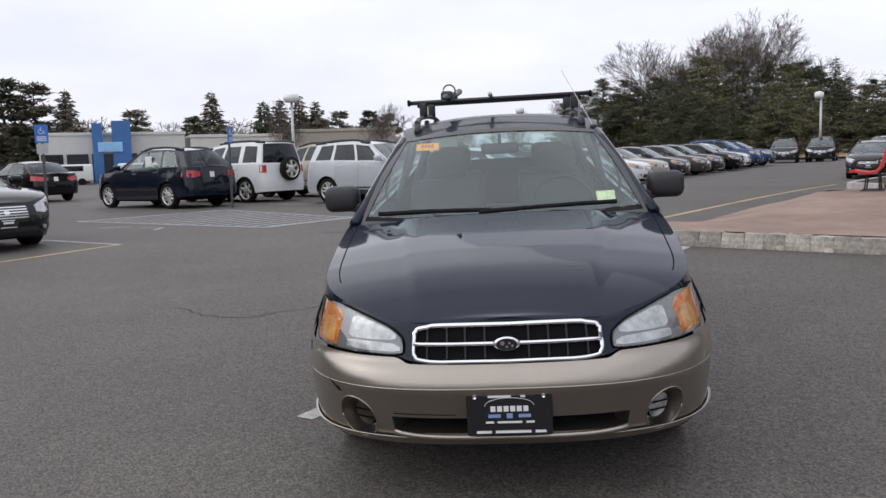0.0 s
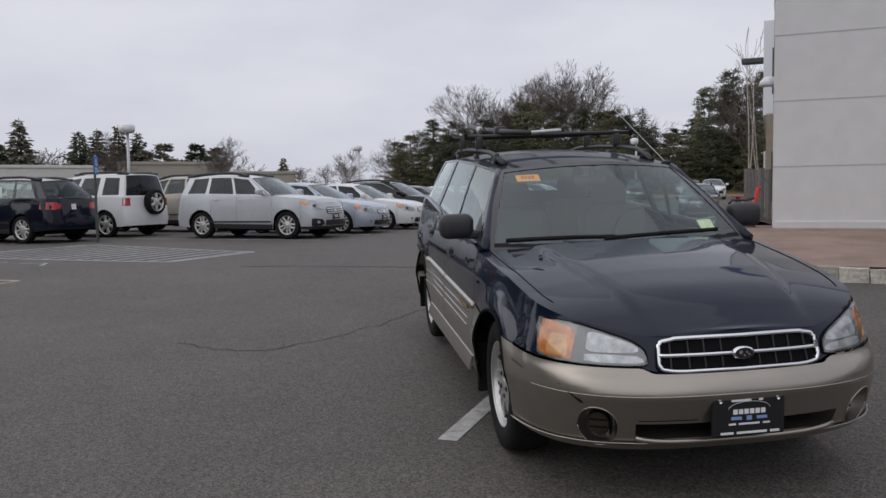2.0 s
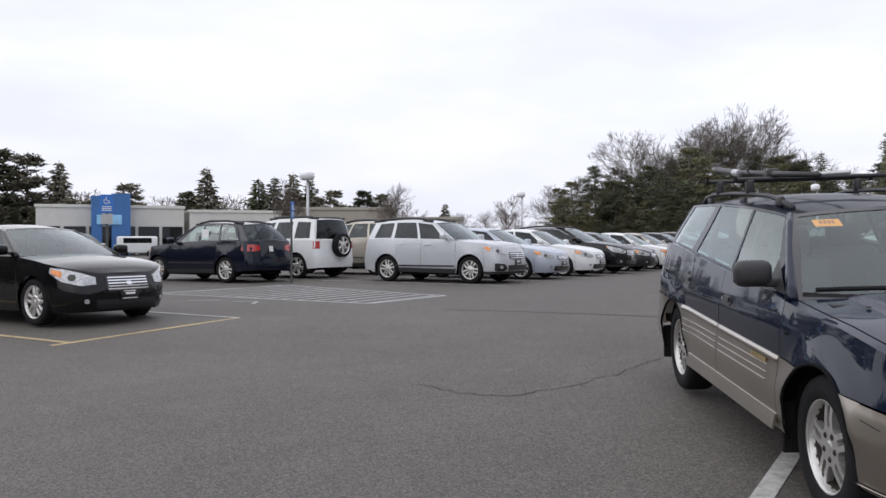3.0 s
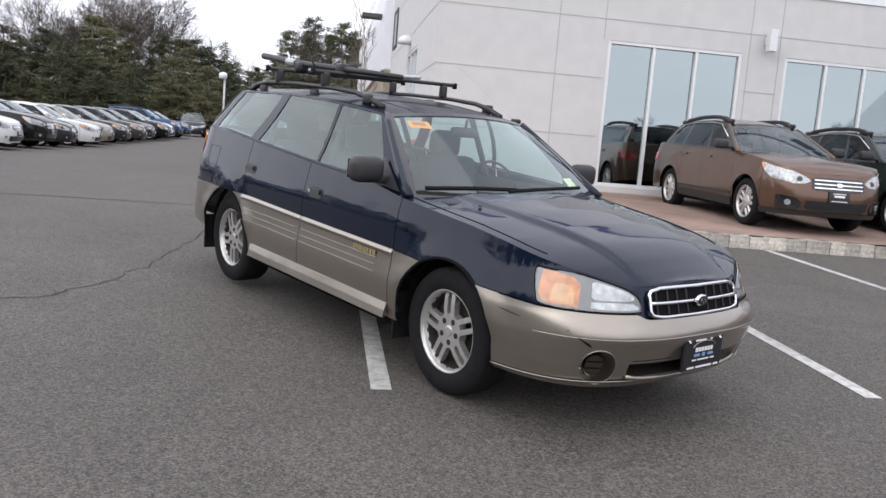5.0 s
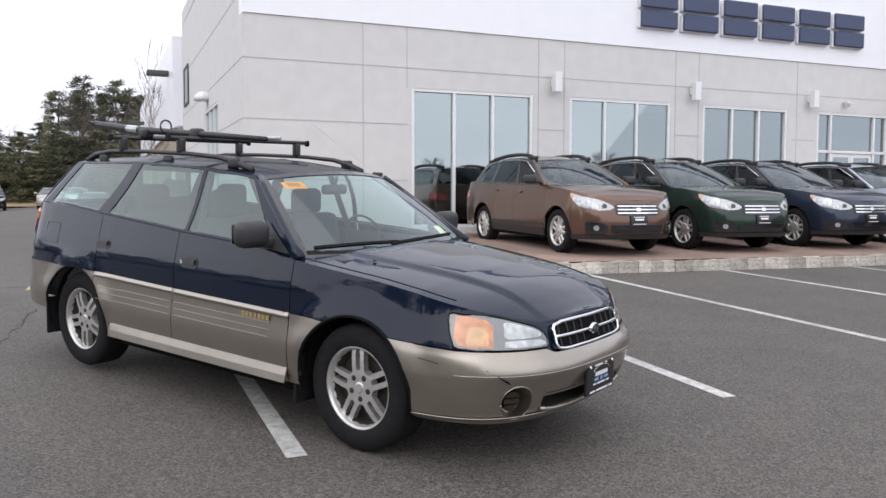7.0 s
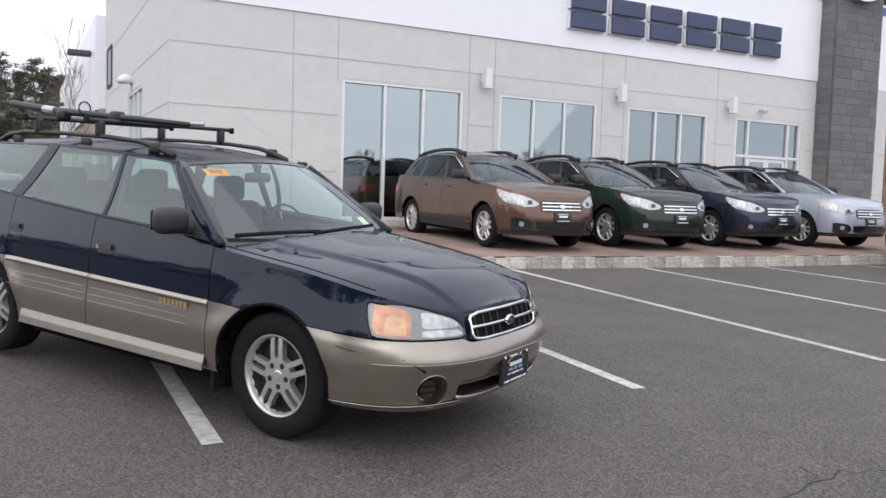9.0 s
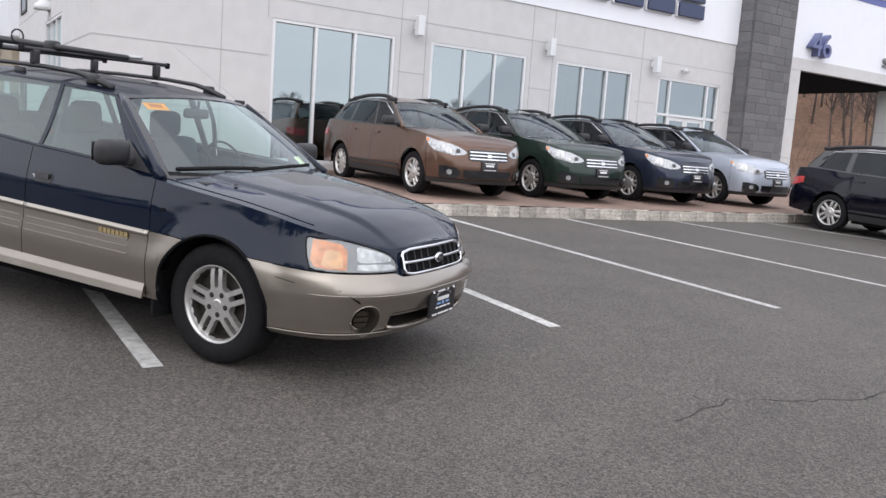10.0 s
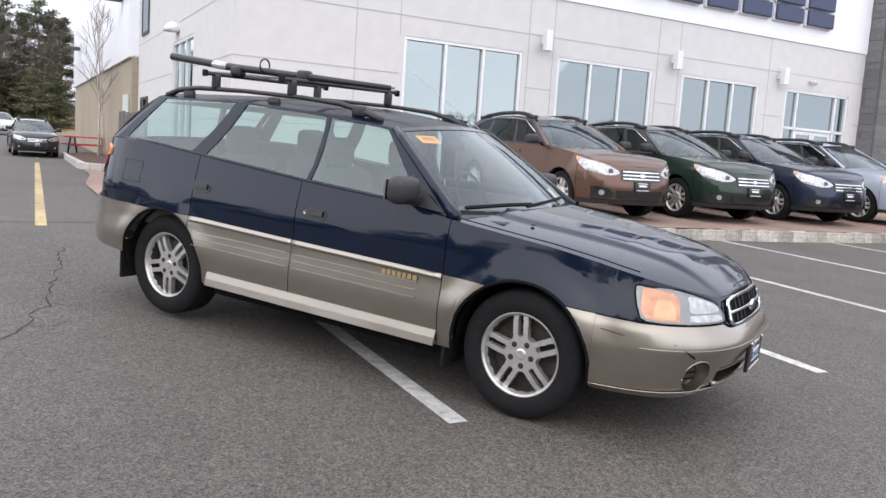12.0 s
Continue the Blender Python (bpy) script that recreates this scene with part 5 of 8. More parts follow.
# the wagons on the terrace and by the kerb
WAGON = spec(bright_trim=True, rim=0.238, yf=-0.96, yr=3.82, w=0.905, nf=3.0, lf=0.85, nr=3.6, lr=0.6, wb=2.74, tyre=0.35, arch=0.405,
    sill=[(-0.9, 0.25), (-0.4, 0.24), (0.4, 0.25), (2.3, 0.27), (3.2, 0.3), (3.8, 0.36)],
    belt=[(-0.96, 0.84), (-0.85, 0.9), (-0.5, 0.98), (0.0, 1.04), (0.5, 1.075), (1.5, 1.09), (2.6, 1.12), (3.3, 1.16), (3.8, 1.12)],
    side=[(0.2, -0.06), (0.35, -0.01), (0.6, 0.0), (0.8, 0.0), (0.95, -0.02), (1.15, -0.075)],
    front=[(0.2, -0.1), (0.35, -0.01), (0.5, 0.0), (0.62, -0.02), (0.75, -0.05), (0.9, -0.14), (1.0, -0.25)],
    rear=[(0.25, -0.06), (0.45, 0.0), (0.65, 0.0), (0.72, -0.05), (1.1, -0.1), (1.2, -0.14)],
    seam_f=-0.42, door_f=0.42, door_m=1.5, door_r=2.42, cowl=0.42, cowl_z=1.08, deck=3.45,
    glass=dict(ya=0.5, yd=3.42, yta=1.3, ytd=3.2, xt=[(1.2, 0.6), (2.0, 0.63), (3.2, 0.57)], zt=[(1.2, 1.50), (1.8, 1.575), (2.4, 1.57), (3.2, 1.50)], yw0=0.3, ytw=1.2, yr0=3.62, ytr=3.34, crown=0.035, dome=0.015, q0=0.06, q1=0.9, xd=0.78,
        panes=[((0.1, 0.06), (0.34, 0.24)), ((0.37, 0.27), (0.68, 0.64)), ((0.72, 0.69), (0.93, 0.86))]),
    headlamp=[(0.43, None, 0.73, 0.755), (0.5, None, 0.7, 0.8), (0.64, None, 0.69, 0.855), (None, -0.6, 0.745, 0.91), (None, -0.46, 0.84, 0.945), (None, -0.38, 0.915, 0.955)],
    taillamp=[(0.62, None, 0.78, 0.92), (None, 3.62, 0.78, 0.95), (None, 3.35, 0.86, 0.98)],
    mirror_y=0.72, handles=(1.32, 2.25), rails=(1.35, 3.2, 0.045, 0.5), fog=(0.68, 0.425, 0.06), grille=(0.4, 0.62, 0.8), slats=3, intake=(0.47, 0.34, 0.47), plate=0.46, rear_plate=0.8,
    chin=0.315, sill_h=0.12, mould=((0.45, 2.35, 0.42, 0.46),))
# small sport-utility
FORESTER = dict(WAGON)
FORESTER.update(bright_trim=False, yf=-0.95, yr=3.6, w=0.885, wb=2.615, nf=3.4, belt=[(-0.95, 0.9), (-0.8, 0.96), (-0.4, 1.03), (0.45, 1.1), (1.5, 1.12), (2.6, 1.15), (3.6, 1.15)],
    door_r=2.3, deck=3.3, side=[(0.2, -0.05), (0.35, -0.01), (0.8, 0.0), (1.0, -0.02), (1.2, -0.06)],
    glass=dict(ya=0.5, yd=3.32, yta=1.2, ytd=3.15, xt=[(1.2, 0.62), (2.0, 0.65), (3.2, 0.6)], zt=[(1.2, 1.56), (1.8, 1.64), (2.4, 1.645), (3.2, 1.6)], yw0=0.3, ytw=1.1, yr0=3.45, ytr=3.3, crown=0.035, dome=0.01, q0=0.06, q1=0.9, xd=0.78,
        panes=[((0.1, 0.06), (0.37, 0.28)), ((0.4, 0.31), (0.68, 0.62)), ((0.72, 0.66), (0.94, 0.9))]),
    taillamp=[(0.66, None, 0.85, 1.1), (None, 3.4, 0.85, 1.12)], headlamp=[(0.42, None, 0.74, 0.82), (0.6, None, 0.73, 0.88), (None, -0.6, 0.78, 0.95), (None, -0.4, 0.88, 0.98)], handles=(1.3, 2.15))
# saloons
SEDAN = dict(WAGON)
SEDAN.update(bright_trim=False, yf=-0.95, yr=3.7, w=0.89, wb=2.68, tyre=0.325, arch=0.37, nf=2.8, nr=3.0, lr=0.8,
    sill=[(-0.9, 0.2), (0.4, 0.19), (2.3, 0.2), (3.7, 0.28)],
    belt=[(-0.95, 0.72), (-0.8, 0.78), (-0.4, 0.86), (0.0, 0.92), (0.5, 0.97), (1.5, 0.99), (2.7, 1.03), (3.4, 1.05), (3.7, 1.02)],
    side=[(0.2, -0.06), (0.3, -0.01), (0.6, 0.0), (0.75, 0.0), (0.9, -0.02), (1.1, -0.08)],
    front=[(0.2, -0.08), (0.3, -0.01), (0.45, 0.0), (0.58, -0.02), (0.7, -0.07), (0.85, -0.2)],
    rear=[(0.2, -0.06), (0.4, 0.0), (0.62, 0.0), (0.8, -0.03), (1.05, -0.06)],
    door_r=2.4, deck=3.05, cowl=0.4, cowl_z=0.97,
    glass=dict(ya=0.45, yd=3.1, yta=1.25, ytd=2.55, xt=[(1.2, 0.56), (2.0, 0.6), (2.6, 0.56)], zt=[(1.2, 1.38), (1.7, 1.44), (2.1, 1.44), (2.6, 1.39)], yw0=0.28, ytw=1.15, yr0=3.25, ytr=2.62, crown=0.035, dome=0.015, q0=0.06, q1=0.9, xd=0.72,
        panes=[((0.1, 0.06), (0.42, 0.42)), ((0.45, 0.46), (0.8, 0.93))]),
    headlamp=[(0.46, None, 0.6, 0.66), (0.64, None, 0.58, 0.72), (None, -0.6, 0.62, 0.8), (None, -0.4, 0.74, 0.83)],
    taillamp=[(0.4, None, 0.78, 0.9), (0.6, None, 0.76, 0.94), (None, 3.4, 0.78, 0.95)],
    mirror_y=0.68, handles=(1.35, 2.25), rails=None, fog=(0.62, 0.36, 0.05), grille=(0.36, 0.55, 0.68), intake=(0.5, 0.24, 0.38), plate=0.36, rear_plate=0.75, chin=None, mould=())
LUXE = dict(SEDAN)
LUXE.update(yf=-0.95, yr=4.08, w=0.935, wb=2.97, tyre=0.34, arch=0.385, deck=3.45, door_r=2.65,
    belt=[(-0.95, 0.74), (-0.8, 0.8), (-0.4, 0.88), (0.0, 0.94), (0.5, 0.99), (1.5, 1.0), (2.9, 1.03), (3.7, 1.05), (4.08, 1.02)],
    glass=dict(ya=0.5, yd=3.5, yta=1.35, ytd=2.85, xt=[(1.2, 0.58), (2.0, 0.62), (2.9, 0.58)], zt=[(1.2, 1.39), (1.8, 1.45), (2.3, 1.45), (2.9, 1.4)], yw0=0.3, ytw=1.22, yr0=3.65, ytr=2.92, crown=0.035, dome=0.015, q0=0.06, q1=0.9, xd=0.75,
        panes=[((0.1, 0.06), (0.42, 0.42)), ((0.45, 0.46), (0.8, 0.93))]),
    grille=(0.36, 0.5, 0.72), slats=5, headlamp=[(0.5, None, 0.6, 0.7), (0.68, None, 0.58, 0.76), (None, -0.6, 0.64, 0.82), (None, -0.4, 0.76, 0.84)],
    taillamp=[(0.35, None, 0.78, 0.88), (0.6, None, 0.76, 0.92), (None, 3.75, 0.78, 0.95)], handles=(1.5, 2.5))
# large sport-utilities
BIGSUV = dict(WAGON)
BIGSUV.update(bright_trim=False, rim=0.262, yf=-0.88, yr=3.98, w=0.965, wb=2.93, tyre=0.375, arch=0.43, nr=4.0, lr=0.55,
    belt=[(-0.88, 0.92), (-0.7, 1.0), (-0.3, 1.06), (0.45, 1.12), (1.5, 1.16), (2.8, 1.2), (3.98, 1.2)],
    door_f=0.45, door_m=1.55, door_r=2.55, deck=3.7, cowl=0.45, cowl_z=1.12,
    glass=dict(ya=0.52, yd=3.72, yta=1.35, ytd=3.25, xt=[(1.2, 0.62), (2.0, 0.66), (3.3, 0.58)], zt=[(1.2, 1.63), (1.9, 1.73), (2.6, 1.73), (3.3, 1.66)], yw0=0.32, ytw=1.25, yr0=3.86, ytr=3.4, crown=0.035, dome=0.01, q0=0.06, q1=0.9, xd=0.84,
        panes=[((0.1, 0.06), (0.36, 0.27)), ((0.39, 0.3), (0.64, 0.58)), ((0.67, 0.61), (0.9, 0.84))]),
    taillamp=[(0.5, None, 0.94, 1.06), (0.72, None, 0.9, 1.1), (None, 3.6, 0.92, 1.1)], handles=(1.4, 2.4), rear_plate=0.9, chin=0.38, mould=((0.5, 2.5, 0.55, 0.58),))
BOXY = dict(BIGSUV)
BOXY.update(yf=-0.8, yr=3.45, w=0.91, wb=2.65, tyre=0.36, arch=0.42, nf=4.0, nr=5.0, lr=0.35, deck=3.25, door_r=2.35,
    belt=[(-0.8, 0.98), (-0.6, 1.03), (0.45, 1.1), (1.5, 1.12), (3.45, 1.14)], side=[(0.2, -0.05), (0.4, 0.0), (0.9, 0.0), (1.15, -0.03)],
    rear=[(0.25, -0.04), (0.4, 0.03), (0.6, 0.03), (0.63, 0.0), (1.2, -0.02)],
    glass=dict(ya=0.5, yd=3.3, yta=1.05, ytd=3.2, xt=[(1.0, 0.64), (2.0, 0.67), (3.3, 0.66)], zt=[(1.0, 1.68), (1.6, 1.76), (2.6, 1.77), (3.3, 1.74)], yw0=0.32, ytw=0.98, yr0=3.4, ytr=3.3, crown=0.03, dome=0.01, q0=0.08, q1=0.86, xd=0.85,
        panes=[((0.1, 0.06), (0.36, 0.3)), ((0.4, 0.35), (0.66, 0.62)), ((0.72, 0.7), (0.93, 0.93))]),
    taillamp=[(0.72, None, 0.88, 1.1), (None, 3.3, 0.88, 1.1)], handles=(1.3, 2.2), mould=((0.45, 2.3, 0.55, 0.6),), spokes=(6, False), rear_plate=0.62)

# ---- the blue and tan estate car ----
HERO = spec(hero=True, coarse=False, yf=-0.97, yr=3.72, w=0.855, nf=3.0, lf=0.85, nr=2.8, lr=0.72, wb=2.65, tyre=0.335, arch=0.376, rim=0.215, tw=0.215, tuck=0.03, flare=0.017,
    sill=[(-0.945, 0.258), (-0.4, 0.28), (0.4, 0.29), (2.25, 0.29), (3.05, 0.37), (3.77, 0.42)],
    belt=[(-0.945, 0.735), (-0.9, 0.757), (-0.8, 0.785), (-0.6, 0.825), (-0.35, 0.87), (-0.1, 0.905), (0.2, 0.935), (0.5, 0.965), (0.75, 1.0), (1.53, 1.035), (2.3, 1.085), (3.0, 1.135), (3.4, 1.13), (3.77, 1.08)],
    split=[(-0.97, 0.60), (-0.944, 0.602), (-0.932, 0.622), (-0.8, 0.624), (-0.6, 0.626), (-0.3, 0.642), (0.28, 0.672), (1.5, 0.69), (2.4, 0.71), (3.4, 0.715), (3.77, 0.71)],
    side=[(0.2, -0.05), (0.3, -0.004), (0.37, 0.006), (0.45, 0.012), (0.5, 0.014), (0.56, 0.007), (0.62, 0.0), (0.7, -0.002), (0.8, -0.003), (0.835, -0.007), (0.9, -0.02), (1.0, -0.044), (1.15, -0.08)],
    front=[(0.2, -0.16), (0.25, -0.125), (0.29, -0.09), (0.33, -0.07), (0.4, -0.043), (0.47, -0.013), (0.5, 0.002), (0.518, 0.006), (0.545, 0.0), (0.57, -0.014), (0.59, -0.034), (0.607, -0.06), (0.66, -0.075), (0.73, -0.1), (0.8, -0.16)],
    rear=[(0.3, -0.06), (0.42, 0.0), (0.62, 0.01), (0.7, -0.01), (0.74, -0.06), (1.1, -0.1)],
    seam_f=-0.385, door_f=0.47, door_m=1.52, door_r=2.4, cowl=0.47, cowl_z=0.955, deck=3.35, crown_h=0.055, ridge=0.016, ridge_x=0.35,
    glass=dict(ya=0.46, yd=3.4, yta=1.05, ytd=3.05, xt=[(1.0, 0.565), (1.6, 0.635), (2.4, 0.635), (3.1, 0.59)], zt=[(1.0, 1.385), (1.2, 1.41), (1.6, 1.445), (2.2, 1.46), (3.1, 1.44)], yw0=0.3, ytw=0.95, yr0=3.55, ytr=3.2, crown=0.04, dome=0.02, q0=0.03, q1=0.965, xd=0.74,
        panes=[((0.08, 0.025), (0.35, 0.216)), ((0.361, 0.23), (0.66, 0.553)), ((0.705, 0.606), (0.945, 0.955))]),
    headlamp=[(0.408, None, 0.634, 0.664), (0.416, None, 0.628, 0.685), (0.434, None, 0.626, 0.703), (0.465, None, 0.625, 0.719), (0.5, None, 0.625, 0.732), (0.6, None, 0.625, 0.757), (0.7, None, 0.627, 0.782), (None, -0.62, 0.632, 0.79), (None, -0.59, 0.642, 0.793), (None, -0.565, 0.7, 0.796), (None, -0.55, 0.76, 0.79)],
    lamp_off=0.004, tuck_top=-0.05, taper=-0.018)
HERO_BLUE = paint("dark_blue_paint", (0.0026, 0.0072, 0.02), metal=0.0, rough=0.5)
HERO_TAN = paint("tan_metallic_paint", (0.335, 0.302, 0.26), metal=0.92, rough=0.32)
HERO_BLUE.node_tree.nodes["Principled BSDF"].inputs["Coat Weight"].default_value = 1.0
HERO_BLUE.node_tree.nodes["Principled BSDF"].inputs["Coat IOR"].default_value = 1.38
# darker copy of the blue: sky reflection on the roof dimmed by colour and coat
HERO_ROOF = paint("faded_blue_roof_paint", (0.002, 0.004, 0.011), metal=0.0, rough=0.45)
HERO_ROOF.node_tree.nodes["Principled BSDF"].inputs["Coat Weight"].default_value = 0.3
HERO_POSE = pose(0.012, 0, 0.015, 2.8, -1.3, -1.6)
hero, hs = build_car("estate_car", HERO_POSE, HERO, "dark blue estate car with tan lower body and black roof rack", "car", "", dict(body=HERO_BLUE, lower=HERO_TAN, side_glass=GLASS_SIDE, screen_glass=GLASS_CLEAR, headlamp=HAZE, roof=HERO_ROOF, frame=HERO_BLUE))
GOLD = mat("gold_trim", (0.5, 0.38, 0.2), 0.35, metal=0.7)
# dull lens, its colour darkened to paint the shade of the pocket
FOGSHADE = mat("dulled_fog_lens", (0.05, 0.04, 0.028), 0.35, metal=0.3, scale=25, var=0.3, coat=0.5)
# paler amber for a patch that puts the lens highlight into the colour
AMBERLIT = mat("pale_amber", (0.88, 0.45, 0.16), 0.25, scale=30, var=0.3, coat=0.6)
SX, SY = hs.s_of_x, hs.s_of_y


def on_nose(x, z, off):
    """A point on the nose at half-width |x| and height z."""
    return hs.at(SX(abs(x)), z, off, 1 if x >= 0 else -1)


# grille: dark mouth, vertical ribs, chrome frame and bar, oval badge
gx = 0.362
gs = SX(gx)
grille = part("grille", hs.patch([(-gs, 0.635, 0.69), (-gs * 0.93, 0.612, 0.722), (-gs * 0.5, 0.604, 0.735), (0.001, 0.602, 0.738), (gs * 0.5, 0.604, 0.735), (gs * 0.93, 0.612, 0.722), (gs, 0.635, 0.69)], 3, 1, 0.006, 0.01), DARK, hero)
ring = []
for a in range(41):
    t = 2 * math.pi * a / 40
    cx, cz = math.cos(t), math.sin(t)
    x = gx * math.copysign(abs(cx) ** 0.2, cx)
    z = 0.669 + 0.064 * math.copysign(abs(cz) ** 0.42, cz) * (1.0 if cz < 0 or abs(x) < 0.3 else 0.95)
    ring.append(on_nose(x, z, 0.02))
part("grille_frame", tube(ring, 0.0095, 8), CHROME, grille, "chrome grille surround", smooth=True)
part("grille_bar", tube([on_nose(x * 0.036, 0.669, 0.024) for x in range(-10, 11)], 0.0085, 8), CHROME, grille, "chrome centre bar", smooth=True)
for k in range(-4, 5):
    if k:
        x = k * 0.076
        part("grille_rib", tube([on_nose(x, 0.615, 0.012), on_nose(x, 0.725, 0.012)], 0.004, 6), BLACKPL, grille)
bd = lathe([(0.0, 0.0), (-0.012, 0.0), (-0.012, 0.04), (-0.006, 0.048), (0.0, 0.05)], 32, "Y")
bmesh.ops.scale(bd, vec=(1, 1, 0.58), verts=bd.verts)
bd_o = part("oval_badge", bd, CHROME, grille, "chrome oval badge", smooth=False)
bd_o.location = on_nose(0.0, 0.669, 0.034)
bd = lathe([(-0.0125, 0.0), (-0.0135, 0.038)], 32, "Y")
bmesh.ops.scale(bd, vec=(1, 1, 0.58), verts=bd.verts)
part("badge_face", bd, PLATEBLK, bd_o)
for x, z, r in ((-0.016, 0.006, 0.009), (0.0, -0.008, 0.005), (0.01, 0.006, 0.005), (0.02, -0.004, 0.005)):
    part("badge_dot", lathe([(-0.014, 0.0), (-0.0145, r)], 8, "Y"), CHROME, bd_o).location = (x, 0, z)

# front bumper: one skin with a mouth in the middle and round pockets for the fog lamps
MOUTH_Z0, MOUTH_Z1, MOUTH_S = 0.318, 0.39, SX(0.46)
FOG_S, FOG_Z, FOG_R = SX(0.605), 0.37, 0.088
BUMPER_END = SY(HERO["seam_f"]) - 0.003


def bumper_skin():
    bm = bmesh.new()
    cols = [MOUTH_S * i / 26 for i in range(27)]
    n = int((BUMPER_END - MOUTH_S) / 0.011)
    cols += [MOUTH_S + (BUMPER_END - MOUTH_S) * (i + 1) / n for i in range(n)]
    for side in (-1, 1):
        grid_ = []
        for s in cols:
            lo, hi = hs.bottom(s), max(curve_at(HERO["split"], hs.plan(s)[0].y) - 0.003, hs.bottom(s) + 0.001)
            zs = [lo + (MOUTH_Z0 - lo) * j / 6 for j in range(6)] + [MOUTH_Z0 + (MOUTH_Z1 - MOUTH_Z0) * j / 7 for j in range(7)] + [MOUTH_Z1 + (hi - MOUTH_Z1) * j / 20 for j in range(21)]
            col_ = []
            for z in zs:
                d = math.hypot(s - FOG_S, z - FOG_Z)
                k = FOG_R / d if abs(d - FOG_R) < 0.0075 else 1.0
                q, w = FOG_S + (s - FOG_S) * k, FOG_Z + (z - FOG_Z) * k
                col_.append((bm.verts.new(hs.at(q, w, 0.015, side)), math.hypot(q - FOG_S, w - FOG_Z) <= FOG_R + 1e-4))
            grid_.append(col_)
        for i in range(len(cols) - 1):
            for j in range(len(grid_[0]) - 1):
                four = (grid_[i][j], grid_[i + 1][j], grid_[i + 1][j + 1], grid_[i][j + 1])
                if all(f[1] for f in four) or (i < 26 and 6 <= j < 13):
                    continue
                vs = [f[0] for f in four]
                bm.faces.new(vs if side > 0 else vs[::-1])
    bmesh.ops.remove_doubles(bm, verts=bm.verts, dist=1e-4)
    return bm


bumper = part("front_bumper", bumper_skin(), HERO_TAN, hero, "tan metallic front bumper", smooth=True)


def fog_pocket(side):
    """The scooped bowl behind a round opening of the bumper."""
    bm = bmesh.new()
    prev = None
    for k in range(9):
        t = k / 8
        r = FOG_R * (1 - 0.42 * t * t) + 0.001
        off = 0.016 - 0.085 * math.sin(math.pi / 2 * t)
        ring_ = [bm.verts.new(hs.at(FOG_S + 0.012 * t + r * math.cos(a), FOG_Z + r * math.sin(a), off, side)) for a in (2 * math.pi * i / 36 for i in range(36))]
        if prev:
            for i in range(36):
                bm.faces.new((prev[i], prev[(i + 1) % 36], ring_[(i + 1) % 36], ring_[i]))
        prev = ring_
    bm.faces.new(prev)
    return bm


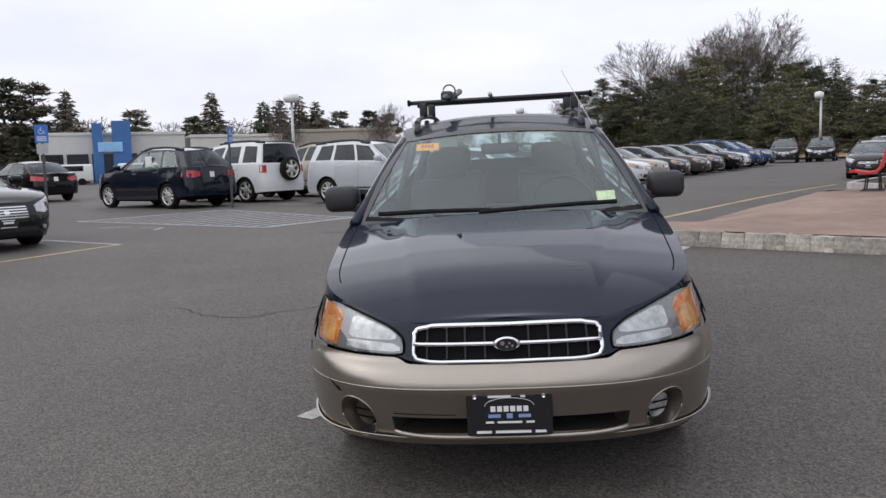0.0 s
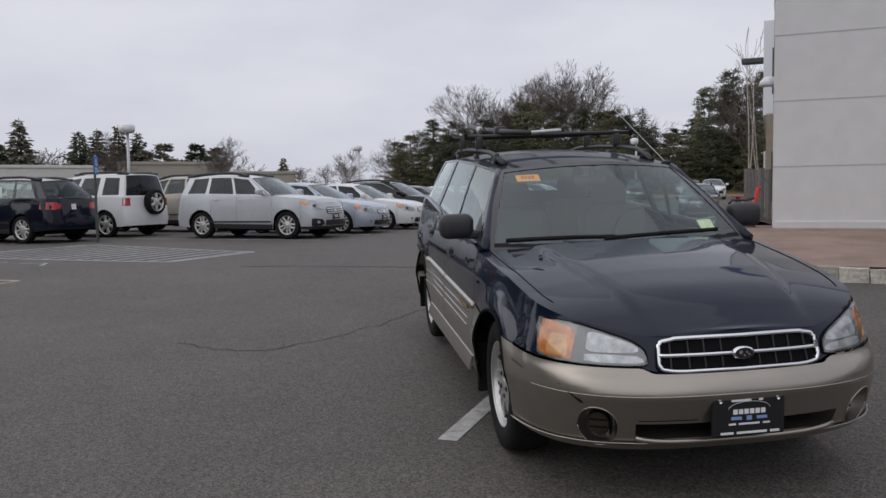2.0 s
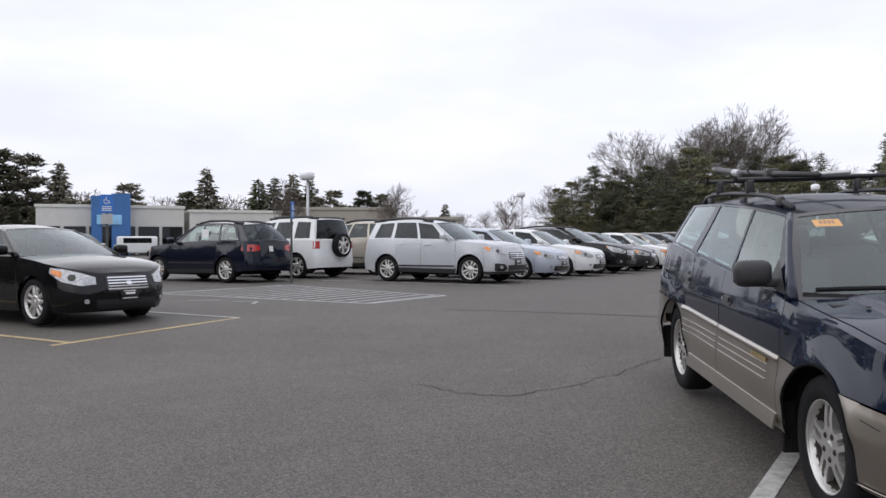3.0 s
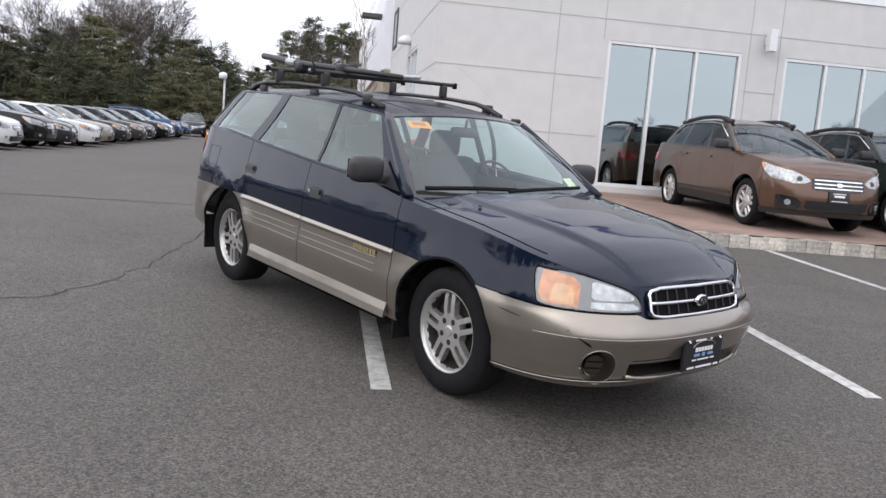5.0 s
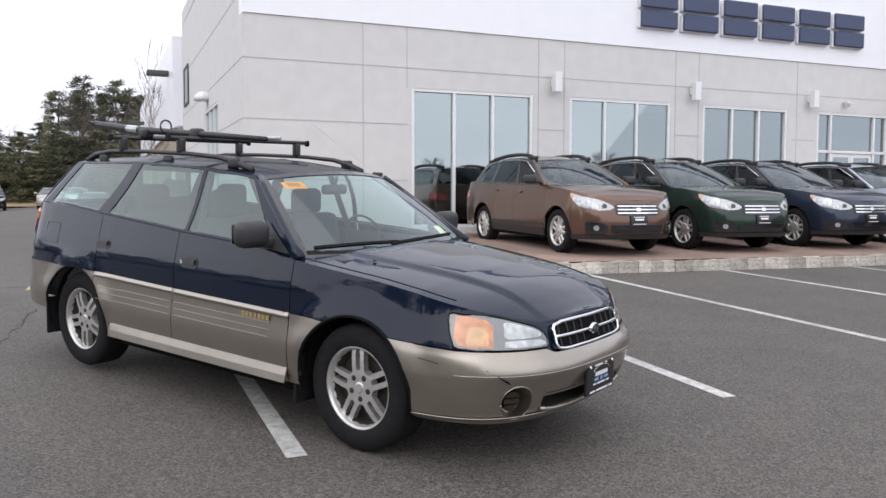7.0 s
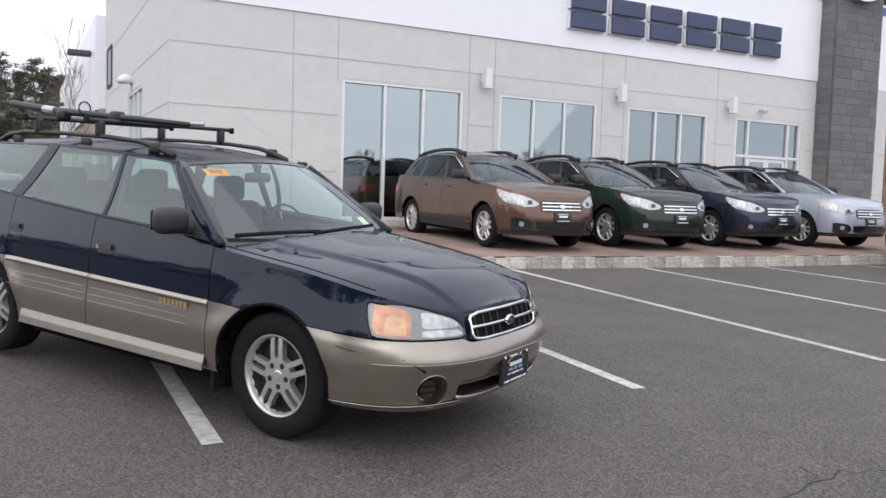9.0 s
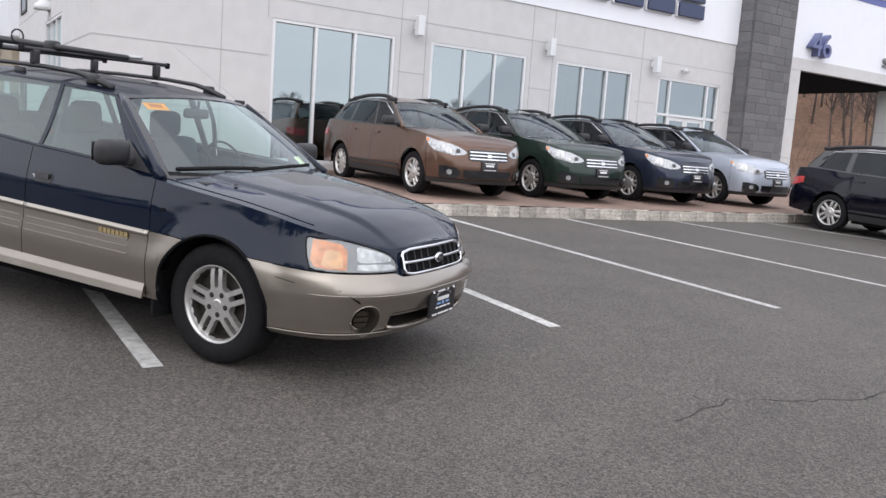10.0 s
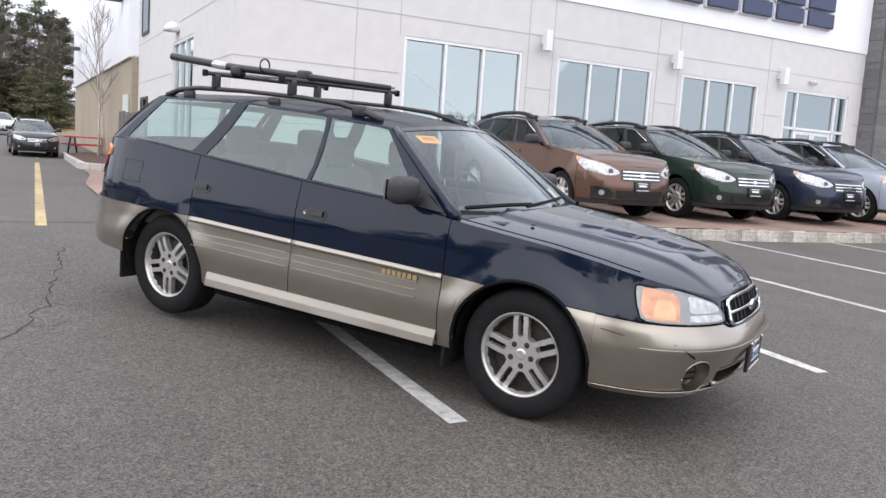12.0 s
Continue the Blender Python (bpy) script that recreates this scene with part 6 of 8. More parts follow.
# headlamps: reflectors, amber indicator and clear cover
for side in (-1, 1):
    def lamp(name, st, material, off, depth, label=""):
        return part(name, hs.patch([(SX(x) if y is None else SY(y), a, b) for x, y, a, b in st], 4, side, off, depth), material, hero, label)
    lamp("headlamp_reflector", [(0.446, None, 0.682, 0.696), (0.475, None, 0.677, 0.712), (0.53, None, 0.676, 0.729), (0.6, None, 0.676, 0.745), (0.64, None, 0.678, 0.753), (0.662, None, 0.69, 0.748)], REFL, 0.0065, 0.004, "bright upper reflector")
    lamp("headlamp_reflector", [(0.424, None, 0.64, 0.652), (0.45, None, 0.636, 0.664), (0.55, None, 0.636, 0.668), (0.62, None, 0.638, 0.669), (0.66, None, 0.642, 0.666)], REFL, 0.0065, 0.004, "bright lower reflector")
    rim_ = [(0.408, None, 0.634, 0.664), (0.416, None, 0.628, 0.685), (0.434, None, 0.626, 0.703), (0.465, None, 0.625, 0.719), (0.5, None, 0.625, 0.732), (0.6, None, 0.625, 0.757), (0.7, None, 0.627, 0.782), (None, -0.62, 0.632, 0.79), (None, -0.59, 0.642, 0.793), (None, -0.565, 0.7, 0.796), (None, -0.55, 0.76, 0.79)]
    loop = [hs.at(SX(x) if y is None else SY(y), b, 0.005, side) for x, y, a, b in rim_] + [hs.at(SX(x) if y is None else SY(y), a, 0.005, side) for x, y, a, b in reversed(rim_)]
    part("lamp_gasket", tube(loop + loop[:1], 0.0045, 5), DARK, hero)
    lamp("indicator", [(0.706, None, 0.64, 0.74), (0.73, None, 0.64, 0.768), (None, -0.66, 0.642, 0.78), (None, -0.61, 0.65, 0.784), (None, -0.585, 0.685, 0.784)], AMBER, 0.007, 0.004, "amber indicator")
    lamp("indicator_bulb", [(0.722, None, 0.655, 0.7), (0.735, None, 0.648, 0.735), (None, -0.665, 0.652, 0.735), (None, -0.648, 0.66, 0.7)], AMBERLIT, 0.0085, 0.004, "pale amber patch painting the lens highlight")
    lamp("lamp_cover", [(0.41, None, 0.637, 0.661), (0.418, None, 0.631, 0.681), (0.436, None, 0.629, 0.699), (0.466, None, 0.628, 0.715), (0.5, None, 0.628, 0.728), (0.6, None, 0.628, 0.753), (0.7, None, 0.63, 0.778), (None, -0.62, 0.635, 0.786), (None, -0.592, 0.647, 0.789), (None, -0.568, 0.702, 0.792), (None, -0.554, 0.762, 0.786)], LENS, 0.012, 0.008, "clear lamp cover")
    # fog lamps in round recesses
    fs, fz = FOG_S, FOG_Z
    def disc(r, off, depth, dx=0.0):
        st = []
        for k in range(9):
            c_ = math.cos(math.pi * k / 8)
            h = r * math.sqrt(max(0.0, 1 - c_ * c_)) + 0.002
            st.append((fs + dx - r * c_, fz - h, fz + h))
        return hs.patch(st, 4, side, off, depth)
    part("fog_pocket", fog_pocket(side), HERO_TAN, bumper, smooth=True)
    lip = [hs.at(fs + 0.09 * math.cos(a), fz + 0.09 * math.sin(a), 0.0155, side) for a in (2 * math.pi * k / 36 for k in range(37))]
    part("pocket_lip", tube(lip, 0.0035, 6), HERO_TAN, bumper, smooth=True)
    fog = part("fog_lamp", disc(0.055, -0.034, 0.02, 0.008), DARK, hero, "round fog lamp in a bumper pocket")
    part("fog_lens", disc(0.05, -0.028, 0.004, 0.008), FOGSHADE if side < 0 else HEADLAMP, fog, "dull fog lamp lens, coloured darker to look deep-set" if side < 0 else "clear fog lamp lens")
    for dz in (-0.017, 0.017):
        part("lens_bar", hs.patch([(fs - 0.036, fz + dz - 0.003, fz + dz + 0.003), (fs + 0.052, fz + dz - 0.003, fz + dz + 0.003)], 1, side, -0.024, 0.003), DARK, fog)
    # mirrors
    mir = part("wing_mirror", rounded(0.2, 0.12, 0.145, (side * 0.9, 0.73, 1.085), 0.045), BLACKPL, hero, "black wing mirror", smooth=True)
    part("mirror_glass", box(0.16, 0.006, 0.105, (side * 0.905, 0.794, 1.085)), CHROME, mir)
    part("mirror_foot", box(0.14, 0.05, 0.05, (side * 0.78, 0.71, 1.035), 0.015), BLACKPL, mir)
    tri_ = bmesh.new()
    vs = [tri_.verts.new(p) for p in ((side * 0.792, 0.54, 0.985), (side * 0.796, 0.8, 1.005), (side * 0.728, 0.8, 1.16))]
    tri_.faces.new(vs)
    part("mirror_sail", tri_, BLACKPL, hero)
    # door handles in dark cups
    for yh, zh in ((1.37, 0.862), (2.33, 0.9)):
        s = SY(yh)
        st = [(s - 0.085, zh - 0.012, zh + 0.014), (s - 0.06, zh - 0.032, zh + 0.034), (s + 0.06, zh - 0.032, zh + 0.034), (s + 0.085, zh - 0.012, zh + 0.014)]
        cup = part("door_handle", hs.patch(st, 3, side, 0.003, 0.006), PLATEBLK, hero, "black recessed door handle")
        part("pull", hs.patch([(s - 0.06, zh - 0.006, zh + 0.022), (s + 0.055, zh - 0.006, zh + 0.022)], 2, side, 0.016, 0.012), BLACKPL, cup)
    part("key_lock", lathe([(0, 0.0), (0, 0.011), (-0.004, 0.012)], 12, "X"), CHROME, hero).location = hs.at(SY(1.44), 0.868, 0.008, side)
    # ribs along the cladding and the bright sill
    for z in (0.6, 0.56, 0.52):
        part("cladding_rib", hs.patch([(SY(0.62), z - 0.006, z + 0.002), (SY(1.49), z, z + 0.008)], 1, side, 0.0115, 0.006), HERO_TAN, hero)
        part("cladding_rib", hs.patch([(SY(1.55), z, z + 0.008), (SY(2.34), z + 0.008, z + 0.016)], 1, side, 0.0115, 0.006), HERO_TAN, hero)
    def slope(y0, y1, lo0, hi0, lo1, hi1, off_lo, off_hi):
        """A strip along the flank, leaning out towards its foot."""
        return sheet(lambda a, b, o: hs.at(SY(y0 + (y1 - y0) * a), (lo0 + (lo1 - lo0) * a) * (1 - b) + (hi0 + (hi1 - hi0) * a) * b, off_lo + (off_hi - off_lo) * b + o, side), 26, 2, 0.012)
    part("cladding_edge", slope(0.475, 1.515, 0.642, 0.674, 0.657, 0.69, 0.017, 0.007), HERO_TAN, hero, smooth=True)
    part("cladding_edge", slope(1.525, 2.39, 0.658, 0.69, 0.675, 0.708, 0.017, 0.007), HERO_TAN, hero, smooth=True)
    part("sill_panel", slope(0.47, 2.2, 0.29, 0.37, 0.292, 0.376, 0.046, 0.012), HERO_TAN, hero, "pale tan sill panel")
    for k in range(7):
        part("door_badge_block", hs.patch([(SY(0.62 + 0.034 * k), 0.612, 0.639), (SY(0.62 + 0.034 * k + 0.026), 0.613, 0.64)], 1, side, 0.0165, 0.006), GOLD, hero)
    # arch lips and mud flaps
    for yw in (0.0, 2.65):
        arc = []
        for k in range(25):
            a = math.pi * (-0.06 + 1.12 * k / 24)
            y, z = yw + 0.382 * math.cos(a), 0.335 + 0.382 * math.sin(a)
            arc.append(hs.at(SY(y), z, 0.004, side))
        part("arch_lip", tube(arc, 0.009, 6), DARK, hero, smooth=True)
        part("mud_flap", box(0.2, 0.02, 0.27, (side * 0.75, yw + 0.43, 0.31), 0.006, rot=None), RUBBER, hero)
    # seams: fuel flap, bonnet edge
    part("side_repeater", hs.patch([(SY(0.36), 0.8, 0.815), (SY(0.4), 0.8, 0.815)], 1, side, 0.004, 0.004), DARK, hero)
    seam = [hs.at(s, hs.top(s), 0, side) for s in hs.columns(SY(-0.545), SY(0.44))]
    seam = [Vector((p.x - side * 0.055, p.y, p.z + HERO["crown_h"] * (0.25 + 0.75 * smooth01((p.y + 0.97) / 0.45)) * (1 - (1 - 0.055 / max(0.1, abs(p.x))) ** 2.4) + 0.0005)) for p in seam]
    part("bonnet_seam", tube(seam, 0.0028, 5), DARK, hero)
    # roof rails
    rl = [(side * 0.50, 1.2, 1.43), (side * 0.51, 1.34, 1.475), (side * 0.52, 1.5, 1.505), (side * 0.525, 1.8, 1.522), (side * 0.525, 2.3, 1.53), (side * 0.52, 2.75, 1.524), (side * 0.51, 2.95, 1.5), (side * 0.5, 3.08, 1.455)]
    part("roof_rail", tube(rl, [0.022, 0.019, 0.016, 0.0145, 0.0145, 0.016, 0.019, 0.022], 8), BLACKPL, hero, "black roof rail", smooth=True)
    for y in (1.36, 2.05, 2.84):
        part("rail_foot", rounded(0.03, 0.1, 0.066, (side * 0.515, y, 1.472), 0.013, None, 2), BLACKPL, hero, smooth=True)
s = SY(3.02)
part("fuel_flap_seam", tube([hs.at(SY(y), z, 0.001, -1) for y, z in ((2.92, 0.86), (2.92, 1.0), (3.1, 1.0), (3.1, 0.86), (2.92, 0.86))], 0.0014, 5), DARK, hero)
# lower intake with its lip, number-plate board
isx = MOUTH_S


def mouth(z0, z1, o0, o1, material, label=""):
    """One wall of the mouth, from edge to edge of the bumper opening."""
    return part("lower_intake", grid(lambda a, b: hs.at(abs(2 * a - 1) * isx, z0 + (z1 - z0) * b, o0 + (o1 - o0) * b, 1 if a >= 0.5 else -1), 40, 3), material, bumper, label, smooth=True)


mouth(MOUTH_Z0, MOUTH_Z0 + 0.008, 0.015, -0.09, HERO_TAN)
mouth(MOUTH_Z1, MOUTH_Z1 - 0.004, 0.015, -0.09, DARK)
mouth(MOUTH_Z0, MOUTH_Z1, -0.088, -0.088, DARK, "dark lower air intake")
for side in (-1, 1):
    part("intake_cheek", grid(lambda a, b: hs.at(isx - 0.012 * a, MOUTH_Z0 + (MOUTH_Z1 - MOUTH_Z0) * b, 0.015 - 0.105 * a, side), 4, 3), HERO_TAN, bumper)
part("intake_lip", tube([hs.at(abs(q), 0.303 + 0.02 * (abs(q) / isx) ** 6, 0.02, 1 if q >= 0 else -1) for q in (isx * k / 12 for k in range(-12, 13))], 0.013, 6), HERO_TAN, hero, smooth=True)
def apron(side):
    """The lower edge of the bumper, standing out above its foot."""
    s1 = SY(-0.392)
    return sheet(lambda a, b, o: hs.at(0.001 + (s1 - 0.001) * a, 0.266 + 0.036 * b, 0.002 + 0.03 * b + o, side), 40, 3, 0.01)


for side in (-1, 1):
    part("bumper_apron", apron(side), HERO_TAN, hero, smooth=True)
part("bumper_crease", tube([hs.at(abs(q), 0.518 - 0.008 * (q / 0.9) ** 2, 0.0135, 1 if q >= 0 else -1) for q in (0.95 * k / 20 for k in range(-20, 21))], 0.004, 5), HERO_TAN, hero, smooth=True)
part("bumper_seam", tube([hs.at(q, 0.405, 0.0155, -1) for q in (0.2 + 0.05 * k for k in range(6))], 0.002, 4), DARK, hero)
pb = hs.at(0.0, 0.42, 0.0, 1).y - 0.036
board = part("plate_board", box(0.315, 0.02, 0.165, (0.0, pb, 0.418), 0.008), PLATEBLK, hero, "black dealer plate board")
for z, x_, w_, h_, m_ in ((0.487, -0.035, 0.085, 0.008, PLATEWHT), (0.487, 0.05, 0.018, 0.008, PLATEWHT), (0.389, -0.073, 0.03, 0.007, PLATEWHT), (0.389, 0.0, 0.09, 0.007, PLATEWHT), (0.389, 0.075, 0.03, 0.007, PLATEWHT), (0.352, -0.095, 0.055, 0.009, PLATEWHT), (0.352, 0.012, 0.13, 0.009, PLATEWHT), (0.352, 0.112, 0.04, 0.009, PLATEWHT), (0.413, 0.0, 0.022, 0.018, PLATEBLU)):
    part("print_bar", box(w_, 0.004, h_, (x_, pb - 0.011, z)), m_, board)
for k in range(6):
    part("print_bar", box(0.018, 0.004, 0.02, (-0.06 + 0.024 * k, pb - 0.011, 0.44)), PLATEWHT, board)
for sx_ in (-1, 1):
    part("print_bar", box(0.045, 0.004, 0.012, (sx_ * 0.055, pb - 0.011, 0.413)), PLATEBLU, board)
    part("bolt", lathe([(0, 0.0), (-0.004, 0.007), (0, 0.009)], 10, "Y"), CHROME, board).location = (sx_ * 0.125, pb - 0.011, 0.487)
ar = [(0.09 * math.cos(a), 0.452 + 0.03 * math.sin(a)) for a in (math.pi * k / 10 for k in range(11))]
part("print_arc", tube([(x, pb - 0.012, z) for x, z in ar], 0.001, 4), PLATEWHT, board)
# scuff on the corner of the bumper
part("bumper_scuff", tube([hs.at(SX(0.69), 0.515, 0.0165, -1), hs.at(SX(0.655), 0.485, 0.0165, -1), hs.at(SX(0.645), 0.475, 0.0165, -1)], [0.002, 0.006, 0.002], 5), DARK, hero)
part("bumper_scuff", tube([hs.at(SY(-0.42), 0.575, 0.016, -1), hs.at(SY(-0.52), 0.56, 0.016, -1), hs.at(SX(0.72), 0.54, 0.016, -1)], 0.0018, 4), DARK, hero)
# tail lamps
for side in (-1, 1):
    part("tail_lamp", hs.patch([(SY(3.39), 0.95, 1.06), (SY(3.46), 0.87, 1.09), (SX(0.62, True), 0.84, 1.08)], 4, side, 0.008, 0.02), REDLENS, hero)
    part("rear_indicator", hs.patch([(SY(3.33), 1.01, 1.06), (SY(3.42), 1.0, 1.08)], 3, side, 0.011, 0.012), AMBER, hero)
# glass fittings: stickers, wipers, inner mirror
ws = HERO["fn_windscreen"]


def on_screen(x, b, o=0.0):
    p = ws(0.5, b, o)
    hw = ws(1.0, b, 0).x
    return ws(0.5 + 0.5 * x / hw, b, o)


part("orange_sticker", grid(lambda a, b: on_screen(-0.485 + 0.135 * a, 0.825 + 0.095 * b - 0.02 * a, -0.012), 3, 2), STICKER, hero, "orange paper sticker behind the glass")
for k in range(4):
    part("sticker_print", grid(lambda a, b: on_screen(-0.455 + 0.02 * k + 0.014 * a, 0.85 + 0.045 * b - 0.004 * k, -0.009), 1, 1), mat("sticker_ink", (0.45, 0.12, 0.02), 0.7), hero)
part("inspection_sticker", grid(lambda a, b: on_screen(0.5 + 0.1 * a, 0.13 + 0.13 * b, -0.012), 3, 2), STICKERY, hero, "yellow-green inspection sticker")
for x0, x1, b0, b1 in ((-0.66, -0.06, 0.075, 0.095), (-0.12, 0.6, 0.08, 0.1)):
    wip = part("wiper", tube([on_screen(x0 + (x1 - x0) * k / 8, b0 + (b1 - b0) * k / 8 + 0.012 * math.sin(math.pi * k / 8), 0.022) for k in range(9)], 0.012, 5), RUBBER, hero, "black windscreen wiper")
    xm = (x0 + x1) / 2
    part("wiper_arm", tube([on_screen(xm, 0.035, 0.036), on_screen(xm + 0.2, 0.005, 0.034), (xm + 0.34, HERO["glass"]["yw0"] - 0.02, HERO["cowl_z"] + 0.012)], 0.012, 5), BLACKPL, wip)
part("cowl_panel", box(1.36, 0.16, 0.02, (0, 0.31, 0.958), 0.008), BLACKPL, hero)
part("scuttle", sheet(lambda a, b, o: ws(0.02 + 0.96 * a, -0.02 + 0.085 * b, 0.012 + o), 20, 2, 0.012), RUBBER, hero, "black scuttle below the windscreen", smooth=True)
part("inner_mirror", rounded(0.22, 0.04, 0.065, (0, 0.98, 1.315), 0.02), BLACKPL, hero, smooth=True)
part("mirror_stem", tube([(0, 0.97, 1.34), (0, 0.96, 1.4)], 0.01, 6), BLACKPL, hero)
part("door_lining", box(0.03, 2.3, 0.4, (0.75, 1.9, 0.78), 0.01), LININGGREY, hero)
part("door_lining", box(0.03, 2.3, 0.4, (-0.75, 1.9, 0.78), 0.01), LININGGREY, hero)
for y in (1.52, 2.45):
    for side in (-1, 1):
        part("inner_pillar", tube([(side * 0.69, y - 0.03, 0.98), (side * 0.535, y + 0.03, 1.4)], 0.022, 6), DASHGREY, hero)
part("headliner", grid(lambda a, b: Vector((0.58 * (2 * b - 1), 1.1 + 1.95 * a, 1.40 + 0.03 * (1 - (2 * b - 1) ** 2))), 4, 6), LININGGREY, hero)
for x, z in ((-0.4, 0.0), (-0.2, 0.0), (0.2, 0.0)):
    part("washer_jet", lathe([(0, 0.012), (0.008, 0.01), (0.01, 0)], 8, "Z"), BLACKPL, hero).location = (x * 1.4, 0.12, 0.935 + 0.055 * (1 - abs(x * 1.4 / 0.78) ** 2.4))
part("aerial", tube([(0.56, 1.1, 1.41), (0.42, 1.65, 1.78)], 0.0022, 5), GALV, hero, "thin slanting aerial")
part("aerial_base", rounded(0.04, 0.08, 0.03, (0.56, 1.1, 1.412), 0.012), BLACKPL, hero)
# roof rack: two cross bars with towers, a bicycle carrier lying along them
rack = thing("roof_rack", HERO_POSE, "black roof rack with two cross bars and a bicycle carrier", "roof rack")
for y, x0, x1 in ((1.9, -0.62, 0.63), (2.58, -0.62, 0.62)):
    cb = part("cross_bar", tube([(x0, y, 1.625), (x1, y, 1.63)], 0.0145, 8), BLACKPL, rack, smooth=True)
    for x in (-0.52, 0.52):
        part("tower", rounded(0.055, 0.05, 0.1, (x, y, 1.575), 0.016), BLACKPL, rack, smooth=True)
    for x in (x0, x1):
        part("end_cap", rounded(0.02, 0.045, 0.045, (x, y, 1.626), 0.009), RUBBER, cb)
part("carrier_bar", tube([(-0.33, 3.25, 1.735), (-0.345, 2.6, 1.685), (-0.36, 1.85, 1.655), (-0.3, 1.3, 1.63)], [0.026, 0.026, 0.021, 0.016], 8), BLACKPL, rack, smooth=True)
part("carrier_rail", tube([(-0.05, 3.1, 1.66), (-0.05, 1.45, 1.645)], 0.014, 8), GALV, rack, smooth=True)
for y in (1.95, 2.55):
    part("clamp", rounded(0.085, 0.09, 0.075, (-0.355, y, 1.66), 0.022), BLACKPL, rack, smooth=True)
part("foil_patch", tube([(-0.342, 2.8, 1.7), (-0.346, 2.66, 1.69)], 0.0275, 8), GALV, rack)
part("strap_ring", tube([(-0.36 + 0.045 * math.cos(a), 2.3, 1.71 + 0.045 * math.sin(a)) for a in (2 * math.pi * k / 16 for k in range(17))], 0.006, 6), BLACKPL, rack)

# ---- parked cars ----
P_BROWN = paint("bronze_paint", (0.128, 0.075, 0.053), 0.6, 0.3)
P_GREEN = paint("dark_green_paint", (0.021, 0.037, 0.029), 0.45, 0.4)
P_NAVY = paint("indigo_paint", (0.026, 0.034, 0.057), 0.5, 0.4)
P_SILVER = paint("silver_paint", (0.5, 0.515, 0.54), 0.3, 0.35)
P_ICE = paint("ice_silver_paint", (0.43, 0.47, 0.54), 0.3, 0.35)
P_BLACK = paint("black_paint", (0.003, 0.003, 0.004), 0.1, 0.4)
P_WHITE = paint("white_paint", (0.72, 0.73, 0.73), 0.0, 0.35)
P_DKBLUE = paint("deep_blue_paint", (0.004, 0.0065, 0.016), 0.2, 0.4)
P_GREY = paint("graphite_paint", (0.035, 0.037, 0.042), 0.5, 0.35)
P_TAN = paint("champagne_paint", (0.36, 0.33, 0.28), 0.3, 0.35)
P_BLUE = paint("mid_blue_paint", (0.03, 0.075, 0.19), 0.3, 0.35)
P_DUSK = paint("brown_grey_paint", (0.07, 0.062, 0.056), 0.4, 0.35)


def col(body, **kw):
    d = dict(body=body, side_glass=GLASS_TINT, screen_glass=GLASS_CLEAR, trim=BLACKPL, rail=BLACKPL)
    d.update(kw)
    return d


# facing the lane from the terrace
for u, p, lb in ((5.75, P_BROWN, "bronze brown estate car on the brick terrace"), (8.25, P_GREEN, "dark green estate car on the brick terrace"), (10.75, P_NAVY, "indigo blue estate car on the brick terrace"), (13.3, P_ICE, "pale silver blue estate car on the brick terrace")):
    build_car("estate_car", LOT @ pose(u, 6.95, terrace_z(u, 7), 0.9, 0, 0), WAGON, lb, "car", "estate cars on the terrace", col(p, frame=TRIMBLK, mirror=BLACKPL))
build_car("estate_car", LOT @ pose(13.4, 1.55, lot_z(13.4, 1.6), 2.5, 0, 0), WAGON, "black-blue estate car parked in a white-lined bay", "car", "", col(paint("black_blue_paint", (0.002, 0.0028, 0.008), 0.2, 0.4), frame=TRIMBLK))
# across the lane, noses to +u
E_ = 90.0
build_car("saloon_car", lot(-11.45, 3.05, None, E_), LUXE, "black saloon car with a chrome slatted grille", "car", "", col(P_BLACK))
row = [(14.1, FORESTER, P_SILVER, "silver compact utility car in the parked row"), (16.75, SEDAN, P_ICE, "silver blue saloon car in the parked row"), (19.4, SEDAN, P_WHITE, "white saloon car in the parked row"), (22.2, WAGON, P_BLACK, "black estate car in the parked row"), (25.2, SEDAN, P_GREY, "graphite saloon car in the parked row"), (28.1, SEDAN, P_WHITE, "white saloon car in the parked row"), (30.8, SEDAN, P_TAN, "champagne saloon car in the parked row"), (33.5, SEDAN, P_GREY, "graphite saloon car in the parked row"), (36.2, SEDAN, P_DUSK, "brown-grey saloon car in the parked row"), (38.9, SEDAN, P_GREY, "graphite saloon car in the parked row"), (41.6, SEDAN, P_BLACK, "black saloon car in the parked row"), (44.3, SEDAN, P_WHITE, "white saloon car in the parked row"), (47.2, FORESTER, P_BLUE, "blue compact utility car near the end of the parked row"), (50.2, WAGON, P_BLUE, "blue estate car at the end of the parked row")]
rr = random.Random(5)
for v, s_, p, lb in row:
    name = {id(SEDAN): "saloon_car", id(WAGON): "estate_car"}.get(id(s_), "utility_car")
    build_car(name, lot(-10.8 + (rr.uniform(-0.2, 0.2) if v > 15 else 0), v + 0.1, None, E_ + rr.uniform(-1, 1)), s_, lb, "car", "cars in the parked row", col(p))
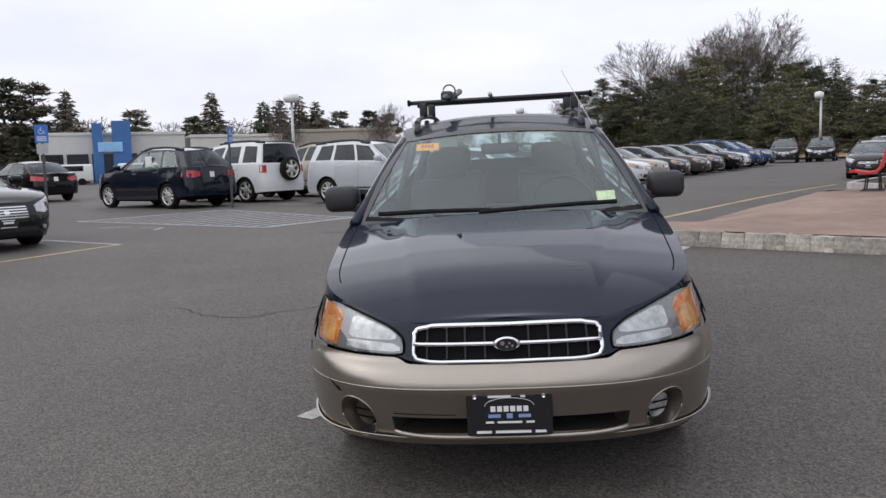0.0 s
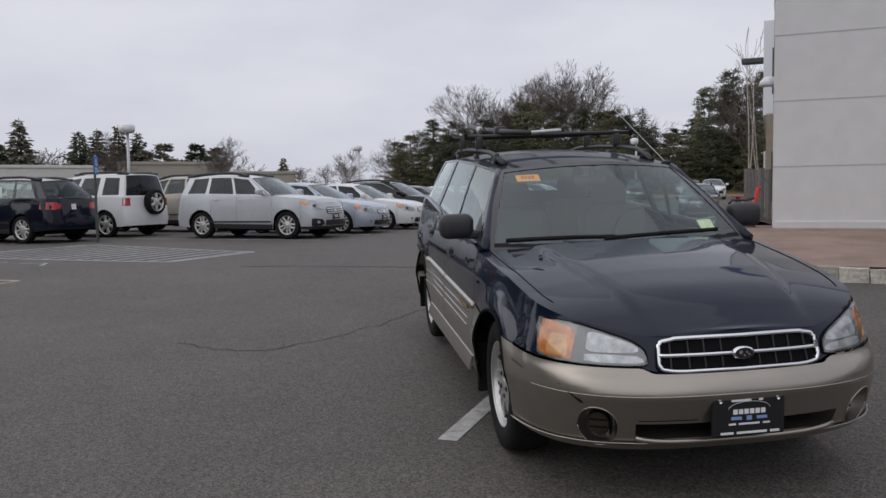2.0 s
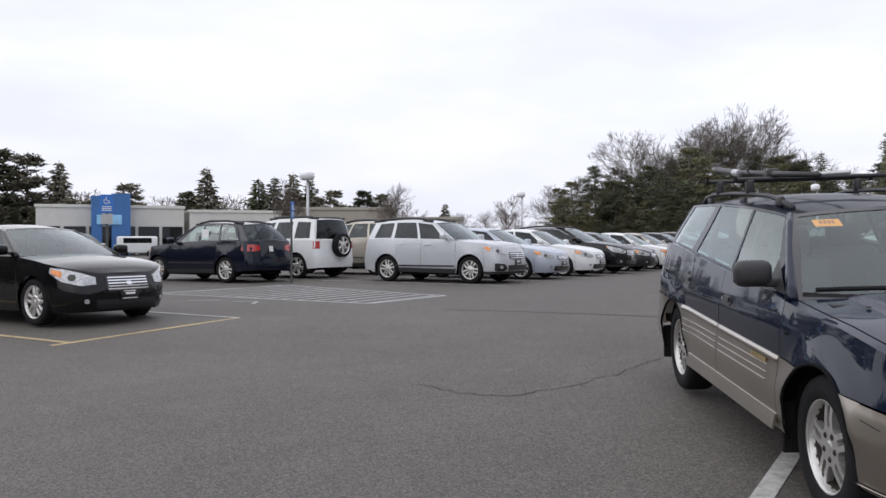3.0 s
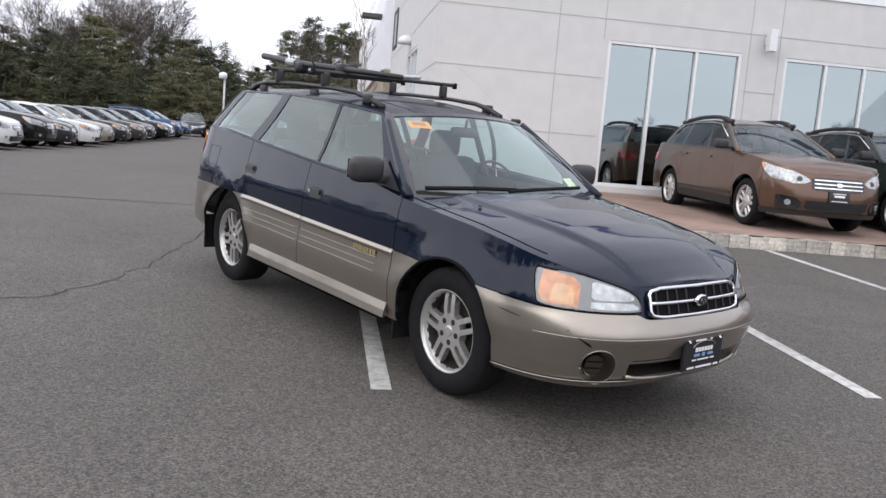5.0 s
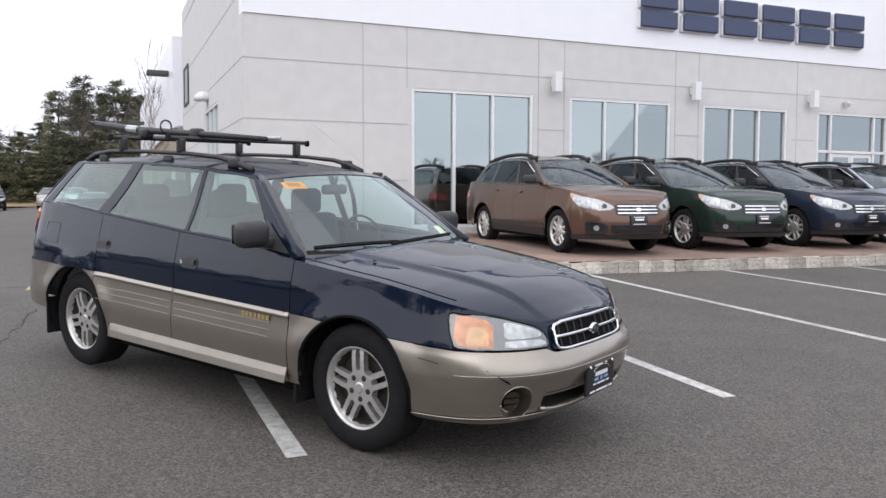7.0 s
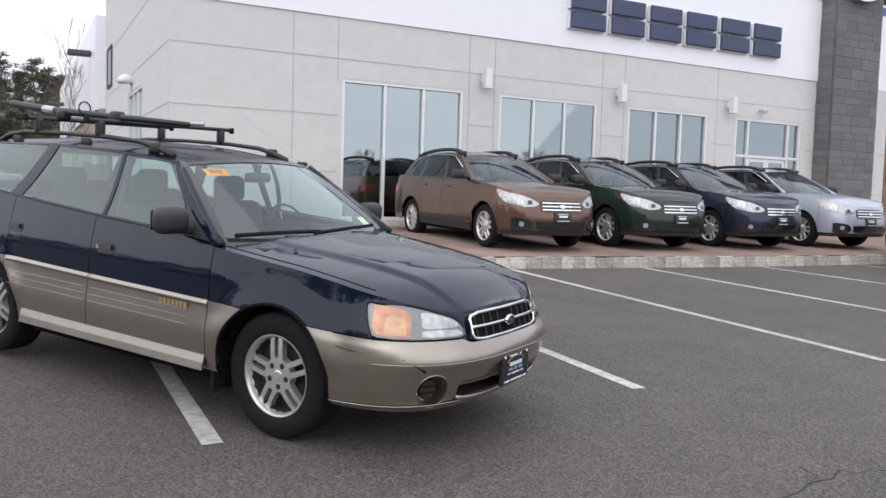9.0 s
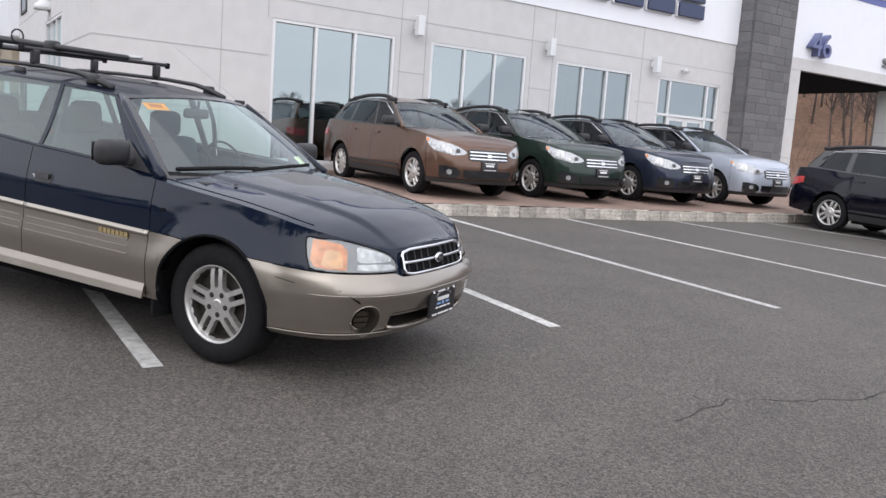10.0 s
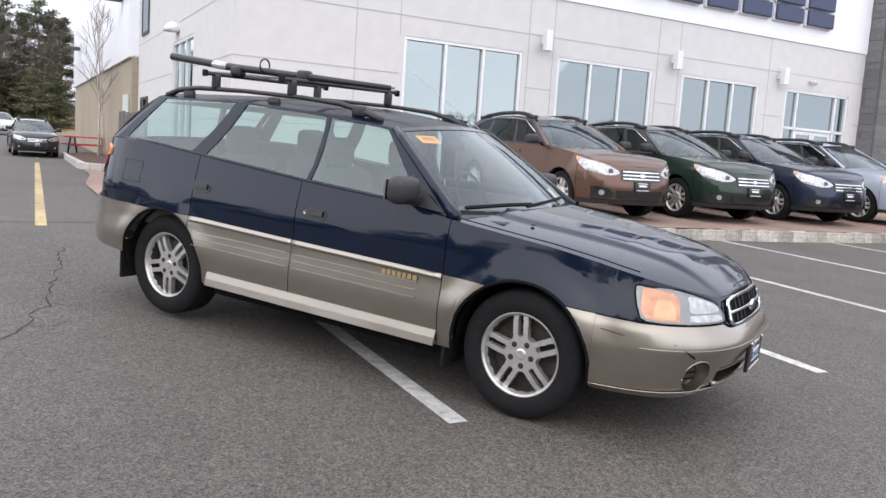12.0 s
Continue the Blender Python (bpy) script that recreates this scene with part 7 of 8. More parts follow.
# the next row, tails to us
W_ = -90.0
suv, suv_sh = build_car("utility_car", lot(-19.5, 11.5, None, W_) @ Matrix.Scale(0.93, 4), BIGSUV, "dark blue utility car with a white window sticker", "car", "", col(P_DKBLUE, trim=BLACKPL, side_glass=GLASS_SIDE, rear_glass=GLASS_TINT))
jeep, jeep_sh = build_car("utility_car", lot(-19.45, 14.3, None, W_), BOXY, "white boxy off-road car with a spare wheel on its tail", "car", "", col(P_WHITE))
build_car("utility_car", lot(-19.15, 17.4, None, W_), BIGSUV, "champagne utility car behind the white one", "car", "", col(P_TAN))
build_car("saloon_car", lot(-30.4, 13.5, None, -95), LUXE, "dark green-black saloon car seen from its tail", "car", "", col(P_BLACK))
build_car("utility_car", lot(-18.6, 22.5, None, E_), BOXY, "white van-like car behind the parked row", "car", "", col(P_WHITE))
# far end
build_car("utility_car", lot(-11.1, 58.0, None, 10), BIGSUV, "dark grey off-road car at the far end of the lane", "car", "", col(P_GREY))
build_car("utility_car", lot(-8.8, 58.5, None, 6), BIGSUV, "black off-road car at the far end of the lane", "car", "", col(P_BLACK))
build_car("estate_car", lot(-2.05, 29.0, None, 3) @ Matrix.Scale(0.83, 4), WAGON, "dark graphite car standing on the lane beside the shop", "car", "", col(P_GREY))
build_car("saloon_car", lot(-5.1, 58.5, None, 0), SEDAN, "champagne saloon car at the far end of the lane", "car", "", col(P_TAN))
build_car("saloon_car", lot(-3.3, 57.0, None, 4), SEDAN, "white saloon car at the far end of the lane", "car", "", col(P_WHITE))
build_car("saloon_car", lot(33.0, 22.0, None, 70), SEDAN, "silver saloon car seen through the service portal", "car", "", col(P_SILVER))

part("window_sticker", box(0.012, 0.3, 0.3, (0.80, 1.95, 1.4)), WHITEPAPER, suv, "white paper sheet behind the side window")
# spare wheel on the off-road car's tail
sw_ = wheel_meshes(BOXY, "spare", BOXY["spokes"])
sp = new("spare_wheel", sw_["tyre"])
sp.parent = jeep
sp.matrix_basis = pose(-0.12, BOXY["yr"] + 0.1, 0.98, 0, 0, -90)
for k in ("rim", "disc", "spokes", "hub"):
    o = new(sw_[k].name.split(".")[0], sw_[k])
    o.parent = sp
part("spare_bracket", box(0.2, 0.2, 0.2, (-0.12, BOXY["yr"], 0.98), 0.02), BLACKPL, jeep)

# ---- trees ----
TWIG_MIN = 0.007


def branch(bm, p, d, ln, r, depth, rng, spread, sides=3, up=0.12):
    """One limb and all that grows from it; the finest twigs are single spikes."""
    n = 3 if depth > 1 else 2 if depth == 1 else 1
    pts, rs = [p], [r]
    for k in range(n):
        d = (d + Vector((rng.uniform(-1, 1), rng.uniform(-1, 1), rng.uniform(-0.6, 1) + up)) * 0.16).normalized()
        p = p + d * ln / n
        pts.append(p)
        rs.append(r * (1 - 0.42 * (k + 1) / n))
    tube(pts, [max(q, TWIG_MIN) for q in rs], sides, bm, caps=False)
    if depth <= 0:
        return
    for k in range(rng.choice((2, 3, 3)) + (1 if depth > 3 else 0)):
        i = n if k < 2 else rng.randrange(1, n + 1)
        side = d.cross(Vector((rng.uniform(-1, 1), rng.uniform(-1, 1), rng.uniform(-1, 1)))).normalized()
        a = spread * rng.uniform(0.55, 1.35)
        branch(bm, pts[i], d * math.cos(a) + side * math.sin(a), ln * rng.uniform(0.62, 0.86), rs[i] * 0.66, depth - 1, rng, spread, 3, up)


def bare_tree_parts(seed, h, depth=5, spread=0.55, material=None):
    rng = random.Random(seed)
    trunk, crown = bmesh.new(), bmesh.new()
    p, d = Vector((0, 0, -0.3)), Vector((0, 0, 1))
    pts, rs = [p], [h * 0.016]
    for k in range(6):
        d = (d + Vector((rng.uniform(-1, 1), rng.uniform(-1, 1), 0)) * 0.07).normalized()
        p = p + d * h * 0.34 / 6
        pts.append(p)
        rs.append(h * 0.016 * (1 - 0.07 * (k + 1)))
    tube(pts, rs, 7, trunk)
    for k in range(7):
        i = rng.randrange(3, 7)
        a = 6.2832 * k / 7 + rng.uniform(-0.4, 0.4)
        e = rng.uniform(0.3, 0.95)
        branch(crown, pts[i], Vector((math.cos(a) * math.sin(e), math.sin(a) * math.sin(e), math.cos(e))), h * rng.uniform(0.15, 0.2), rs[i] * 0.5, depth - 1, rng, spread)
    branch(crown, pts[-1], d, h * 0.19, rs[-1] * 0.8, depth, rng, spread)
    return mesh_of(trunk, "trunk", BARK), mesh_of(crown, "crown", material or TWIG)


def tuft(vs, fs, p, d, ln, w, rng):
    """One narrow three-cornered spray of needles."""
    s = d.cross(Vector((rng.uniform(-1, 1), rng.uniform(-1, 1), rng.uniform(-1, 1)))).normalized() * w
    k = len(vs)
    vs += [p - s, p + s, p + d * ln]
    fs.append((k, k + 1, k + 2))


def needle_mesh(vs, fs, material):
    me = bpy.data.meshes.new("crown")
    me.from_pydata(vs, [], fs)
    me.materials.append(material)
    return me


def conifer_parts(seed, h, wide=0.22, material=None, dense=1.0, big=1.0):
    """A spruce: whorls of drooping limbs, clothed in needles."""
    rng = random.Random(seed)
    trunk, vs, fs = bmesh.new(), [], []
    tube([(0, 0, -0.3), (0.05, 0, h * 0.5), (0, 0.03, h)], [h * 0.014, h * 0.009, 0.015], 6, trunk)
    z = h * 0.04
    while z < h * 0.985:
        t = z / h
        rad = h * wide * 1.2 * (1 - t) ** 1.05 * rng.uniform(0.7, 1.15) + 0.05
        m = max(4, int(9 * (1 - t) + 4))
        for k in range(m):
            a = 2 * math.pi * k / m + rng.uniform(-0.4, 0.4)
            ln = rad * rng.uniform(0.65, 1.2)
            out = Vector((math.cos(a), math.sin(a), -rng.uniform(0.1, 0.35)))
            for j in range(int((5 + ln * 16) * dense)):
                f = rng.uniform(0.12, 1.0)
                q = Vector((0, 0, z)) + out * ln * f + Vector((rng.gauss(0, 0.09), rng.gauss(0, 0.09), rng.gauss(0, 0.06)))
                d = (out + Vector((rng.uniform(-0.9, 0.9), rng.uniform(-0.9, 0.9), rng.uniform(-0.6, 0.25)))).normalized()
                tuft(vs, fs, q, d, rng.uniform(0.2, 0.42) * big * (1.15 - 0.5 * t), rng.uniform(0.03, 0.06) * big / dense, rng)
        z += h * 0.018 + 0.07
    return mesh_of(trunk, "trunk", BARK), needle_mesh(vs, fs, material or NEEDLE)


def pine_parts(seed, h, material=None, dense=1.0, big=1.0):
    """A pine: an uneven crown of limbs that end in upswept feathery sprays, with gaps between."""
    rng = random.Random(seed)
    trunk, vs, fs = bmesh.new(), [], []
    tube([(0, 0, -0.3), (rng.uniform(-0.3, 0.3), 0, h * 0.4), (rng.uniform(-0.5, 0.5), rng.uniform(-0.4, 0.4), h * 0.95)], [h * 0.016, h * 0.011, 0.03], 7, trunk)
    lean = [rng.uniform(0.7, 1.25) for _ in range(8)]
    for k in range(100):
        t = rng.uniform(0.03, 0.97) ** 1.1
        z = h * t
        a = rng.uniform(0, 6.28)
        ln = h * (0.22 * (1 - t) ** 0.5 + 0.02) * lean[int(a / 6.2832 * 8) % 8] * rng.uniform(0.45, 1.1)
        rise = rng.uniform(-0.05, 0.3)
        tip = Vector((math.cos(a) * ln, math.sin(a) * ln, z + ln * rise))
        if k % 3 == 0:
            tube([(0, 0, z - 0.2), tip], [0.05, 0.015], 3, trunk, caps=False)
        root = Vector((0, 0, z))
        for j in range(int(110 * dense * (1.15 - 0.5 * t))):
            f = rng.uniform(0.25, 1.0) ** 0.7
            q = root.lerp(tip, f) + Vector((rng.gauss(0, 1), rng.gauss(0, 1), rng.gauss(0.15, 0.6))) * h * 0.02 * (1.2 - 0.5 * t)
            d = Vector((math.cos(a) * 0.6 + rng.uniform(-0.9, 0.9), math.sin(a) * 0.6 + rng.uniform(-0.9, 0.9), rng.uniform(-0.35, 0.9))).normalized()
            tuft(vs, fs, q, d, rng.uniform(0.16, 0.36) * big, rng.uniform(0.022, 0.045) * big / dense, rng)
    return mesh_of(trunk, "trunk", BARK), needle_mesh(vs, fs, material or NEEDLE)


BARE = [bare_tree_parts(21, 10, 6, 0.42), bare_tree_parts(22, 10, 6, 0.5), bare_tree_parts(23, 10, 6, 0.45)]
TWIG_MIN = 0.022
BAREFAR = [bare_tree_parts(24, 10, 4, 0.5, TWIGHAZE), bare_tree_parts(25, 10, 4, 0.6, TWIGHAZE)]
TWIG_MIN = 0.008
SPRUCE = [conifer_parts(31, 10), conifer_parts(32, 10, 0.26), conifer_parts(33, 10, 0.2, NEEDLE2)]
PINEFAR = [pine_parts(46, 10, NEEDLE, 0.5, 1.5), pine_parts(47, 10, NEEDLEHAZE, 0.5, 1.5)]
SPRUCEFAR = [conifer_parts(34, 10, 0.26, NEEDLE, 0.5, 1.5), conifer_parts(35, 10, 0.22, NEEDLEHAZE, 0.5, 1.5)]
PINE = [pine_parts(41, 10), pine_parts(42, 10), pine_parts(43, 10, NEEDLE2), pine_parts(44, 10)]
PINELOW = [pine_parts(48, 10, None, 0.3), pine_parts(49, 10, NEEDLE2, 0.3)]
rt = random.Random(9)


def plant(kind, u, v, z, h, label, group="", wide=1.0):
    tr, cr_ = rt.choice(kind) if isinstance(kind, list) else kind
    t = thing("tree", LOT @ pose(u, v, z, 0, 0, rt.uniform(0, 360)) @ Matrix.Diagonal((h / 10 * wide, h / 10 * wide, h / 10, 1)), label, "tree", group)
    for me in (tr, cr_):
        o = new(me.name.split(".")[0], me)
        o.parent = t
    return t


EV, BT = "dark evergreen tree in the belt behind the car park", "bare leafless tree rising over the evergreens"
# belt behind the lane
for i in range(34):
    u = -39 + 1.25 * i + rt.uniform(-0.7, 0.7)
    h = (9.4 if u > -29 else 8.0) + rt.uniform(-1.6, 1.3)
    if -12.5 < u < -8:
        h = 7.4
    if u > -6:
        h = 12.5 + rt.uniform(-1, 1.2)
    plant(rt.choice((PINE, PINE, PINE, PINE, PINE, PINE, SPRUCE)), u, 86 + rt.uniform(-3, 4), 1.0, h, EV, "evergreen belt", rt.uniform(1.45, 1.9) if u < -7 else rt.uniform(1.0, 1.3))
for i in range(34):
    u = -38 + 1.2 * i + rt.uniform(-0.7, 0.7)
    plant([PINE[2], PINE[3], PINE[2], PINE[0]], u, 79 + rt.uniform(-2.5, 2), 0.9, rt.uniform(4.5, 7.5), "lower olive-green evergreen at the edge of the belt", "belt edge", rt.uniform(1.6, 2.1))
for u, v, h in ((-30.6, 88, 14.8), (-28.4, 90, 15.4), (-24.0, 90, 15.6), (-21.3, 91, 16.6), (-18.6, 92, 14.8), (-45, 79, 6), (-41, 84, 7.5), (-37.5, 84, 8.5), (-1.5, 84, 13)):
    plant(BARE, u, v, 1.0, h, BT, "bare trees over the belt", 1.2)
for i in range(12):
    plant(BAREFAR, -58 + 1.9 * i + rt.uniform(-1, 1), 84 + rt.uniform(-4, 6), 0.8, rt.uniform(3.0, 5.0), "low bare scrub beyond the parked row", "scrub", 1.6)
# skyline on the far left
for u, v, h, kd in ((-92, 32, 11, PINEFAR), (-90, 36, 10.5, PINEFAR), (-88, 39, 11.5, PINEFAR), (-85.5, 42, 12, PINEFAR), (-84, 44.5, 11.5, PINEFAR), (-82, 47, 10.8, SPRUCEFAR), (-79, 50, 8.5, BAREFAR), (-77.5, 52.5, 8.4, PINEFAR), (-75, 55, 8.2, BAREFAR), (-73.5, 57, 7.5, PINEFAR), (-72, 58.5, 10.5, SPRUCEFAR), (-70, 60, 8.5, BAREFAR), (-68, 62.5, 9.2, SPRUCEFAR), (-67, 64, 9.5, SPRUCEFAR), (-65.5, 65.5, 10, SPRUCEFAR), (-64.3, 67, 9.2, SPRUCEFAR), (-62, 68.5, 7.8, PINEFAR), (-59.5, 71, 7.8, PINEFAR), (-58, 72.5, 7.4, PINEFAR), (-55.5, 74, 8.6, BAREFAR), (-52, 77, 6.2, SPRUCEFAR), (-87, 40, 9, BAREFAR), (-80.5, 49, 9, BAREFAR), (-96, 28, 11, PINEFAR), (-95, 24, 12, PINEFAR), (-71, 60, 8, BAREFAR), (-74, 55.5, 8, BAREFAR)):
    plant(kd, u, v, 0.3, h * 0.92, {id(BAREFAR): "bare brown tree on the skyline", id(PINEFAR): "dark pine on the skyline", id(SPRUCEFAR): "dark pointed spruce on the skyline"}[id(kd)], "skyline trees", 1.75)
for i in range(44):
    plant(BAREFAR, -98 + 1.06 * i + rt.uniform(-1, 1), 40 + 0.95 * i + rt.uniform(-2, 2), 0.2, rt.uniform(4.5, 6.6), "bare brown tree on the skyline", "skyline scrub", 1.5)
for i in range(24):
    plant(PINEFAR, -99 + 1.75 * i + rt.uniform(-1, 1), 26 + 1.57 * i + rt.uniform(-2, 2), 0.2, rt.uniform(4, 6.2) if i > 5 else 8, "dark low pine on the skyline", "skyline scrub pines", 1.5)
plant(BARE[1], -33.0, 40.0, 0.4, 5.2, "small bare street tree in the car park", "", 0.9)
plant(BARE[0], -44.5, 42.0, 0.4, 6.0, "small bare street tree by the low building", "", 0.9)

# bare trees across the road, behind the walk
for i in range(16):
    plant(BAREFAR, -30 + 6.5 * i + rt.uniform(-2, 2), -62 + rt.uniform(-6, 6), -0.7, rt.uniform(7, 10.5), "bare roadside tree across the road", "roadside trees", 1.2)

# evergreens out of view behind the walk, added to darken the car's reflections
for i in range(46):
    t_ = i / 45
    plant(PINELOW, -60 + 38 * t_ + rt.uniform(-3, 3), 4 - 50 * t_ + rt.uniform(-3, 3), -0.3, rt.uniform(8.5, 13), "unseen evergreen added to darken the car's side reflections", "roadside belt", 1.7)

# dry bank under the evergreens
bk = bmesh.new()
grid(lambda a, b: Vector((-60 + 75 * a, 71 + 30 * b, 0.8 + 2.2 * smooth01(b * 1.4) + 0.15 * math.sin(a * 40) * b)), 40, 10, bk)
bo = part("grass_bank", bk, DRYGRASS, None, smooth=True)
bo.matrix_basis = LOT
tagged(bo, "dry yellow-brown grass bank under the trees", "bank", kind="structure")

# wooded hill behind the shop
HQ = (0.85, 0.527)


def hill_z(q, p):
    return 0.6 + 27 * smooth01((q - 50) / 85) + 0.6 * math.sin(p * 0.21) * smooth01((q - 52) / 30)


def hill_pt(q, p):
    return Vector((q * HQ[0] - p * HQ[1], q * HQ[1] + p * HQ[0], hill_z(q, p)))


hb2 = bmesh.new()
grid(lambda a, b: hill_pt(46 + 110 * a, -55 + 110 * b), 30, 30, hb2)
ho = part("wooded_hill", hb2, LITTER, None, smooth=True)
ho.matrix_basis = LOT
tagged(ho, "brown leaf-covered hillside behind the shop", "hill", kind="structure")
rh = random.Random(17)
wd = bmesh.new()
for i in range(760):
    q, p = 58 + 88 * rh.random() ** 0.8, rh.uniform(-40, 45)
    b = hill_pt(q, p)
    h = rh.uniform(7.5, 12)
    ln = Vector((rh.uniform(-0.14, 0.14), rh.uniform(-0.14, 0.14), 1)).normalized()
    tube([b, b + ln * h * 0.5, b + ln * h], [0.1, 0.06, 0.015], 4, wd, caps=False)
    for k in range(11):
        t = rh.uniform(0.3, 0.95)
        a = rh.uniform(0, 6.28)
        s = b + ln * h * t
        d = Vector((math.cos(a), math.sin(a), rh.uniform(0.7, 1.6))).normalized()
        l2 = h * rh.uniform(0.12, 0.26)
        e = s + d * l2
        tube([s, e], [0.04, 0.012], 3, wd, caps=False)
        for j in range(8):
            a2 = rh.uniform(0, 6.28)
            d2 = (d + Vector((math.cos(a2), math.sin(a2), 0.4)) * 0.7).normalized()
            s2 = s.lerp(e, rh.uniform(0.3, 1.0))
            tube([s2, s2 + d2 * l2 * 0.6], [0.02, 0.008], 3, wd, caps=False)
wo = part("hillside_woods", wd, mat("wood_grey_bark", (0.075, 0.06, 0.052), 0.95, scale=1.2, var=0.3), None)
wo.matrix_basis = LOT
tagged(wo, "dense bare winter woods on the hillside", "woods", kind="stuff")
ug = bmesh.new()
for i in range(2600):
    q, p = 52 + 60 * rh.random(), rh.uniform(-40, 45)
    b = hill_pt(q, p)
    a = rh.uniform(0, 6.28)
    h = rh.uniform(0.5, 2.2)
    d = Vector((math.cos(a) * 0.5, math.sin(a) * 0.5, 1)).normalized()
    tube([b, b + d * h], [0.02, 0.006], 3, ug, caps=False)
uo = part("undergrowth", ug, mat("brush", (0.11, 0.066, 0.047), 0.95, scale=2, var=0.3), None)
uo.matrix_basis = LOT
tagged(uo, "brown brushwood on the lower hillside", "brush", kind="stuff")

# ---- low buildings across the road ----
def quad_house(name, p0, p1, depth, z0, z1, material, label):
    a, b = Vector(p0), Vector(p1)
    yaw = math.degrees(math.atan2(b.y - a.y, b.x - a.x))
    t = thing(name, LOT @ pose(a.x, a.y, z0, 0, 0, yaw), label, "building", kind="structure")
    ln = (b - a).length
    part("wall", box(ln, depth, z1 - z0, (ln / 2, depth / 2, (z1 - z0) / 2), 0.02), material, t)
    part("parapet", box(ln + 0.2, depth + 0.2, 0.25, (ln / 2, depth / 2, z1 - z0 + 0.1), 0.03), BLDWHITE if material is BLDWHITE else BLDTAN, t)
    return t, ln


dl, ln = quad_house("low_showroom", (-63.3, 33.2), (-57.0, 42.8), 12, 0.2, 4.3, BLDWHITE, "cream low showroom with dark glazing across the car park")
# each pane is backed by a near-black sheet, painting a dim room as colour
for k in range(6):
    part("window", box(ln / 6 - 0.25, 0.1, 2.4, (ln / 6 * (k + 0.5), -0.03, 1.35), 0.02), GLASS_TINT, dl)
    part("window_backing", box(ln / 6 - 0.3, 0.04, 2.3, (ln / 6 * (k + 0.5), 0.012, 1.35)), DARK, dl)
dl2, ln2 = quad_house("low_showroom", (-56.5, 43.0), (-52.0, 49.5), 12, 0.2, 4.0, BLDWHITE, "cream low showroom wing across the car park")
part("dark_glazing", box(ln2 - 1.0, 0.1, 1.9, (ln2 / 2, -0.03, 1.1), 0.02), GLASS_TINT, dl2)
# likewise here: a near-black sheet in place of an unlit room
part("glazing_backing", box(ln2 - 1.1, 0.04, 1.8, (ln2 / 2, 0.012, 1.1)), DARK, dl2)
ar_ = thing("blue_entrance_frame", LOT @ pose(-62.2, 34.2, 0.2, 0, 0, 57), "bright blue entrance frame with a light blue panel", "building", kind="structure")
part("pillar", box(0.8, 1.2, 5.0, (3.05, -0.8, 2.5), 0.03), BLDBLUE, ar_)
part("pillar", box(1.45, 1.2, 5.2, (4.9, -0.8, 2.6), 0.03), BLDBLUE, ar_)
part("panel", box(1.9, 0.6, 0.8, (4.0, -1.2, 3.05), 0.05), mat("light_blue_panel", (0.25, 0.5, 0.75), 0.4, scale=2, var=0.2), ar_)
for u0, v0, ln3 in ((-60.5, 33.5, 4.5), (-57.5, 38.2, 3.0)):
    vn = thing("white_van", LOT @ pose(u0, v0, 0.2, 0, 0, 57), "white van parked before the low showroom", "van")
    part("body", box(ln3, 1.9, 1.35, (0, -2.2, 1.0), 0.15, 3), P_WHITE, vn, smooth=True)
    part("window", box(ln3 * 0.7, 0.02, 0.4, (0, -3.16, 1.35), 0.01), GLASS_TINT, vn)
    for x in (-0.32, 0.32):
        o = part("wheel", lathe([(-0.1, 0.0), (-0.1, 0.3), (0.1, 0.3), (0.1, 0.0)], 16, "Y"), RUBBER, vn)
        o.location = (x * ln3, -3.1, 0.3)
tb_, ln4 = quad_house("metal_shed", (-47.5, 46.3), (-41.0, 52.0), 14, 0.3, 4.1, BLDTAN, "tan metal shed with a shallow roof behind the cars")
tb2, ln5 = quad_house("metal_shed", (-41.0, 52.0), (-36.8, 55.2), 14, 0.3, 3.3, BLDTAN, "tan metal shed end behind the cars")

# ---- street furniture ----
def light_pole(u, v, z, h, head, label):
    t = thing("lamp_post", LOT @ pose(u, v, z), label, "lamp post", "car park lamp posts")
    part("pole", tube([(0, 0, 0), (0, 0, h)], [0.1, 0.07], 8), GALV, t, smooth=True)
    part("base", box(0.5, 0.5, 0.5, (0, 0, 0.2), 0.03), GRANITE, t)
    part("head", lathe([(-0.28, 0.0), (-0.28, 0.42 * head), (-0.1, 0.52 * head), (0.12, 0.5 * head), (0.2, 0.3 * head), (0.24, 0.0)], 16, "Z"), ALU, t, smooth=True).location = (0.35 * (head - 1), 0, h)
    return t


light_pole(-31.9, 30.7, 0.35, 4.85, 0.85, "white steel lamp post with a round flat head")
light_pole(-9.4, 61.7, 0.6, 4.8, 0.62, "white steel lamp post before the evergreens")
light_pole(-31.6, 57.0, 0.5, 4.9, 0.7, "white steel lamp post beyond the parked row")


mast = thing("radio_mast", LOT @ pose(-124.9, 58.6, 0), "thin pale lattice radio mast beyond the trees", "mast")
for k in range(3):
    a0 = 2 * math.pi * k / 3
    part("leg", tube([(0.7 * math.cos(a0), 0.7 * math.sin(a0), 0), (0.45 * math.cos(a0), 0.45 * math.sin(a0), 21)], 0.07, 5), GALV, mast)
for k in range(24):
    a0, a1 = 2 * math.pi * k / 3, 2 * math.pi * (k + 1) / 3
    z_ = 9.0 + 0.5 * k
    part("brace", tube([(0.6 * math.cos(a0), 0.6 * math.sin(a0), z_), (0.6 * math.cos(a1), 0.6 * math.sin(a1), z_ + 0.5)], 0.035, 4), GALV, mast)


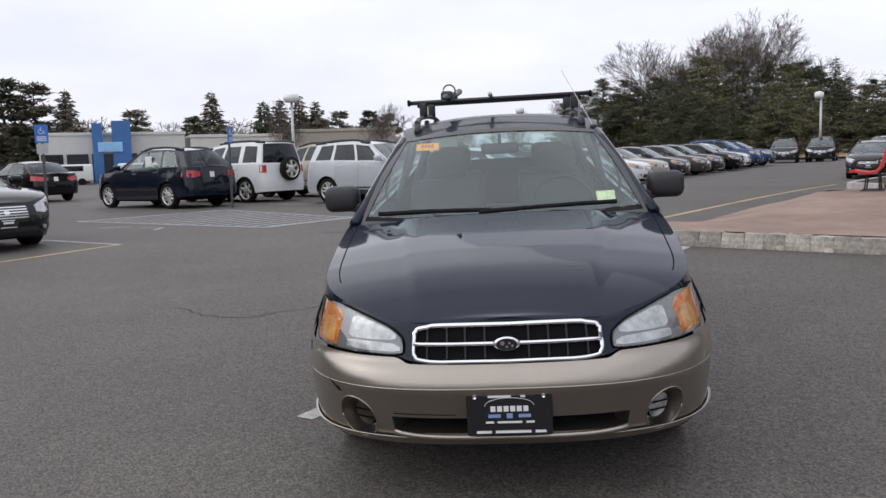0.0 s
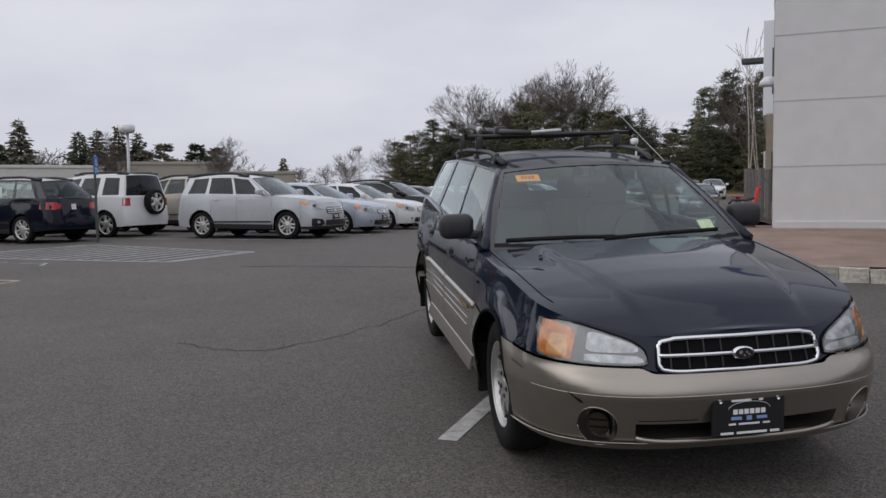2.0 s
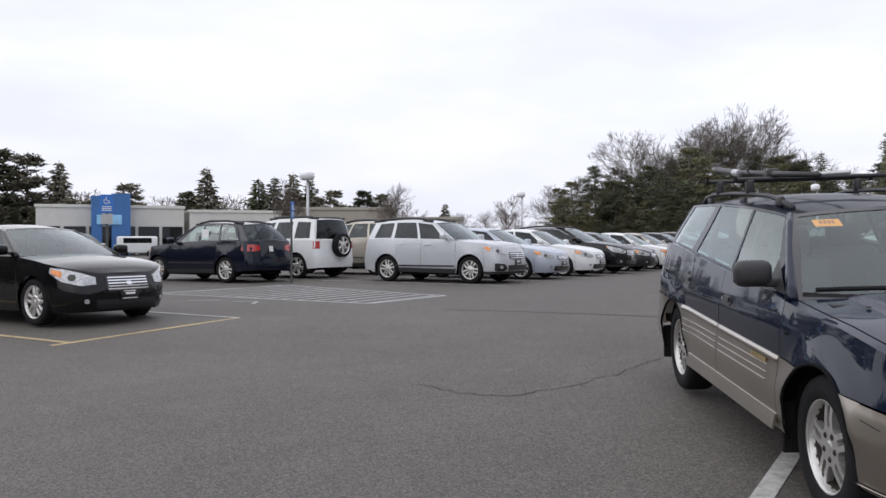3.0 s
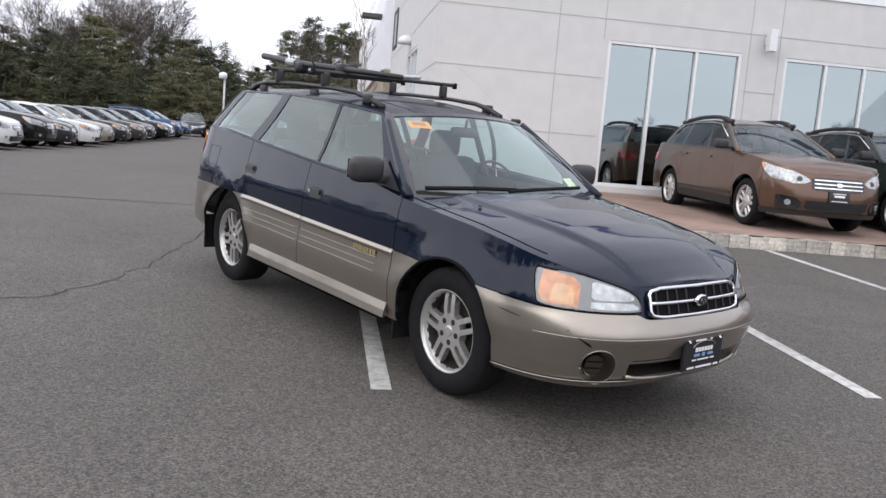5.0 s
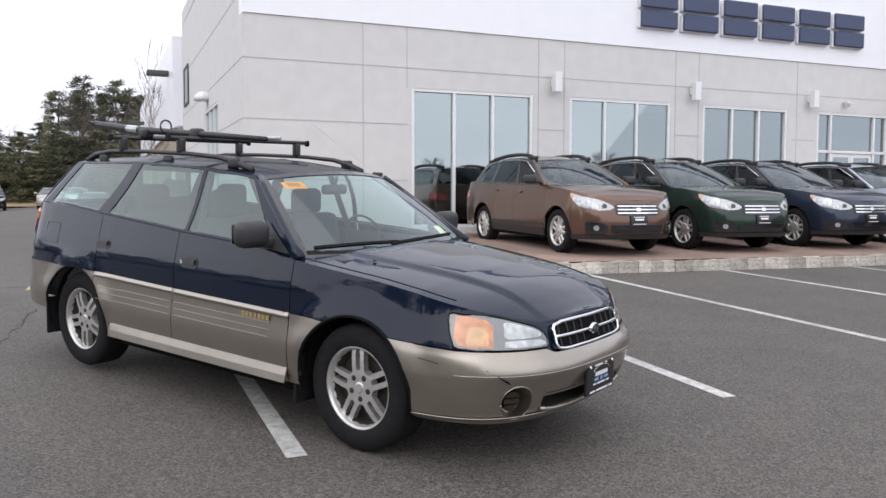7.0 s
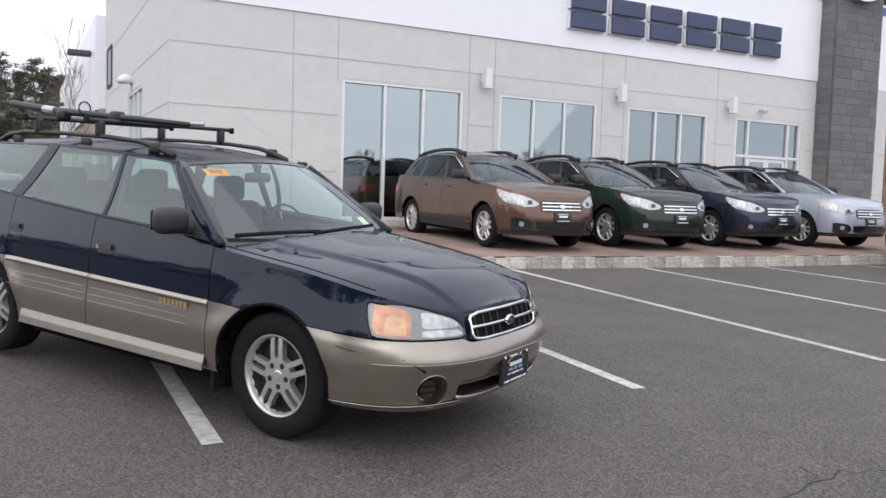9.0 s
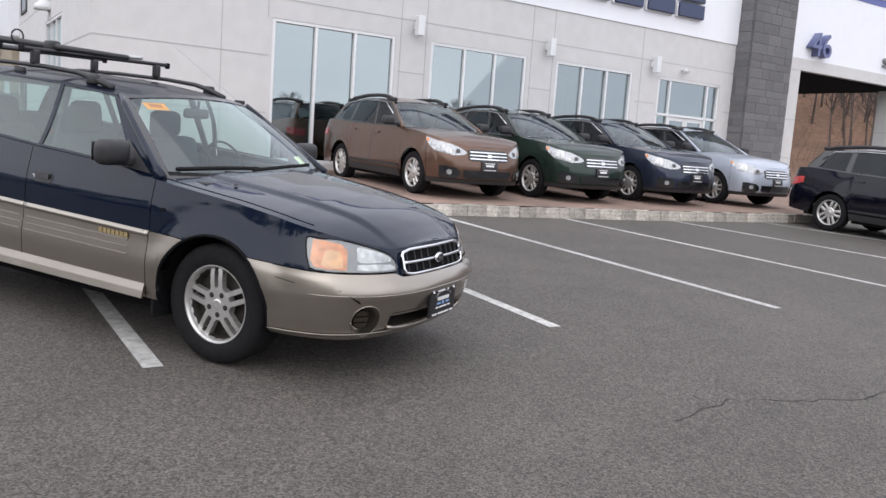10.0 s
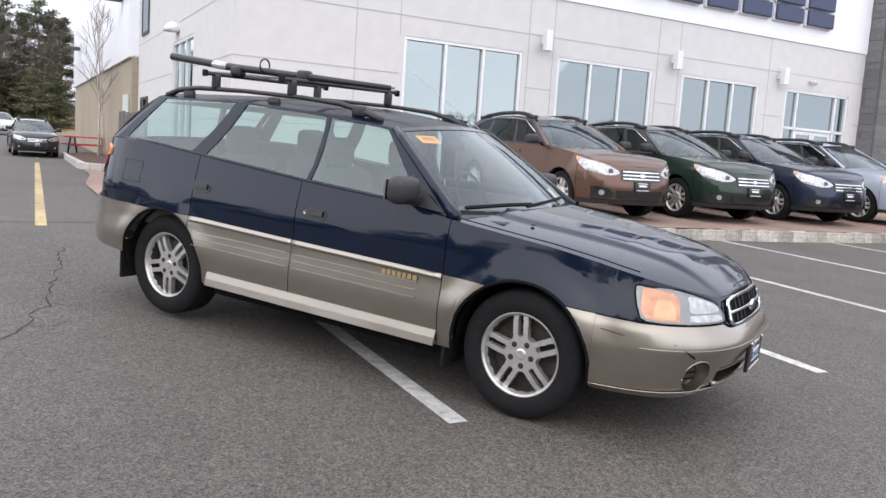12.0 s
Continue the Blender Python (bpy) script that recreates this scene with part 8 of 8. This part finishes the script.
def bay_sign(u, v, yaw, z1, label, plate=True):
    t = thing("bay_sign", LOT @ pose(u, v, lot_z(u, v), 0, 0, yaw), label, "sign", "disabled bay signs")
    z1 -= lot_z(u, v)
    part("post", box(0.06, 0.05, z1 - 0.05, (0, 0, (z1 - 0.05) / 2), 0.006), POSTSTEEL, t)
    sg = part("sign_plate", box(0.31, 0.012, 0.46, (0, -0.035, z1 - 0.23), 0.004), SIGNHC, t, "blue sign with white symbol")
    part("symbol_wheel", tube([(0.055 * math.cos(a) - 0.01, -0.044, z1 - 0.17 + 0.055 * math.sin(a)) for a in (math.pi * (0.6 + 1.3 * k / 12) for k in range(13))], 0.008, 5), PLATEWHT, sg)
    part("symbol_seat", tube([(-0.01, -0.044, z1 - 0.06), (-0.005, -0.044, z1 - 0.15), (0.05, -0.044, z1 - 0.15), (0.075, -0.044, z1 - 0.22)], 0.009, 5), PLATEWHT, sg)
    for k in range(3):
        part("print_bar", box(0.22, 0.004, 0.02, (0, -0.043, z1 - 0.3 - 0.045 * k)), PLATEWHT, sg)
    if plate:
        part("lower_plate", box(0.27, 0.012, 0.25, (0, -0.035, z1 - 0.6), 0.004), mat("grey_plate", (0.42, 0.43, 0.43), 0.5, scale=8, var=0.15), t, "grey lower plate")


bay_sign(-17.95, 7.9, 50, 2.5, "blue disabled parking sign on a steel post", True)
bay_sign(-15.2, 11.5, 118, 2.4, "blue disabled parking sign on a leaning post", False)

# bed, bench, table, birches and fence beside the shop
def bed_left(v):
    return -1.22 + 0.02 * (v - 18) + 0.9 * (1 - smooth01((v - 17.6) / 1.6))


bed = part("planting_bed", grid(lambda a, b: Vector((bed_left(17.6 + 12.6 * a) + (0.6 - bed_left(17.6 + 12.6 * a)) * b, 17.6 + 12.6 * a, lot_z(-1, 17.6 + 12.6 * a) + 0.1 + 0.12 * math.sin(math.pi * b) + 0.012 * math.sin(31 * a) * math.sin(9 * b))), 40, 8), MULCH, None, smooth=True)
bed.matrix_basis = LOT
tagged(bed, "dark brown mulch planting bed beside the shop", "planting bed", kind="structure")
kb2 = thing("bed_kerb", LOT, "pale concrete kerb round the planting bed", "kerb", kind="structure")
KERB_PALE = mat("kerb_concrete", (0.42, 0.4, 0.38), 0.85, scale=12, var=0.15, rand=0.1)
v = 17.65
while v < 30:
    ln_ = 0.35 if v < 19 else 1.4
    a_ = math.atan2(bed_left(v) - bed_left(v + ln_), ln_)
    ln2 = ln_ / math.cos(a_)
    part("kerb_stone", box(0.15, ln2 - 0.015, 0.26, ((bed_left(v) + bed_left(v + ln_)) / 2 - 0.07, v + ln_ / 2, lot_z(-1.3, v) + 0.05), 0.02, rot=Matrix.Rotation(a_, 4, "Z")), KERB_PALE, kb2)
    v += ln_
bn = thing("red_bench", lot(0.14, 11.75, side_z(0.14, 11.75), 4) @ Matrix.Scale(0.62, 4), "red reclining bench on thin black metal legs", "bench")
prof = [(-0.52, 0.5), (-0.46, 0.53), (-0.1, 0.47), (0.1, 0.5), (0.2, 0.62), (0.3, 0.92), (0.34, 1.14), (0.4, 1.16)]
for k in range(6):
    y0 = -0.51 + 0.17 * k
    sl = bmesh.new()
    for (x0, z0), (x1, z1) in zip(prof, prof[1:]):
        a = math.atan2(z1 - z0, x1 - x0)
        box(math.hypot(x1 - x0, z1 - z0) + 0.02, 0.165, 0.07, ((x0 + x1) / 2, y0 + 0.085, (z0 + z1) / 2), 0.012, 1, bm=sl, rot=Matrix.Rotation(-a, 4, "Y"))
    part("slat", sl, REDPAINT, bn)
for y in (-0.46, 0.46):
    part("armrest", tube([(-0.4, y, 0.48), (-0.46, y, 0.72), (-0.38, y, 0.8), (0.0, y, 0.8), (0.24, y, 0.86)], 0.035, 6), PLATEBLK, bn, "black metal armrest")
    part("leg", tube([(-0.12, y, 0.47), (-0.16, y, 0.0)], 0.022, 6), PLATEBLK, bn)
    part("leg", tube([(0.16, y, 0.5), (0.2, y, 0.0)], 0.022, 6), PLATEBLK, bn)
    part("foot", tube([(-0.26, y, 0.015), (0.3, y, 0.015)], 0.018, 6), PLATEBLK, bn)
tbl = thing("picnic_table", lot(-0.05, 31.4, lot_z(0, 31.4), 10), "red picnic table with two benches on dark legs", "table")
part("tabletop", box(1.8, 0.75, 0.05, (0, 0, 0.74), 0.01), REDPAINT, tbl)
for y in (-0.72, 0.72):
    part("bench_board", box(1.8, 0.28, 0.05, (0, y, 0.45), 0.01), REDPAINT, tbl)
for x in (-0.65, 0.65):
    part("leg", tube([(x, -0.3, 0.72), (x, -0.75, 0.0)], 0.035, 6), PLATEBLK, tbl)
    part("leg", tube([(x, 0.3, 0.72), (x, 0.75, 0.0)], 0.035, 6), PLATEBLK, tbl)
    part("cross_brace", tube([(x, -0.72, 0.42), (x, 0.72, 0.42)], 0.03, 6), PLATEBLK, tbl)


def birch(seed, h):
    rng = random.Random(seed)
    tr, cr_ = bmesh.new(), bmesh.new()
    for k in range(2):
        a = rng.uniform(0, 6.28)
        lean = Vector((math.cos(a) * 0.1, math.sin(a) * 0.1, 1)).normalized()
        hh = h * rng.uniform(0.75, 1.0)
        pts = [lean * hh * t + Vector((rng.uniform(-0.06, 0.06), rng.uniform(-0.06, 0.06), 0)) for t in (0, 0.25, 0.5, 0.75, 1.0)]
        tube(pts, [0.034, 0.029, 0.023, 0.014, 0.006], 6, tr)
        for j in range(10):
            t = rng.uniform(0.3, 0.98)
            b = rng.uniform(0, 6.28)
            branch(cr_, lean * hh * t, Vector((math.cos(b), math.sin(b), 1.4)).normalized(), hh * 0.13, 0.008, 1, rng, 0.4)
    return tr, cr_


for sd, u, v, h in ((51, -0.12, 26.9, 6.6), (53, 0.2, 28.6, 6.0)):
    a, b = birch(sd, h)
    t = thing("birch_tree", lot(u, v), "bare pale-barked birch beside the shop", "tree", "birches by the shop")
    part("trunk", a, BARKPALE, t, smooth=True)
    part("crown", b, TWIG, t)
fn_ = thing("wooden_fence", lot(-0.12, 21.2), "grey weathered vertical board fence", "fence")
for k in range(8):
    part("board", box(0.088, 0.03, 1.58 + 0.05 * math.sin(k * 1.7), (0.095 * k, 0, 0.82), 0.006), FENCEWOOD, fn_)
for z in (0.4, 1.3):
    part("rail", box(0.74, 0.05, 0.09, (0.33, 0.04, z)), FENCEWOOD, fn_)
